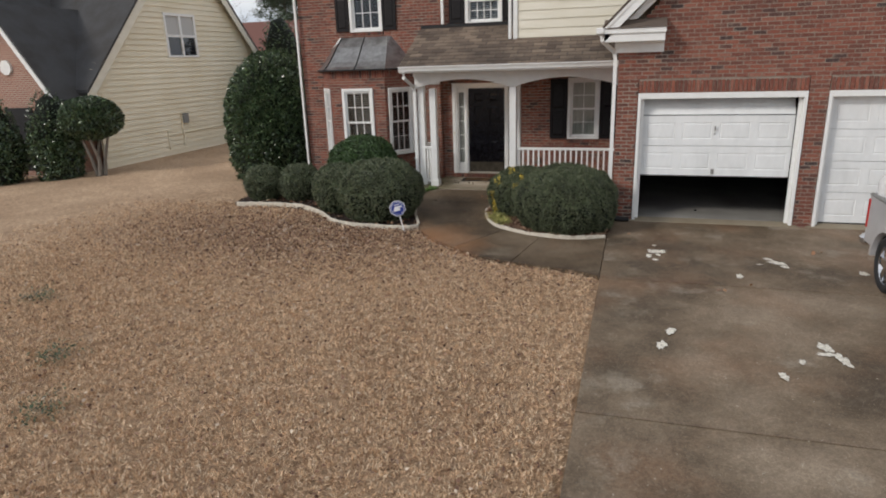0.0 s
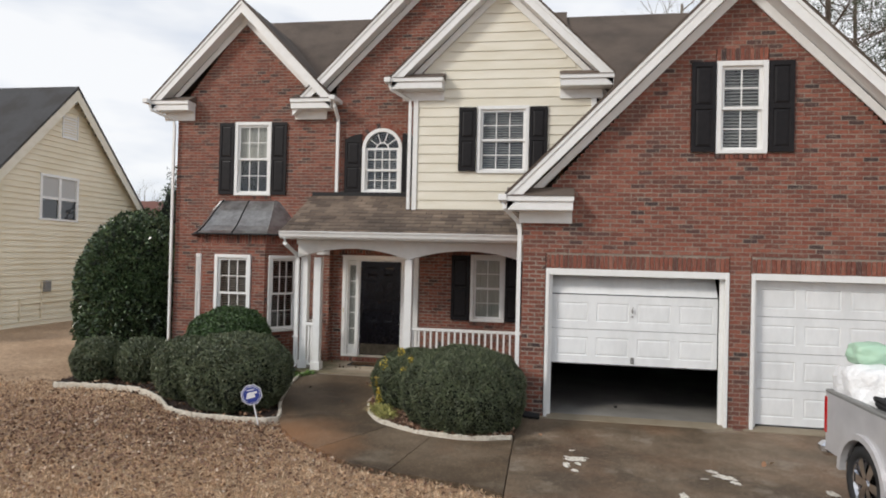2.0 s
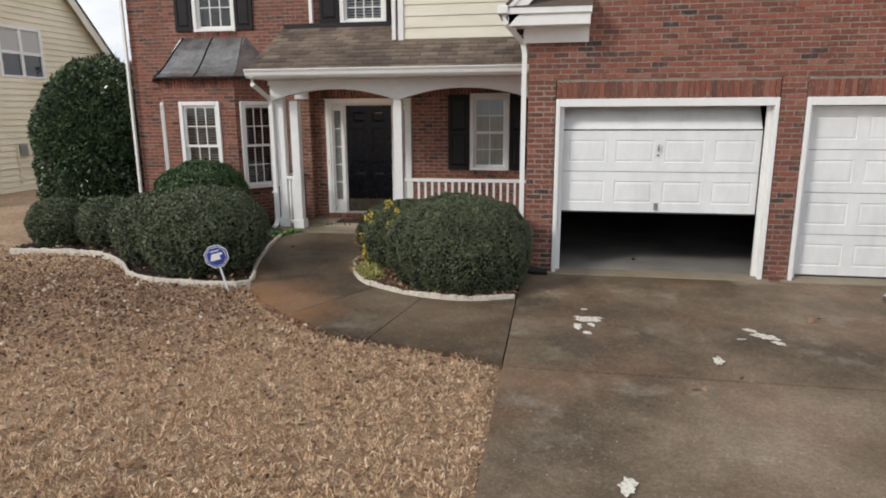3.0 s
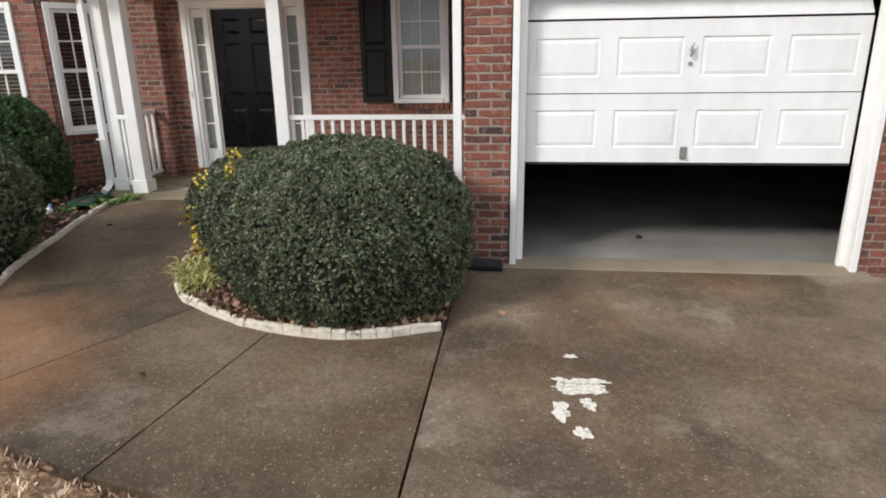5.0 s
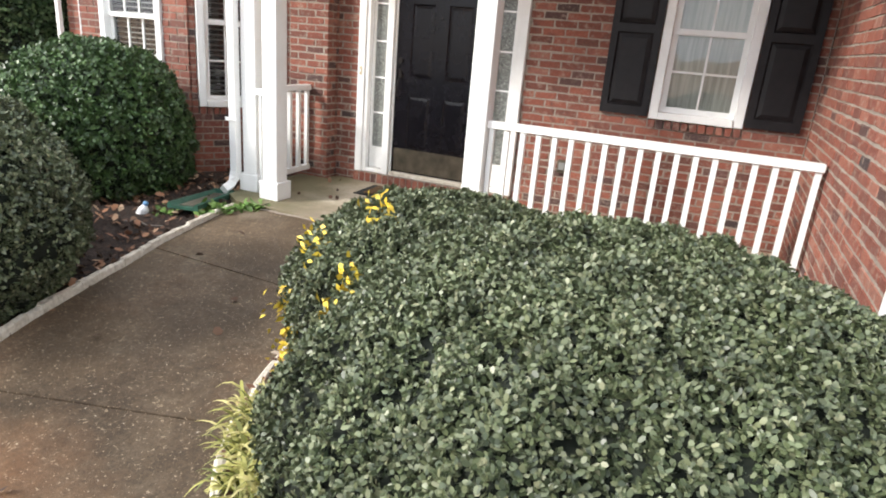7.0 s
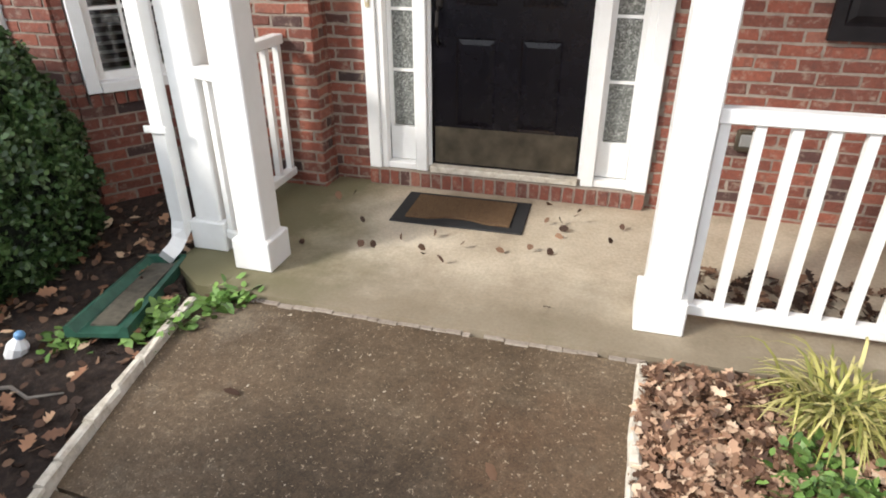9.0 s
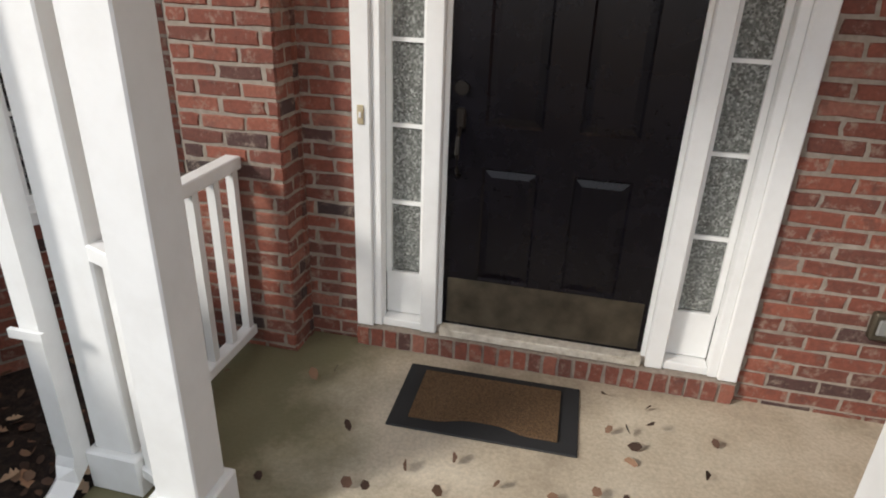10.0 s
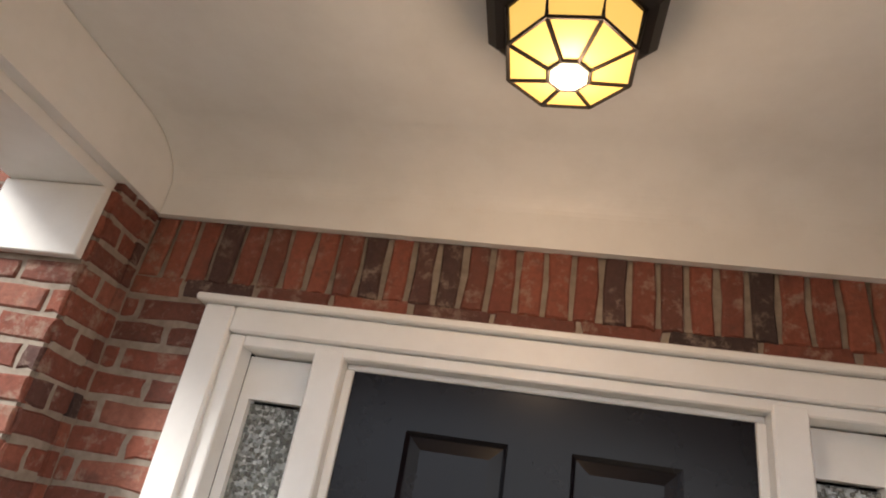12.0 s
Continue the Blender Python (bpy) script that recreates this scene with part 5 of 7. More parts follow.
for k in range(8):
    bm = bmesh.new()
    tube(bm, [octo(r + 0.003, z)[k] for r, z in LV], 0.0042, 5)
    part("cage_rib", bm, BRONZE, lamp)
for r, z in LV:
    ringp = octo(r + 0.004, z)
    bm = bmesh.new()
    for k in range(8):
        tube(bm, [ringp[k], ringp[(k + 1) % 8]], 0.0042, 5)
    part("cage_ring", bm, BRONZE, lamp)
bulb = new("porch_lamp_light", bpy.data.lights.new("porch_lamp_light", "POINT"))
bulb.data.energy, bulb.data.color, bulb.data.shadow_soft_size = 2.0, (1.0, 0.69, 0.46), 0.06
bulb.location = (-2.82, 2.77, 2.55)

# ---- plants ----
RNG = np.random.default_rng(7)


def unit(v):
    return v / np.maximum(np.linalg.norm(v, axis=1, keepdims=True), 1e-9)


def leaf_mesh(name, pts, nrm, length, width, mat, parent, lay=0.6, label="", jitter=0.35, rounded=False):
    """One folded blade for each point; nrm: which way the surface faces. lay: 0 upright, 1 flat along it."""
    n = len(pts)
    rnd = unit(RNG.normal(size=(n, 3)))
    tan = unit(rnd - (rnd * nrm).sum(1, keepdims=True) * nrm)
    up = nrm * (1.0 - lay) + RNG.normal(size=(n, 3)) * jitter * 0.4
    d = unit(tan * lay + up)
    side = unit(np.cross(d, nrm + RNG.normal(size=(n, 3)) * jitter))
    face = np.cross(side, d)
    ln = (length * RNG.uniform(0.7, 1.3, n))[:, None]
    wd = (width * RNG.uniform(0.7, 1.3, n))[:, None]
    a = pts
    b = pts + d * ln * 0.5 + side * wd * 0.5 + face * wd * 0.18
    c = pts + d * ln
    e = pts + d * ln * 0.5 - side * wd * 0.5 + face * wd * 0.18
    ringv = [a, b, c, e]
    if rounded:
        b1, b2 = pts + d * ln * 0.28 + side * wd * 0.42 + face * wd * 0.14, pts + d * ln * 0.72 + side * wd * 0.46 + face * wd * 0.14
        e1, e2 = pts + d * ln * 0.28 - side * wd * 0.42 + face * wd * 0.14, pts + d * ln * 0.72 - side * wd * 0.46 + face * wd * 0.14
        ringv = [a, b1, b2, c, e2, e1]
    k = len(ringv)
    co = np.stack(ringv, 1).reshape(-1, 3).astype(np.float32)
    me = bpy.data.meshes.new(name)
    me.vertices.add(k * n)
    me.vertices.foreach_set("co", co.ravel())
    me.loops.add(k * n)
    me.loops.foreach_set("vertex_index", np.arange(k * n, dtype=np.int32))
    me.polygons.add(n)
    me.polygons.foreach_set("loop_start", np.arange(0, k * n, k, dtype=np.int32))
    me.polygons.foreach_set("loop_total", np.full(n, k, dtype=np.int32))
    me.update(calc_edges=True)
    me.validate()
    me.materials.append(mat)
    ob = new(name, me)
    if parent is not None:
        ob.parent = parent
    if label:
        ob["label"] = label
    return ob


def lumps(d, seed, amp):
    """A smooth uneven swelling for unit directions d."""
    r = np.random.default_rng(seed)
    out = np.zeros(len(d))
    for k in range(7):
        w = r.normal(size=3) * (1.5 + 1.1 * k)
        out += np.sin(d @ w + r.uniform(0, 6.28)) / (1.0 + 0.5 * k)
    return amp * out / 2.0


def fine_lumps(d, seed):
    """Sprays of shoots a hand's width across."""
    r = np.random.default_rng(seed + 100)
    out = np.zeros(len(d))
    for k in range(10):
        w = r.normal(size=3)
        w *= r.uniform(14, 34) / np.linalg.norm(w)
        out += np.sin(d @ w + r.uniform(0, 6.28))
    return 0.009 * out


def bush_surface(d, rx, ry, h, seed, amp, e=2.8, low=0.42, tuck=1.62):
    zc = h * low
    hz = np.where(d[:, 2] > 0, h - zc, zc * tuck)
    q = np.sqrt((d[:, 0] / rx) ** 2 + (d[:, 1] / ry) ** 2)
    w = np.abs(d[:, 2]) / hz
    lo, hi = np.zeros(len(d)), np.full(len(d), 6.0)
    for _ in range(40):
        s = (lo + hi) / 2
        over = (s * q) ** 2.3 + (s * w) ** e > 1
        hi = np.where(over, s, hi)
        lo = np.where(over, lo, s)
    s = lo * (1 + lumps(d, seed, amp) + fine_lumps(d, seed))
    p = d * s[:, None]
    p[:, 2] = np.maximum(p[:, 2] + zc, 0.01)
    return p


def bush(name, label, x, y, rx, ry, h, n, leaf=0.04, seed=1, mat=None, amp=0.035, z0=GROUND, e=2.8, low=0.42, group="clipped bushes", category="bush", lay=0.55, shoots=0, tuck=1.62):
    ob = thing(name, label, category, group=group, at=(x, y, z0))
    d = unit(RNG.normal(size=(n, 3)))
    d[:, 2] = np.where(RNG.uniform(size=n) < 0.25, np.abs(d[:, 2]), d[:, 2])
    p = bush_surface(d, rx, ry, h, seed, amp, e, low, tuck)
    g = np.stack([p[:, 0] / rx ** 2, p[:, 1] / ry ** 2, (p[:, 2] - h * low) / (h * 0.55) ** 2], 1)
    nrm = unit(g)
    depth = np.abs(RNG.normal(size=(n, 1))) * leaf * 1.1
    p = p - nrm * depth
    if shoots:
        # leaves sit in whorls round short shoots that lean out of the clipped face
        p, nrm = np.repeat(p, shoots, 0), np.repeat(unit(nrm + RNG.normal(size=nrm.shape) * 0.45), shoots, 0)
        step = np.tile(np.arange(shoots) / shoots, n)[:, None]
        p = p + nrm * (step - 0.5) * leaf * 1.5 + RNG.normal(size=p.shape) * leaf * 0.10
        lay = 0.62
    leaf_mesh("foliage", p, nrm, leaf, leaf * (0.62 if shoots else 0.55), mat or LEAF, ob, lay, rounded=bool(shoots))["kind"] = "stuff"
    # Added core blocks see-through; its near-black colour stands for shade between leaves.
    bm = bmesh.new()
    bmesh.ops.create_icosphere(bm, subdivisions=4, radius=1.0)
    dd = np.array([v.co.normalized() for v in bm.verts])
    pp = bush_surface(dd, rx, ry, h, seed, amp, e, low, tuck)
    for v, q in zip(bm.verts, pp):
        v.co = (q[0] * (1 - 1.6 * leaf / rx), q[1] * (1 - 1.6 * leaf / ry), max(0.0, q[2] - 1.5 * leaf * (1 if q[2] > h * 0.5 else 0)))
    part("shade_core", bm, CORE, ob, smooth=True)
    return ob


b1 = bush("boxwood_bush", "dense dark green clipped bush in the island bed", -0.39, -0.72, 0.91, 0.91, 1.11, 38000, 0.0155, 3, z0=-0.03, shoots=7, e=2.15, low=0.46)
b2 = bush("boxwood_bush", "clipped green bush with yellow sprigs beside the walk", -1.28, 0.22, 0.76, 0.68, 0.90, 18000, 0.0175, 5, z0=-0.03, shoots=8, e=2.2, low=0.46)
yd = unit(np.array([(-0.25, -0.38, 0.58), (-0.52, -0.45, 0.34), (-0.66, -0.52, 0.02), (-0.64, -0.58, -0.14), (-0.60, -0.60, -0.30)]))
yp = bush_surface(yd, 0.765, 0.685, 0.91, 5, 0.035, 2.2, 0.46)
ypts = np.concatenate([p + RNG.normal(size=(34, 3)) * (0.035, 0.035, 0.045) + d * 0.02 for p, d in zip(yp, yd)])
yd = np.repeat(yd, 34, 0)
f1 = unit(np.array([(-0.80, -0.12, 0.42), (-0.86, 0.0, 0.20)]))
fp = np.repeat(bush_surface(f1, 0.90, 0.90, 1.12, 3, 0.035, 2.15, 0.46) + f1 * 0.02, 22, 0)
leaf_mesh("yellow_sprig", fp + RNG.normal(size=(44, 3)) * 0.030, np.repeat(f1, 22, 0), 0.036, 0.018, LEAF_YELLOW, b1, 0.5, "bright yellow sprigs")["kind"] = "stuff"
leaf_mesh("yellow_sprig", ypts, yd, 0.040, 0.020, LEAF_YELLOW, b2, 0.5, "bright yellow sprigs")["kind"] = "stuff"
bush("boxwood_bush", "large rounded clipped bush beside the front walk", -4.13, -0.44, 0.87, 0.82, 1.14, 17000, 0.023, 7, shoots=7, e=2.1, low=0.48, tuck=1.3)
bush("boxwood_bush", "rounded clipped green bush in the mulch bed", -5.18, -0.08, 0.60, 0.58, 0.98, 10000, 0.024, 11, shoots=6, e=2.0, low=0.49, tuck=1.25)
bush("boxwood_bush", "small round clipped bush in the mulch bed", -6.66, 0.84, 0.50, 0.49, 0.80, 7500, 0.025, 13, shoots=6, e=2.0, low=0.50, tuck=1.25)
bush("boxwood_bush", "small round clipped bush at the bed's end", -7.58, 0.76, 0.45, 0.45, 0.77, 7000, 0.025, 17, shoots=6, e=2.0, low=0.50, tuck=1.25)
bush("evergreen_bush", "loose bright green bush before the bay window", -5.45, 1.76, 0.85, 0.76, 1.33, 11000, 0.034, 19, LEAF_BRIGHT, 0.07, e=2.2, shoots=6)
bush("holly_bush", "tall dark glossy holly beside the house", -9.20, 4.05, 1.32, 1.26, 3.25, 32000, 0.085, 23, LEAF_DARK, 0.13, e=2.3, low=0.40, group="tall evergreens", lay=0.45)
bush("arborvitae", "tall dark conical evergreen behind the house", -15.7, 16.0, 1.35, 1.35, 5.1, 12000, 0.16, 29, LEAF_DARK, 0.10, e=1.6, low=0.2, group="tall evergreens")


def strap_clump(name, label, x, y, z, n, ln, mat=None, wide=0.0085):
    ob = thing(name, label, "plant", group="strap-leaf clumps", at=(x, y, z))
    verts, faces = [], []
    for i in range(n):
        a = RNG.uniform(0, 2 * math.pi)
        reach = ln * RNG.uniform(0.5, 1.0)
        rise = reach * RNG.uniform(0.35, 0.9)
        w = wide * RNG.uniform(0.7, 1.4)
        ca, sa = math.cos(a), math.sin(a)
        base = RNG.normal(size=2) * 0.05
        k = len(verts)
        for s in range(6):
            f = s / 5
            r = reach * f
            zz = rise * math.sin(min(1.0, f * 1.05) * math.pi * 0.62) * (1.0 - 0.35 * f * f)
            ww = w * (1 - 0.85 * f ** 2)
            verts += [(base[0] + ca * r - sa * ww, base[1] + sa * r + ca * ww, max(0.005, zz)), (base[0] + ca * r + sa * ww, base[1] + sa * r - ca * ww, max(0.005, zz))]
        faces += [(k + 2 * s, k + 2 * s + 1, k + 2 * s + 3, k + 2 * s + 2) for s in range(5)]
    mesh_from("foliage", verts, faces, mat or LEAF_STRAP, ob, smooth=True)["kind"] = "stuff"
    return ob


BZ = GROUND + 0.03
strap_clump("liriope", "yellow-striped strap-leaf clump by the railing", -1.33, 1.72, BZ + 0.07, 300, 0.30, wide=0.0062)
strap_clump("liriope", "yellow-striped strap-leaf clump at the island's tip", -1.72, -0.5, BZ + 0.01, 260, 0.19, wide=0.0070)
strap_clump("liriope", "pale strap-leaf clump at the island's edge", -1.54, -0.82, BZ + 0.01, 170, 0.18, wide=0.0075)
strap_clump("liriope", "strap-leaf clump beside the yellow-sprigged bush", -1.64, -0.66, BZ + 0.01, 120, 0.19, wide=0.0075)
strap_clump("liriope", "strap-leaf clump by the railing", -0.5, 1.7, BZ + 0.05, 90, 0.28)


def weeds(name, label, x, y, z, n, size, spread, mat=None):
    ob = thing(name, label, "weed", group="weeds", at=(x, y, z))
    c = np.stack([RNG.normal(size=n) * spread, RNG.normal(size=n) * spread, np.abs(RNG.normal(size=n)) * spread * 0.45 + 0.005], 1)
    leaf_mesh("leaves", c, np.tile((0, 0, 1.0), (n, 1)), size, size * 0.55, mat or LEAF_WEED, ob, 0.65, rounded=True)["kind"] = "stuff"
    return ob


weeds("weed_clump", "fresh green broad-leaf weeds by the edging", -3.80, 1.88, GROUND + 0.06, 130, 0.060, 0.055)
weeds("weed_clump", "fresh green weeds beside the splash block", -3.98, 1.68, GROUND + 0.045, 240, 0.062, 0.07)
weeds("weed_clump", "low green weeds beside the splash block", -4.28, 1.45, GROUND + 0.03, 45, 0.05, 0.055)
weeds("weed_clump", "low green weeds in the island bed", -1.42, 1.43, BZ + 0.06, 300, 0.045, 0.085)
weeds("weed_clump", "low green weeds in the island bed", -1.02, 1.56, BZ + 0.06, 170, 0.050, 0.09, LEAF_BRIGHT)
weeds("weed_clump", "green weeds in the dormant lawn", -7.12, -5.80, GROUND - 0.02, 260, 0.030, 0.13, LEAF_DARK)
weeds("weed_clump", "green weeds in the dormant lawn", -5.28, -7.24, GROUND - 0.02, 260, 0.030, 0.13, LEAF_DARK)
weeds("weed_clump", "green weeds in the dormant lawn", -4.38, -8.17, GROUND - 0.02, 260, 0.030, 0.13, LEAF_DARK)


def inside(pts, poly):
    x, y = pts[:, 0], pts[:, 1]
    c = np.zeros(len(pts), bool)
    j = len(poly) - 1
    for i in range(len(poly)):
        (xi, yi), (xj, yj) = poly[i], poly[j]
        c ^= ((yi > y) != (yj > y)) & (x < (xj - xi) * (y - yi) / (yj - yi + 1e-12) + xi)
        j = i
    return c


ISLE = ISLAND + [(0.37, 1.88), (0.37, 0.0), (0.37, -0.3)]
BEDL = BED_LEFT + [(-4.13, 2.0), (-4.13, 3.3), (-7.8, 3.34), (-8.15, 1.2), (-8.1, 0.25)]


def lobed_leaves(name, label, xy, z, size, mat, tilt=0.35, climbs=False):
    """Fallen oak leaves, each lobed, curled along its rib and tilted its own way."""
    n = len(xy)
    half_w = [(0.0, 0.03), (0.14, 0.10), (0.28, 0.30), (0.38, 0.17), (0.52, 0.36), (0.64, 0.18), (0.80, 0.24), (1.0, 0.02)]
    outline = half_w + [(f, -w) for f, w in reversed(half_w)]
    k = len(outline)
    a = RNG.uniform(0, 2 * math.pi, n)
    up = unit(np.column_stack([RNG.normal(size=(n, 2)) * tilt, np.ones(n)]))
    d = unit(np.cross(np.column_stack([np.cos(a), np.sin(a), np.zeros(n)]), up))
    side = np.cross(up, d)
    ln = size * RNG.uniform(0.6, 1.25, n)
    curl = RNG.uniform(-0.2, 0.9, n)
    base = np.column_stack([xy, z + 0.006 + np.abs(RNG.normal(size=n)) * size * 0.28 + (rise(xy[:, 1]) if climbs else 0)])
    co = np.empty((n, k, 3), np.float32)
    for i, (f, w) in enumerate(outline):
        lift = (ln * curl * (w * w * 2.2 + (f - 0.5) ** 2 * 0.35))[:, None]
        co[:, i] = base + d * (ln * (f - 0.5))[:, None] + side * (ln * w)[:, None] + up * lift
    me = bpy.data.meshes.new(name)
    me.vertices.add(k * n)
    me.vertices.foreach_set("co", co.ravel())
    me.loops.add(k * n)
    me.loops.foreach_set("vertex_index", np.arange(k * n, dtype=np.int32))
    me.polygons.add(n)
    me.polygons.foreach_set("loop_start", np.arange(0, k * n, k, dtype=np.int32))
    me.polygons.foreach_set("loop_total", np.full(n, k, dtype=np.int32))
    me.update(calc_edges=True)
    me.validate()
    me.materials.append(mat)
    return tagged(new(name, me), label, "leaf litter", kind="stuff")


def scatter(n, box4, keep):
    p = np.stack([RNG.uniform(box4[0], box4[1], n), RNG.uniform(box4[2], box4[3], n)], 1)
    return p[keep(p)]


def litter(name, label, xy, z, size, mat, lay=0.8, category="leaf litter", climbs=False):
    n = len(xy)
    pts = np.column_stack([xy, z + np.abs(RNG.normal(size=n)) * 0.012 + 0.004 + (rise(xy[:, 1]) if climbs else 0)])
    ob = leaf_mesh(name, pts, np.tile((0, 0, 1.0), (n, 1)), size, size * 0.72, mat, None, lay, jitter=0.6, rounded=True)
    return tagged(ob, label, category, kind="stuff")


litter("leaf_litter", "brown dry leaves over the island bed", scatter(21000, (-2.1, 0.37, -1.55, 1.9), lambda p: inside(p, ISLE) & (p[:, 1] < 0.5)), BZ, 0.050, LEAF_DRIFT, 0.75, climbs=True)
lobed_leaves("oak_leaves", "curled tan oak leaves over the island bed", scatter(23000, (-2.05, 0.36, 0.3, 2.02), lambda p: inside(p, ISLE)), BZ, 0.056, LEAF_BED, 0.6, climbs=True)
lobed_leaves("oak_leaves", "curled brown leaves drifted under the porch railing", scatter(420, (-1.75, -0.2, 2.38, 2.72), lambda p: RNG.uniform(size=len(p)) < 0.8), FLOOR, 0.065, LEAF_OLD, 0.6)
lobed_leaves("oak_leaves", "few curled brown leaves on the dark mulch", scatter(900, (-7.5, -3.3, -1.2, 2.6), lambda p: inside(p, BEDL)), GROUND - 0.008, 0.075, LEAF_DRY, 0.5, climbs=True)
litter("leaf_litter", "brown dry leaves over the left bed", scatter(5200, (-9.0, -3.1, -1.4, 3.4), lambda p: inside(p, BEDL)), GROUND - 0.012, 0.045, LEAF_OLD, 0.75, climbs=True)


def on_lawn(p):
    return (p[:, 0] < 0.36) & ~inside(p, WALK) & ~inside(p, BEDL) & ~inside(p, ISLE)


def drift(p):
    """Leaves lie thickest before the left bed."""
    return on_lawn(p) & (RNG.uniform(size=len(p)) < np.exp(-((p[:, 0] + 4.9) / 3.3) ** 2 - ((p[:, 1] + 1.9) / 1.7) ** 2))


litter("leaf_drift", "brown fallen leaves on the lawn before the bed", scatter(42000, (-10, 0.36, -5.5, 0.6), drift), GROUND - 0.025, 0.042, LEAF_DRIFT, 0.8)
litter("lawn_debris", "pale dry leaf scraps over the lawn", scatter(6000, (-11, 0.36, -11, 0.6), on_lawn), GROUND - 0.02, 0.038, LEAF_DRIFT, 0.85)

# matted dormant grass: tufts a hand's width across, blades leaning out of each
def thick(p):
    """Dense before the house, thinning out towards the far lawn."""
    edge = np.clip(np.minimum((p[:, 0] + 11.6) / 3.4, (p[:, 1] + 12.8) / 2.8), 0.0, 1.0)
    return edge * np.clip(1.25 - 0.085 * (p[:, 1] + 10), 0.3, 1)


tufts = scatter(54000, (-11.6, 0.37, -12.8, 0.4), lambda p: on_lawn(p) & (RNG.uniform(size=len(p)) < thick(p)))
tufts = tufts + RNG.normal(size=tufts.shape) * 0.02
tall = RNG.uniform(0.4, 1.25, len(tufts))
PER = 14
off = RNG.normal(size=(len(tufts) * PER, 2)) * 0.026
gp = np.repeat(tufts, PER, 0) + off
inb = on_lawn(gp)
gp, off, tall = gp[inb], off[inb], np.repeat(tall, PER)[inb]
gz = GROUND - 0.062 + 0.030 * tall * np.exp(-(off ** 2).sum(1) / 0.0012)
grass = leaf_mesh("lawn_grass", np.column_stack([gp, gz]), unit(np.column_stack([off * 22.0, np.full(len(gp), 0.75)])), 0.052, 0.0075, STRAW, None, 0.45, jitter=0.5)
tagged(grass, "matted straw-coloured dormant grass", "grass", kind="stuff")
litter("walk_leaves", "few dry leaves on the front walk", np.array([(-2.75, 0.45), (-3.35, 0.87), (-2.5, 0.1), (-3.0, -0.3), (-2.4, 1.2), (-3.4, 1.35), (-2.3, -1.2), (-1.2, -2.1)]), GROUND + 0.006, 0.06, LEAF_OLD, climbs=True)
pl = np.column_stack([RNG.uniform(-3.8, -2.0, 46), RNG.uniform(2.15, 3.3, 46)])
pl = pl[RNG.uniform(size=46) < np.where(pl[:, 1] > 2.85, 1.0, 0.5)]
pl = pl[(np.abs(pl[:, 0] + 2.97) > 0.43) | (np.abs(pl[:, 1] - 3.057) > 0.26)]
litter("porch_leaves", "small curled brown leaves on the porch floor", pl, FLOOR + 0.003, 0.05, LEAF_OLD, 0.6)
litter("drive_leaves", "few pale dry leaves on the driveway", np.array([(2.33, -3.40), (1.94, -3.60), (1.98, -3.68), (3.4, -1.8), (3.55, -1.65), (0.75, -1.1), (4.6, -0.9)]), GROUND + 0.006, 0.07, LEAF_DRY, 0.7)

# ---- garden edging ----
def edge_block(seed):
    r = random.Random(seed)
    bm = bmesh.new()
    box(bm, -0.5, 0.5, -0.020, 0.020, -0.06, 0.060, bevel=0.009)
    for v in bm.verts:
        v.co.x += r.uniform(-0.006, 0.010) * (1 if v.co.x > 0 else -1)
        v.co.z += r.uniform(-0.006, 0.006) + (-0.006 * min(1.0, abs(2 * v.co.x)) ** 4 if v.co.z > 0 else 0)
        v.co.y += r.uniform(-0.003, 0.003)
    me = bpy.data.meshes.new("edging_block")
    bm.to_mesh(me)
    bm.free()
    me.materials.append(EDGING)
    return me


BLOCKS = [edge_block(k) for k in range(6)]


def edging(label, pts, size, z):
    ob = thing("garden_edging", label, "edging", group="bed edging")
    path = [Vector((x, y, 0)) for x, y in pts]
    k = 0
    for a, b in zip(path, path[1:]):
        n = max(1, round((b - a).length / size))
        ang = math.atan2(b.y - a.y, b.x - a.x)
        for i in range(n):
            p = a.lerp(b, (i + 0.5) / n)
            o = new("edging_block", BLOCKS[k % 6])
            o.parent = ob
            o.location = (p.x, p.y, z + float(rise(p.y)) * 0.9 + random.uniform(-0.006, 0.004))
            o.rotation_euler = (random.uniform(-0.04, 0.04), random.uniform(-0.02, 0.02), ang + random.uniform(-0.025, 0.025))
            o.scale = ((b - a).length / n * 0.985, random.uniform(0.85, 1.15), random.uniform(0.85, 1.06))
            k += 1


def smooth_path(pts, n=3):
    out = []
    for i in range(len(pts) - 1):
        p0, p1, p2, p3 = (Vector(pts[max(0, i - 1)]), Vector(pts[i]), Vector(pts[i + 1]), Vector(pts[min(len(pts) - 1, i + 2)]))
        for k in range(n):
            t = k / n
            out.append(tuple(0.5 * (2 * p1 + (p2 - p0) * t + (2 * p0 - 5 * p1 + 4 * p2 - p3) * t * t + (3 * p1 - p0 - 3 * p2 + p3) * t ** 3)))
    return out + [pts[-1]]


edging("whitish scalloped concrete edging round the island bed", smooth_path(ISLAND), 0.115, GROUND + 0.01)
edging("whitish scalloped concrete edging along the house bed", smooth_path(BED_LEFT, 3), 0.12, GROUND + 0.0)

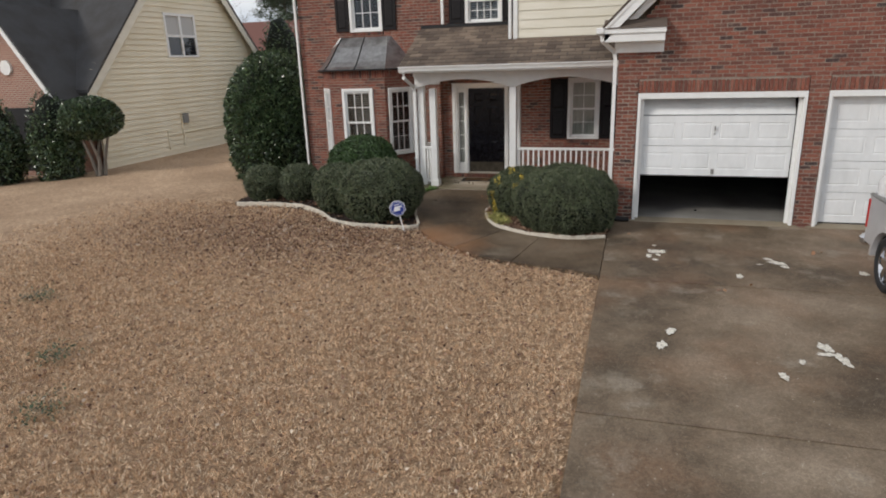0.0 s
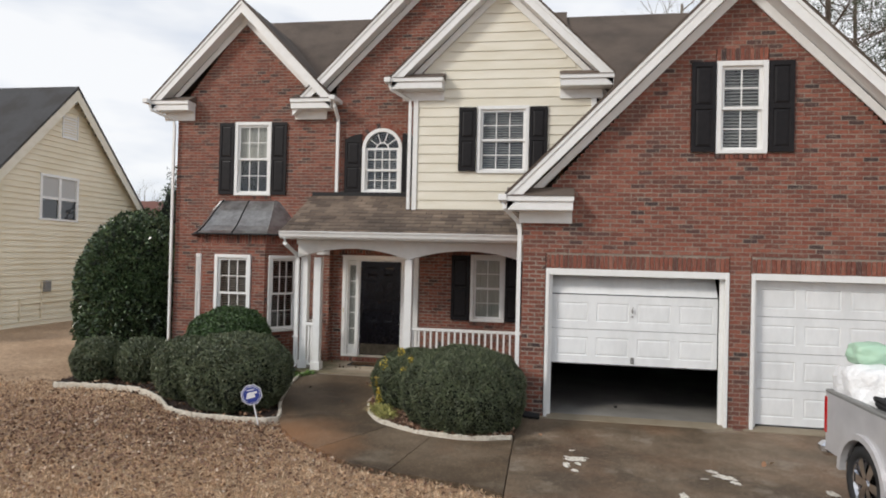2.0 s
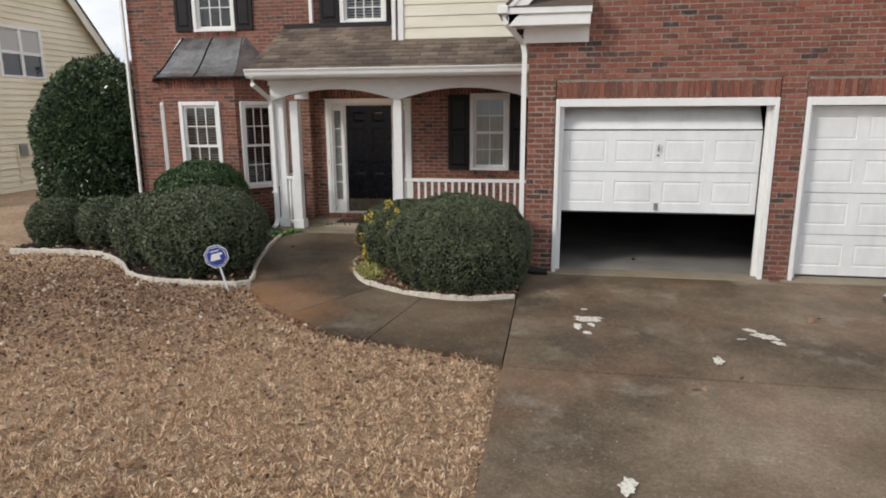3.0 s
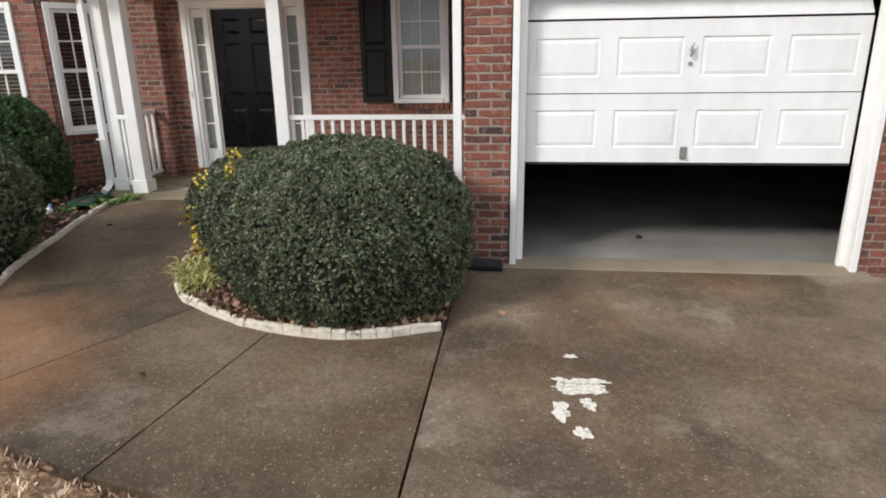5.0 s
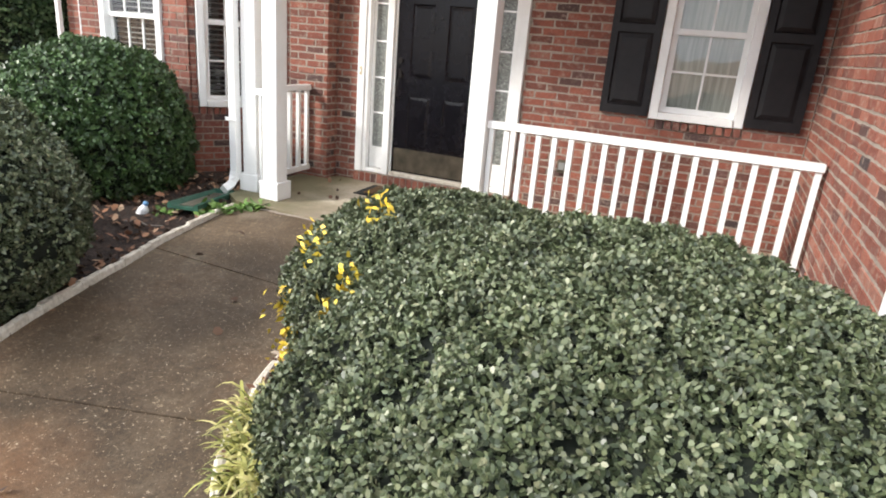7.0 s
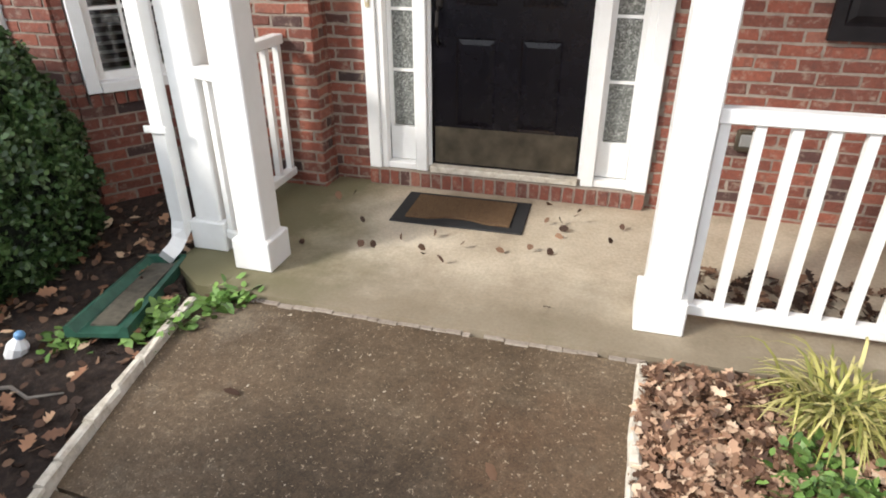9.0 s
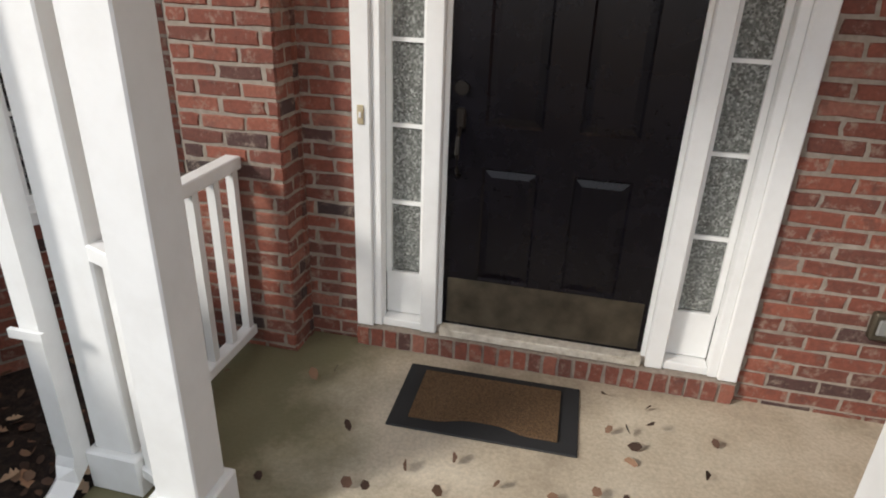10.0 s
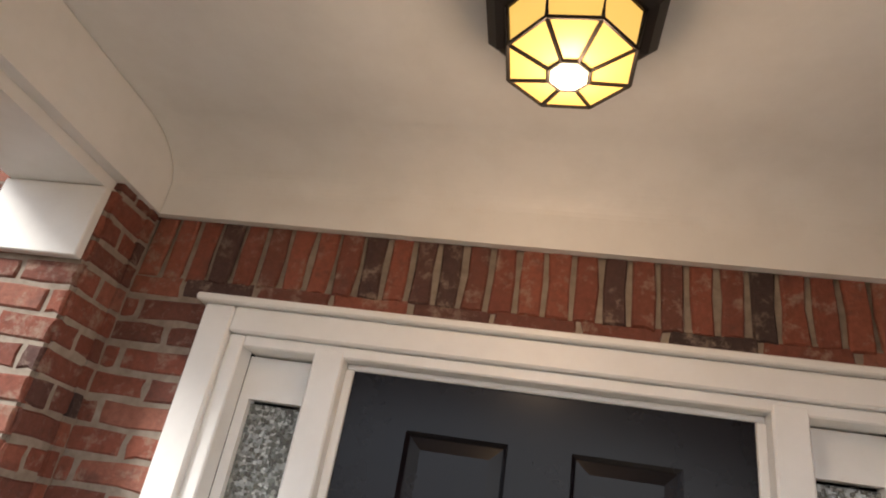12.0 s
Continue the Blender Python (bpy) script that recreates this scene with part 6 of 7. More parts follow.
# ---- paint spots ----
def spill(x, y, sx, sy, seed):
    r = random.Random(seed)
    bm = bmesh.new()
    n = 40
    vs = []
    ph = r.uniform(0, 6)
    for i in range(n):
        a = 2 * math.pi * i / n
        rr = 1 + 0.25 * math.sin(2 * a + ph) + 0.16 * math.sin(5 * a + 2 * ph) + 0.10 * math.sin(9 * a + 3 * ph) + r.uniform(-0.10, 0.10)
        vs.append(bm.verts.new((sx * rr * math.cos(a), sy * rr * math.sin(a), 0.004)))
    hub = bm.verts.new((0, 0, 0.004))
    for i in range(n):
        bm.faces.new([hub, vs[i], vs[(i + 1) % n]])
    ob = part("paint_spill", bm, SPILL)
    ob.location = (x, y, GROUND + 0.0006 * seed)
    tagged(ob, "dried cream paint splash on the driveway", "paint spill", group="paint spills")


for k, s in enumerate(((1.10, -1.99, 0.07, 0.04), (1.20, -1.97, 0.075, 0.06), (1.15, -2.04, 0.08, 0.03), (1.25, -2.02, 0.05, 0.05), (1.15, -1.64, 0.03, 0.03), (1.20, -2.16, 0.04, 0.05), (1.06, -2.24, 0.05, 0.075), (1.15, -2.42, 0.035, 0.06), (1.22, -1.93, 0.09, 0.035), (1.08, -1.93, 0.04, 0.03),
                       (2.76, -2.10, 0.06, 0.05), (2.85, -2.27, 0.10, 0.09), (2.92, -2.44, 0.05, 0.06), (3.88, -2.55, 0.045, 0.11), (1.15, -5.48, 0.045, 0.11), (1.26, -5.09, 0.055, 0.08),
                       (2.78, -5.18, 0.055, 0.12), (2.88, -5.45, 0.05, 0.14), (2.76, -5.35, 0.08, 0.05), (2.25, -5.94, 0.045, 0.065), (2.48, -5.59, 0.035, 0.045), (2.25, -3.0, 0.035, 0.11), (2.60, -2.4, 0.05, 0.015))):
    spill(*s, seed=k)

# ---- splash block, ornament, sign ----
sp = thing("splash_block", "green plastic downspout splash tray on the bed", "splash block", at=(-4.30, 2.13, GROUND + 0.066))
sp.rotation_euler = (radians(3.2), 0, radians(-166))
bm = bmesh.new()
W0, W1, LN = 0.085, 0.115, 0.68
v = []
for y, w in ((0.0, W0), (LN, W1)):
    v.append([bm.verts.new((x, y, z)) for x, z in ((-w - 0.02, 0.0), (-w - 0.02, 0.050), (-w, 0.055), (-w + 0.03, 0.02), (w - 0.03, 0.02), (w, 0.055), (w + 0.02, 0.050), (w + 0.02, 0.0))])
for k in range(8):
    bm.faces.new([v[0][k], v[0][(k + 1) % 8], v[1][(k + 1) % 8], v[1][k]])
bm.faces.new(list(reversed(v[0])))
bm.faces.new(v[1])
bmesh.ops.recalc_face_normals(bm, faces=bm.faces[:])
part("tray", bm, GREENPL, sp)
part("end_wall", B(-W0 - 0.018, W0 + 0.018, -0.02, 0.0, 0.0, 0.060, bevel=0.006), GREENPL, sp)
m = Mat("wet_dirt", (0.09, 0.08, 0.062), 0.35)
m.base(m.ramp(m.noise(30.0, 5.0), [(0.3, (0.05, 0.045, 0.036)), (0.7, (0.15, 0.135, 0.105))]))
part("silt", B(-0.058, 0.058, 0.03, LN - 0.06, 0.0205, 0.028), m.m, sp, "grey silt lying in the tray")
orn = thing("bottle_cap_toy", "small white and blue plastic scrap on the mulch", "litter", at=(-4.47, 1.36, GROUND + 0.028))
bm = bmesh.new()
tube(bm, [(0, 0, 0.0), (0.02, 0.01, 0.05), (0.03, 0.015, 0.085)], [0.045, 0.042, 0.015], 10)
part("white_cup", bm, WHITEPL, orn)
bm = bmesh.new()
bmesh.ops.create_icosphere(bm, subdivisions=2, radius=0.022)
bmesh.ops.translate(bm, verts=bm.verts, vec=(0.035, 0.02, 0.095))
m = Mat("pale_blue", (0.15, 0.32, 0.55), 0.35)
part("blue_knob", bm, m.m, orn, smooth=True)
tw = thing("fallen_twig", "pale fallen twig on the mulch", "twig", at=(-4.25, 1.16, GROUND + 0.03))
bm = bmesh.new()
tube(bm, [(-0.16, -0.02, 0.004), (-0.05, 0.02, 0.012), (0.06, -0.01, 0.008), (0.17, 0.05, 0.01)], [0.008, 0.009, 0.008, 0.004], 6)
part("stem", bm, TWIG, tw)

sg = thing("yard_sign", "blue octagonal security sign with white bars on a stake", "sign", at=(-3.30, -1.42, GROUND + 0.03))
sg.rotation_euler = (0, radians(-13), radians(18))


def octagon(r, y0, y1, z):
    return P([(r * math.cos(math.pi / 8 + math.pi / 4 * k), z + r * math.sin(math.pi / 8 + math.pi / 4 * k)) for k in range(8)], "y", y0, y1)


part("stake", B(-0.011, 0.011, 0.006, 0.016, -0.1, 0.40), WHITEPL, sg, "white metal stake")
part("rim", octagon(0.155, -0.004, 0.005, 0.39), WHITEPL, sg)
part("face", octagon(0.143, -0.007, -0.0045, 0.39), BLUE, sg, "blue enamel face")
part("inner_line", octagon(0.128, -0.0085, -0.0075, 0.39), WHITEPL, sg)
part("inner_face", octagon(0.121, -0.010, -0.009, 0.39), BLUE, sg)
part("emblem_bar", P([(-0.085, 0.345), (-0.05, 0.43), (0.085, 0.43), (0.085, 0.40), (0.045, 0.40), (0.045, 0.345)], "y", -0.012, -0.0105), WHITEPL, sg, "white block emblem")
part("caption_bar", B(-0.05, 0.05, -0.012, -0.0105, 0.455, 0.470), WHITEPL, sg)

# ---- pickup truck ----
m = Mat("silver_paint", (0.62, 0.61, 0.62), 0.32, 0.25)
m.b.inputs["Coat Weight"].default_value = 0.5
n1 = m.noise(3.0, 4.0)
m.base(m.ramp(n1, [(0.3, (0.56, 0.55, 0.56)), (0.7, (0.66, 0.65, 0.66))]))
SILVER = m.m
m = Mat("tail_lens", (0.45, 0.02, 0.02), 0.15)
RED = m.m
m = Mat("dark_trim", (0.03, 0.03, 0.032), 0.6)
TRIM = m.m
m = Mat("white_bag", (0.90, 0.90, 0.90), 0.35)
n1 = m.noise(9.0, 5.0)
m.bump(n1, 1.0, 0.05)
BAG = m.m
m = Mat("green_bag", (0.42, 0.62, 0.46), 0.4)
GREENBAG = m.m
m = Mat("orange_jug", (0.75, 0.20, 0.03), 0.4)
ORANGE = m.m
m = Mat("tinted_glass", (0.02, 0.02, 0.025), 0.04)
m.b.inputs["Specular IOR Level"].default_value = 0.9
TINT = m.m
tk = thing("pickup_truck", "silver pickup truck parked with a loaded bed", "truck", at=(3.85, -2.38, GROUND))


def arch_profile(y0, y1, z0, z1, wy, wr, zt1=None):
    """A body side from y0 back to y1 with a wheel opening at wy."""
    n = 14
    pts = [(y0, z1), (y0, z0)]
    for i in range(n + 1):
        a = math.pi * i / n
        pts.append((wy + wr * math.cos(math.pi - a) * (1 if y0 < y1 else -1), max(z0, 0.36 + wr * math.sin(a))))
    pts += [(y1, z0), (y1, z1 if zt1 is None else zt1)]
    return pts


WYR, WYF = -0.86, -4.20
for x0, x1 in ((0.0, 0.07), (1.77, 1.84)):
    part("bed_side", P(arch_profile(-1.88, -0.04, 0.46, 1.085, WYR, 0.43), "x", x0, x1), SILVER, tk)
    part("bed_rail", B(x0 - 0.012, x1 + 0.012, -1.88, -0.04, 1.085, 1.125, bevel=0.012), TRIMGREY, tk, "grey plastic bed rail cap")
    part("cab_side", P(arch_profile(-5.35, -1.90, 0.42, 1.04, WYF, 0.43, 1.16), "x", x0, x1), SILVER, tk)
part("tailgate", B(0.07, 1.77, -0.09, -0.03, 0.50, 1.09, bevel=0.015), SILVER, tk)
part("bed_floor", B(0.07, 1.77, -1.87, -0.09, 0.60, 0.64), TRIM, tk)
part("bed_front", B(0.07, 1.77, -1.89, -1.83, 0.60, 1.09), SILVER, tk)
bm = bmesh.new()
vs_lo = [(0.02, -1.94), (1.82, -1.94), (1.82, -4.0), (0.02, -4.0)]
vs_hi = [(0.18, -2.12), (1.66, -2.12), (1.66, -3.35), (0.18, -3.35)]
lo = [bm.verts.new((x, y, 1.15)) for x, y in vs_lo]
hi = [bm.verts.new((x, y, 1.72)) for x, y in vs_hi]
bm.faces.new(hi)
for k in range(4):
    bm.faces.new([lo[k], lo[(k + 1) % 4], hi[(k + 1) % 4], hi[k]])
bmesh.ops.bevel(bm, geom=bm.edges[:], offset=0.06, segments=3, affect="EDGES")
bmesh.ops.recalc_face_normals(bm, faces=bm.faces[:])
cab = part("cab", bm, SILVER, tk, smooth=False)


def side_glass(ys, zs, off):
    """A pane on the cab's near side, which leans in as it rises."""
    bm = bmesh.new()
    vv = []
    for y, z in zip(ys, zs):
        x = 0.02 + (z - 1.15) / 0.57 * 0.16 - off
        vv.append(bm.verts.new((x, y, z)))
    bm.faces.new(vv)
    return bm


part("window", side_glass((-2.16, -2.86, -2.86, -2.28), (1.22, 1.22, 1.62, 1.62), 0.006), TINT, cab)
part("window", side_glass((-2.94, -3.75, -3.30, -2.94), (1.22, 1.22, 1.62, 1.62), 0.006), TINT, cab)
part("hood", B(0.06, 1.78, -5.30, -3.97, 0.92, 1.10, bevel=0.06), SILVER, tk)
part("underbody", B(0.15, 1.69, -4.95, -0.2, 0.32, 0.55), TRIM, tk)
part("rear_bumper", B(-0.02, 1.86, -0.02, 0.15, 0.37, 0.52, bevel=0.045), CHROME, tk, "chrome rear bumper")
part("tail_light", B(-0.008, 0.10, -0.075, -0.004, 0.64, 1.04, bevel=0.012), RED, tk, "tall red tail light")
part("tail_light", B(1.74, 1.848, -0.06, -0.004, 0.72, 1.10, bevel=0.012), RED, tk, "tall red tail light")
hd = part("door_handle", B(-0.028, -0.002, -2.30, -2.12, 0.90, 0.945, bevel=0.008), CHROME, tk, "chrome door handle")
part("door_seam", B(-0.002, 0.0, -2.06, -2.048, 0.50, 1.10), TRIM, tk)
part("door_seam", B(-0.002, 0.0, -2.90, -2.888, 0.50, 1.10), TRIM, tk)
for wy in (WYR, WYF):
    for s, xw in ((1, 0.02), (-1, 1.82)):
        bm = bmesh.new()
        n = 16
        ringp = [(wy - 0.47 * math.cos(math.pi * i / n), 0.36 + 0.47 * math.sin(math.pi * i / n)) for i in range(n + 1)]
        inn = [(wy - 0.41 * math.cos(math.pi * i / n), 0.36 + 0.41 * math.sin(math.pi * i / n)) for i in range(n + 1)]
        for i in range(n):
            xs4 = (xw - s * 0.055, xw + s * 0.01)
            v8 = [bm.verts.new((x, p[0], p[1])) for x in xs4 for p in (ringp[i], ringp[i + 1], inn[i + 1], inn[i])]
            for f in ((0, 1, 2, 3), (0, 4, 5, 1), (2, 6, 7, 3)):
                bm.faces.new([v8[k] for k in f])
        bmesh.ops.recalc_face_normals(bm, faces=bm.faces[:])
        part("wheel_flare", bm, SILVER, tk)
        wh = new("wheel")
        wh.parent = tk
        wh.location = (xw + s * 0.10, wy, 0.36)
        bm = bmesh.new()
        prof_t = [(-0.11, 0.25), (-0.12, 0.33), (-0.095, 0.36), (0.095, 0.36), (0.12, 0.33), (0.11, 0.25)]
        n = 28
        rr = [[bm.verts.new((x, r * math.cos(2 * math.pi * k / n), r * math.sin(2 * math.pi * k / n))) for x, r in prof_t] for k in range(n)]
        for k in range(n):
            for j in range(len(prof_t)):
                a, b = rr[k], rr[(k + 1) % n]
                bm.faces.new([a[j], a[(j + 1) % 6], b[(j + 1) % 6], b[j]])
        bmesh.ops.recalc_face_normals(bm, faces=bm.faces[:])
        part("tyre", bm, RUBBER, wh, smooth=True)
        bm = bmesh.new()
        tube(bm, [(-s * 0.085, 0, 0), (s * 0.02, 0, 0)], 0.075, 14)
        for k in range(6):
            a = 2 * math.pi * k / 6
            c, sn = math.cos(a), math.sin(a)
            v8 = []
            for x in (-s * 0.09, -s * 0.05):
                for rr2, w2 in ((0.05, 0.035), (0.245, 0.05)):
                    for t in (-1, 1):
                        v8.append(bm.verts.new((x, rr2 * c - t * w2 * sn, rr2 * sn + t * w2 * c)))
            for f in ((0, 1, 3, 2), (4, 6, 7, 5), (0, 2, 6, 4), (1, 5, 7, 3), (2, 3, 7, 6)):
                bm.faces.new([v8[q] for q in f])
        tube(bm, [(-s * 0.10, 0, 0), (-s * 0.085, 0, 0)], 0.05, 12)
        bmesh.ops.recalc_face_normals(bm, faces=bm.faces[:])
        part("rim", bm, CHROME, wh, "six-spoke alloy rim")
        bm = bmesh.new()
        n = 24
        for k in range(n):
            a0, a1 = 2 * math.pi * k / n, 2 * math.pi * (k + 1) / n
            v4 = [bm.verts.new((x, r * math.cos(a), r * math.sin(a))) for x, r, a in ((-s * 0.095, 0.25, a0), (-s * 0.095, 0.25, a1), (-s * 0.02, 0.225, a1), (-s * 0.02, 0.225, a0))]
            bm.faces.new(v4)
        bmesh.ops.recalc_face_normals(bm, faces=bm.faces[:])
        part("rim_lip", bm, CHROME, wh)


def sack(name, label, x, y, z, sx, sy, sz, mat, seed):
    bm = bmesh.new()
    bmesh.ops.create_icosphere(bm, subdivisions=4, radius=1.0)
    for v in bm.verts:
        p = v.co.normalized()
        e = 1 + 0.16 * noise.noise(p * 1.7 + Vector((seed, 0, 0))) + 0.10 * abs(noise.noise(p * 4.1 + Vector((0, seed, 0))))
        sq = max(abs(p.x), abs(p.y), abs(p.z)) ** -0.45
        v.co = Vector((p.x * sx, p.y * sy, max(-0.9, p.z) * sz)) * e * sq
    ob = part(name, bm, mat, smooth=True)
    ob.location = (x, y, z)
    return tagged(ob, label, "bag", group="truck load")


sack("white_sack", "crumpled bright white sack in the truck bed", 4.21, -2.72, 1.08, 0.33, 0.38, 0.33, BAG, 1)
sack("white_sack", "long crumpled white sack in the truck bed", 4.58, -3.53, 1.12, 0.45, 0.40, 0.36, BAG, 4)
sack("green_sack", "pale green plastic sack on the truck load", 4.19, -2.63, 1.50, 0.20, 0.18, 0.12, GREENBAG, 8)
hose = thing("hose_coil", "black coiled hose in the truck bed", "hose", at=(4.13, -3.40, GROUND + 1.04))
bm = bmesh.new()
for k in range(4):
    rr = 0.17 + 0.015 * k
    tube(bm, [(rr * math.cos(a / 16 * 2 * math.pi), rr * 1.3 * math.sin(a / 16 * 2 * math.pi), 0.05 * k + 0.03 * math.sin(a)) for a in range(17)], 0.025, 6)
part("coil", bm, RUBBER, hose, smooth=True)
part("spool_stand", B(-0.1, 0.1, -0.1, 0.1, -0.36, 0.05), RUBBER, hose)
jug = thing("orange_jug", "orange plastic fuel jug in the truck bed", "jug", at=(4.09, -3.88, GROUND + 0.64))
part("body", B(-0.12, 0.12, -0.10, 0.10, 0.0, 0.66, bevel=0.04), ORANGE, jug)
part("cap", B(-0.04, 0.04, -0.04, 0.04, 0.66, 0.72, bevel=0.01), WHITEPL, jug)

# ---- neighbour house ----
nb = thing("neighbour_house", "tan sided neighbour house with dark grey gabled roof", "house", at=(1.44, -2.0, -0.38))
nb.scale = (0.96, 0.96, 1.0)
NX, NA, NE = -20.0, 14.5, 3.1
siding("wall", gable_spans(8.7, 20.3, NE + 0.1, NA, 8.85), -0.15, 8.85, facing_right(NX), TAN, nb, 0.21, [rect_hole(13.05, 14.95, 3.85, 5.50)], 0.045)
part("wall_core", P([(8.7, -0.2), (20.3, -0.2), (20.3, NE), (NA, 8.7), (8.7, NE)], "x", NX - 12, NX - 0.7), TAN, nb)
for ya, yb in ((8.15, NA), (20.85, NA)):
    part("roof", P([(ya, 2.62), (yb, 8.98), (yb, 9.10), (ya, 2.74)], "x", NX - 12.5, NX + 0.32), SHINGLE_GREY, nb)
    part("rake_trim", P([(ya, 2.62), (yb, 8.979), (yb, 8.52), (ya, 2.20)], "x", NX + 0.27, NX + 0.30), CREAM, nb)
nw = part("window", B(NX - 0.02, NX + 0.05, 12.98, 15.02, 3.78, 3.86, bevel=0.005), WHITE, nb, "white twin sash window")
bm = bmesh.new()
for a, b in ((13.0, 13.12), (13.95, 14.07), (14.9, 15.02)):
    box(bm, NX - 0.02, NX + 0.045, a, b, 3.86, 5.42)
box(bm, NX - 0.02, NX + 0.045, 13.0, 15.02, 5.42, 5.52)
box(bm, NX - 0.02, NX + 0.035, 13.12, 14.9, 4.58, 4.68)
part("frame", bm, WHITE, nw)
for a, b, z0, z1 in ((13.12, 13.95, 3.86, 4.58), (14.07, 14.9, 3.86, 4.58), (13.12, 13.95, 4.68, 5.42), (14.07, 14.9, 4.68, 5.42)):
    part("pane", B(NX - 0.03, NX - 0.01, a, b, z0, z1), TINT if z0 < 4 else BLIND, nw)
vn = part("gable_vent", B(NX, NX + 0.05, 14.02, 14.88, 7.0, 7.05), WHITE, nb, "white louvred gable vent")
for k in range(9):
    part("louvre", P([(0.045, 7.07 + 0.1 * k), (0.0, 7.15 + 0.1 * k), (0.0, 7.13 + 0.1 * k), (0.045, 7.05 + 0.1 * k)], "y", 14.07, 14.83), WHITE, vn).location = (NX, 0, 0)
part("vent_side", B(NX, NX + 0.055, 14.02, 14.07, 7.05, 7.98), WHITE, vn)
part("vent_side", B(NX, NX + 0.055, 14.83, 14.88, 7.05, 7.98), WHITE, vn)
for pts, rad in (([(13.2, 0.15), (13.2, 1.5)], 0.035), ([(12.2, 0.1), (12.2, 0.9), (12.5, 0.9)], 0.03), ([(12.3, 0.7), (16.5, 0.75)], 0.02)):
    bm = bmesh.new()
    tube(bm, [(NX + 0.06, y, z) for y, z in pts], rad, 6)
    part("utility_pipe", bm, TAN, nb, "painted pipe on the side wall")
part("meter_box", B(NX, NX + 0.14, 13.25, 13.6, 1.1, 1.5, bevel=0.02), TRIMGREY, nb, "grey meter box")
m = Mat("pink_brick", (0.30, 0.14, 0.10), 0.85)
bt = m.node("ShaderNodeTexBrick", Scale=1.0, Mortar_Size=0.012)
bt.inputs["Color1"].default_value, bt.inputs["Color2"].default_value, bt.inputs["Mortar"].default_value = (0.27, 0.12, 0.085, 1), (0.36, 0.17, 0.12, 1), (0.42, 0.34, 0.28, 1)
bt.inputs["Brick Width"].default_value, bt.inputs["Row Height"].default_value = 0.21, 0.07
sx_n = m.node("ShaderNodeSeparateXYZ")
cx_n = m.node("ShaderNodeCombineXYZ")
m.link(m.coords(), sx_n.inputs["Vector"])
m.link(sx_n.outputs["X"], cx_n.inputs["X"])
m.link(sx_n.outputs["Z"], cx_n.inputs["Y"])
m.link(cx_n.outputs["Vector"], bt.inputs["Vector"])
m.base(bt.outputs["Color"])
PINK = m.m
# the brick entry gable and the taller brick wing on the neighbour's street side
part("entry_wall", P([(-24.2, -0.2), (-20.5, -0.2), (-20.5, 2.7), (-22.35, 5.3), (-24.2, 2.7)], "y", 7.4, 9.2), PINK, nb, "pinkish brick entry gable")
for xa in (-24.7, -20.05):
    part("entry_roof", P([(xa, 2.35), (-22.35, 5.5), (-22.35, 5.62), (xa, 2.47)], "y", 7.1, 12.0), SHINGLE_GREY, nb)
    part("entry_rake", P([(xa, 2.35), (-22.35, 5.499), (-22.35, 5.25), (xa, 2.10)], "y", 7.06, 7.10), WHITE, nb)
    part("entry_return", B(*sorted((xa, xa + (0.75 if xa < -23 else -0.75))), 7.05, 7.4, 2.12, 2.38), WHITE, nb)
part("round_vent", octagon(0.26, 7.33, 7.41, 3.55), WHITE, nb).location = (-22.35, 0, 0)
# Thin near-black sheet on the wall stands in for the shaded opening.
part("entry_shade_sheet", B(-22.9, -21.6, 7.38, 7.41, 0.0, 2.2), SHADE_BLACK, nb)
part("wing_wall", P([(-32, -0.2), (-24.2, -0.2), (-24.2, 5.7), (-28.1, 9.4), (-32, 5.7)], "y", 8.2, 12.0), PINK, nb, "pinkish brick wing")
for xa in (-32.6, -23.6):
    part("wing_roof", P([(xa, 5.45), (-28.1, 9.6), (-28.1, 9.72), (xa, 5.57)], "y", 7.8, 16.0), SHINGLE_GREY, nb)
    part("wing_rake", P([(xa, 5.45), (-28.1, 9.599), (-28.1, 9.3), (xa, 5.15)], "y", 7.76, 7.80), WHITE, nb)
part("link_roof", P([(8.0, 5.45), (14.3, 8.88), (14.3, 9.0), (8.0, 5.57)], "x", -27.0, -24.5), SHINGLE_GREY, nb)
part("link_cheek", P([(8.5, 2.9), (8.5, 5.6), (14.0, 8.7)], "x", -24.62, -24.52), SHINGLE_GREY, nb)
part("link_fascia", B(-26.0, -24.5, 7.9, 8.0, 5.35, 5.72), WHITE, nb)
part("link_wall", B(-26.0, -24.52, 8.4, 8.6, -0.2, 5.5), PINK, nb)


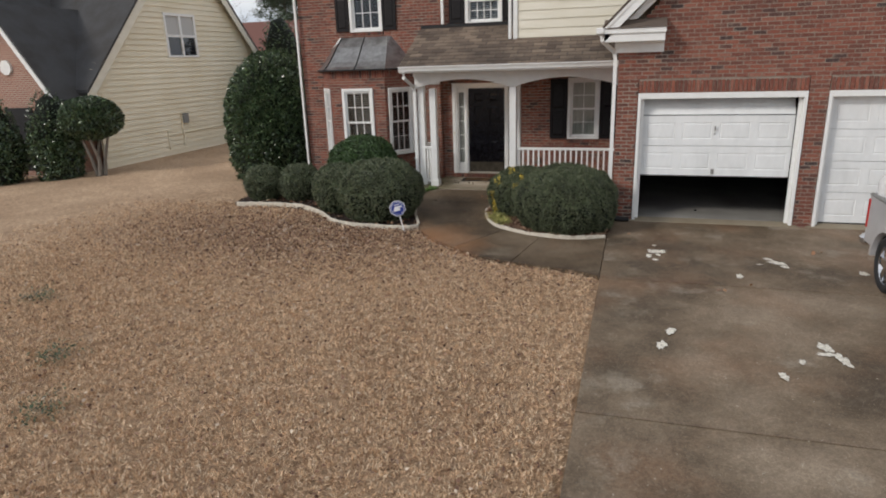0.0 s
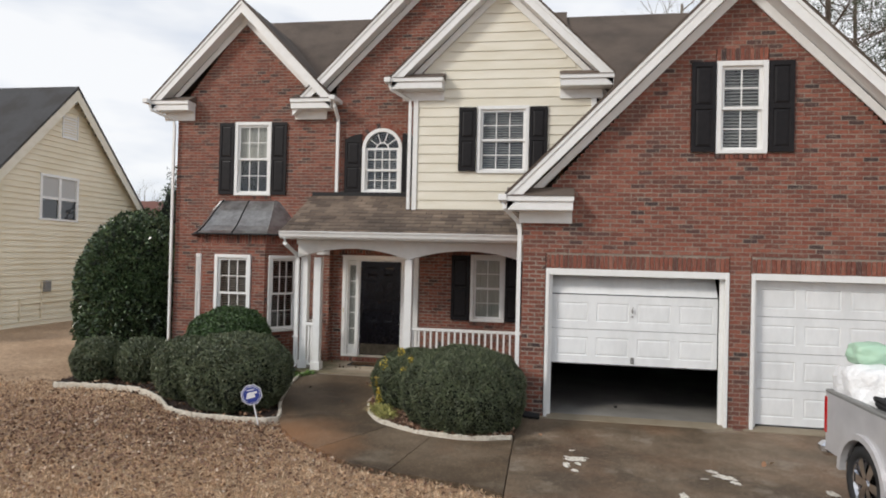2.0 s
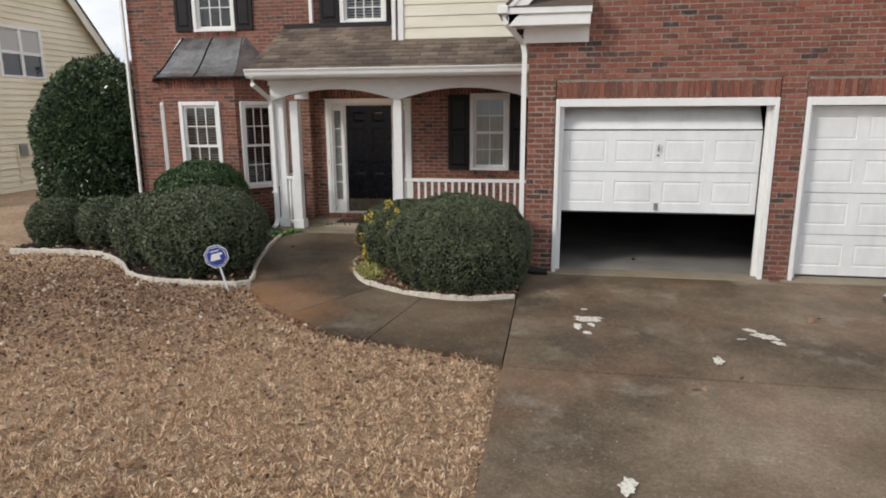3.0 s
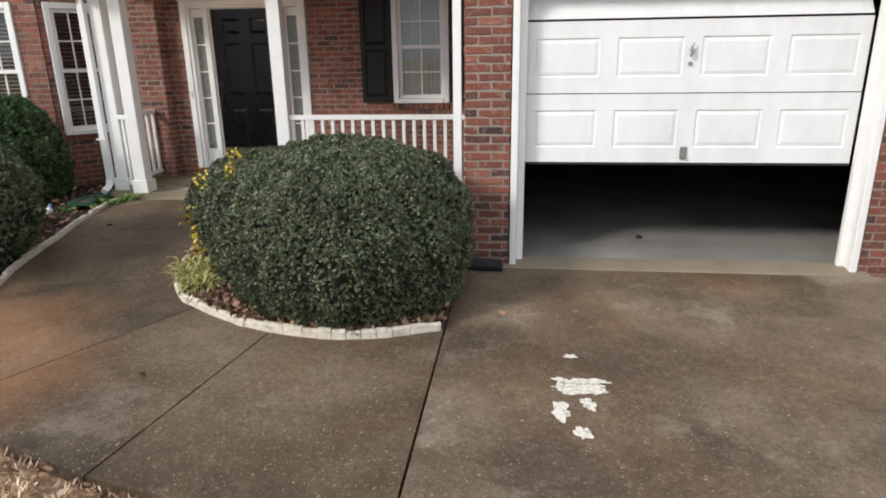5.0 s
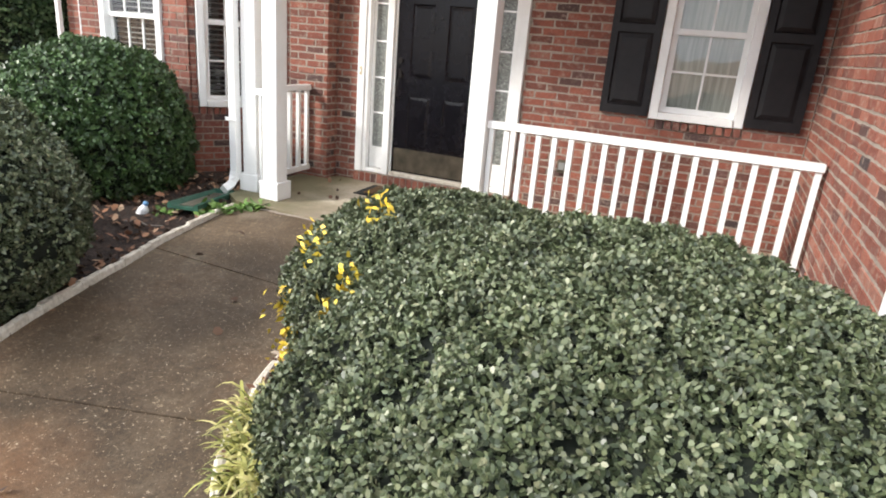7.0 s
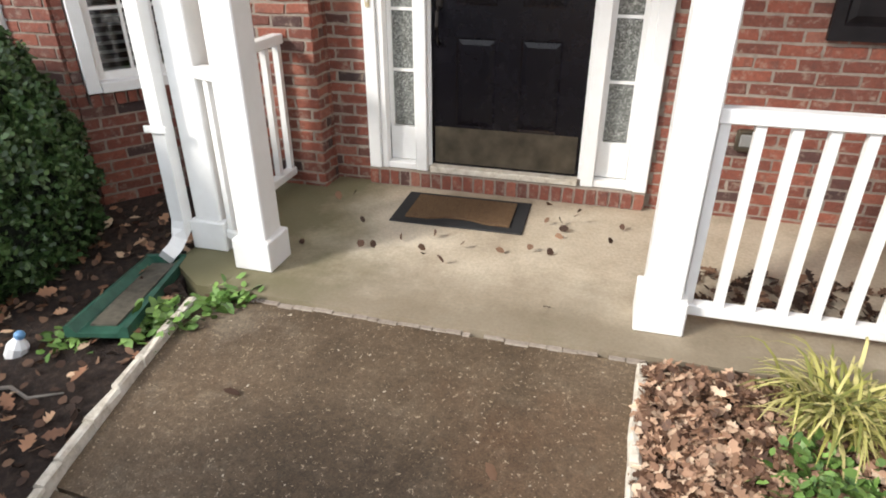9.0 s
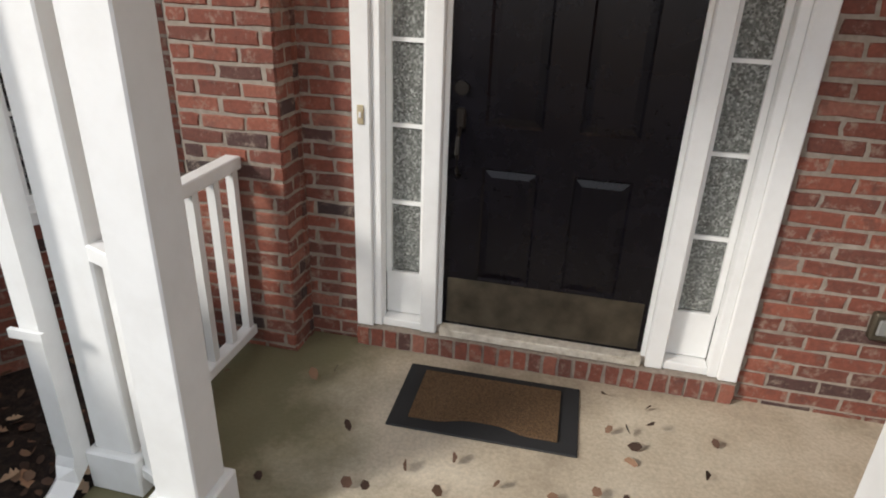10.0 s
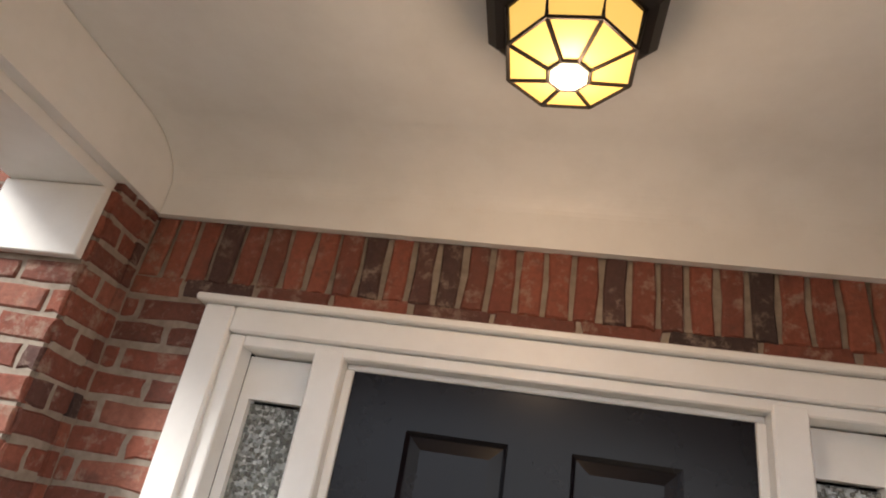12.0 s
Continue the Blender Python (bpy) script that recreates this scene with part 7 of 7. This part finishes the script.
# ---- trees ----
def tree(name, label, x, y, h, spread_r, seed, crown, z0=GROUND, trunk_r=0.22, levels=4, first=0.35, lean=0.0):
    """A tapered trunk, limbs that fork, then a crown of small clumps or bare twigs."""
    r = random.Random(seed)
    ob = thing(name, label, "tree", group="trees", at=(x, y, z0))
    bm = bmesh.new()
    tips = []

    def grow(p, d, ln, rad, lv):
        pts, rads = [p], [rad]
        q, dd = p.copy(), d.copy()
        n = 4
        for i in range(n):
            dd = (dd + Vector((r.uniform(-1, 1), r.uniform(-1, 1), r.uniform(-0.2, 0.6))) * 0.13).normalized()
            q = q + dd * ln / n
            pts.append(q.copy())
            rads.append(rad * (1 - 0.55 * (i + 1) / n))
        tube(bm, pts, rads, 7 if lv == 0 else (5 if lv < 2 else 3))
        if lv >= levels:
            tips.append((pts[-1], dd))
            tips.append((pts[-3], dd))
            return
        for i in range(r.randint(3, 4) if lv else 0):
            k = r.randint(2, n)
            side = Vector((r.uniform(-1, 1), r.uniform(-1, 1), r.uniform(-0.1, 0.8))).normalized()
            grow(pts[k], (dd * 0.55 + side * 0.75).normalized(), ln * r.uniform(0.5, 0.72), rads[k] * 0.6, lv + 1)

    trunk = [Vector((0, 0, -0.1))]
    rad = [trunk_r]
    n = 9
    for i in range(1, n + 1):
        trunk.append(Vector((lean * i / n + r.uniform(-0.06, 0.06), r.uniform(-0.06, 0.06), h * i / n)))
        rad.append(trunk_r * (1 - 0.85 * i / n) + 0.015)
    tube(bm, trunk, rad, 9)
    nl = 20 if crown is not None else 16
    for i in range(nl):
        f = first + (1 - first) * (i + 0.5) / nl
        k = min(n - 1, int(f * n))
        p = trunk[k].lerp(trunk[k + 1], f * n - k)
        a = r.uniform(0, 2 * math.pi)
        up = 0.25 if crown is not None else 0.9
        ln = spread_r * (1.1 - 0.65 * f) * r.uniform(0.75, 1.15)
        grow(p, Vector((math.cos(a), math.sin(a), up)).normalized(), ln, rad[k] * 0.42, levels - 2)
    part("trunk", bm, BARK if crown is not None else TWIG, ob)
    if crown is not None:
        mat, size, per = crown
        t = np.array([tuple(p) for p, d in tips])
        dirs = np.array([tuple(d) for p, d in tips])
        c = np.repeat(t, per, 0) + RNG.normal(size=(len(t) * per, 3)) * size * np.array((0.85, 0.85, 0.55))
        leaf_mesh("crown", c, unit(np.repeat(dirs, per, 0) + RNG.normal(size=c.shape) * 0.7), size, size * 0.16, mat, ob, 0.3, jitter=0.8)["kind"] = "stuff"
    return ob


tree("pine_tree", "tall pine with gappy green needle clumps", 13.6, 22.0, 20.8, 5.2, 3, (LEAF_PINE, 0.27, 15), trunk_r=0.26, first=0.42)
tree("pine_tree", "tall pine behind the house", 17.9, 29.0, 20.8, 4.6, 5, (LEAF_PINE, 0.27, 12), trunk_r=0.24, first=0.45)
tree("pine_tree", "tall pine behind the house", 20.6, 24.0, 22.2, 5.2, 8, (LEAF_PINE, 0.27, 12), trunk_r=0.26, first=0.42)
tree("bare_tree", "leafless grey tree behind the roof", 8.8, 31.0, 18.6, 6.5, 11, None, trunk_r=0.42, levels=4, first=0.3)
tree("bare_tree", "leafless grey tree behind the roof", 13.1, 34.0, 18.2, 5.5, 12, None, trunk_r=0.36, levels=4, first=0.3)
tree("bare_tree", "leafless grey tree behind the garage", 24.6, 30.0, 16.8, 6.0, 14, None, trunk_r=0.24, levels=4, first=0.3)
for k, (x, y, h) in enumerate(((-40, 62, 9.5), (-36, 60, 8.0), (-44, 66, 11.0), (-33, 64, 9.0), (-48, 60, 9.0))):
    tree("bare_tree", "far leafless brown tree on the skyline", x, y, h, 4.5, 20 + k, None, trunk_r=0.2, levels=4, first=0.15)
tree("pine_tree", "far pine on the skyline", -39.5, 58.0, 11.5, 3.0, 31, (LEAF_PINE, 0.5, 18), trunk_r=0.2)
m = Mat("reddish_siding", (0.16, 0.07, 0.055), 0.9)
fh = thing("far_house", "reddish roofed far house between the trees", "house")
part("wall", B(-41, -27, 46, 54, -0.2, 4.6), m.m, fh)
part("roof", P([(45.4, 4.4), (50, 7.4), (54.6, 4.4)], "x", -41.5, -26.5), m.m, fh)
tp = thing("topiary_tree", "rounded small tree with bare twisted stems", "tree", at=(-16.5, 4.8, -0.46))
for k in range(4):
    a = 2 * math.pi * k / 4 + 0.4
    bm = bmesh.new()
    tube(bm, [(0.12 * math.cos(a), 0.12 * math.sin(a), 0), (0.2 * math.cos(a + 0.5), 0.2 * math.sin(a + 0.5), 0.6), (0.45 * math.cos(a), 0.45 * math.sin(a), 1.4)], [0.06, 0.05, 0.035], 6)
    part("stem", bm, TWIG, tp)
d = unit(RNG.normal(size=(9000, 3)))
p = d * np.array((0.98, 0.95, 0.72)) * (1 + lumps(d, 41, 0.08))[:, None] + np.array((0, 0, 1.95))
leaf_mesh("crown", p - d * np.abs(RNG.normal(size=(9000, 1))) * 0.08, d, 0.09, 0.05, LEAF_DARK, tp, 0.5)["kind"] = "stuff"
# Added near-black core: the crown's inner shade as colour, no see-through.
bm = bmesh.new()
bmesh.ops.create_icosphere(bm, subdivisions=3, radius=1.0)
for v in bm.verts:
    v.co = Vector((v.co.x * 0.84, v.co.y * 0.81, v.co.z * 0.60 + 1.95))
part("shade_core", bm, CORE, tp, smooth=True)
bush("arborvitae", "bushy dark conical evergreen by the neighbour house", -17.9, 4.5, 0.8, 0.8, 2.9, 7000, 0.10, 43, LEAF_DARK, 0.1, e=1.6, low=0.3, z0=-0.52, group="tall evergreens")
bush("arborvitae", "bushy dark conical evergreen by the neighbour house", -19.6, 3.7, 0.85, 0.85, 3.1, 7000, 0.10, 47, LEAF_DARK, 0.1, e=1.6, low=0.3, z0=-0.52, group="tall evergreens")
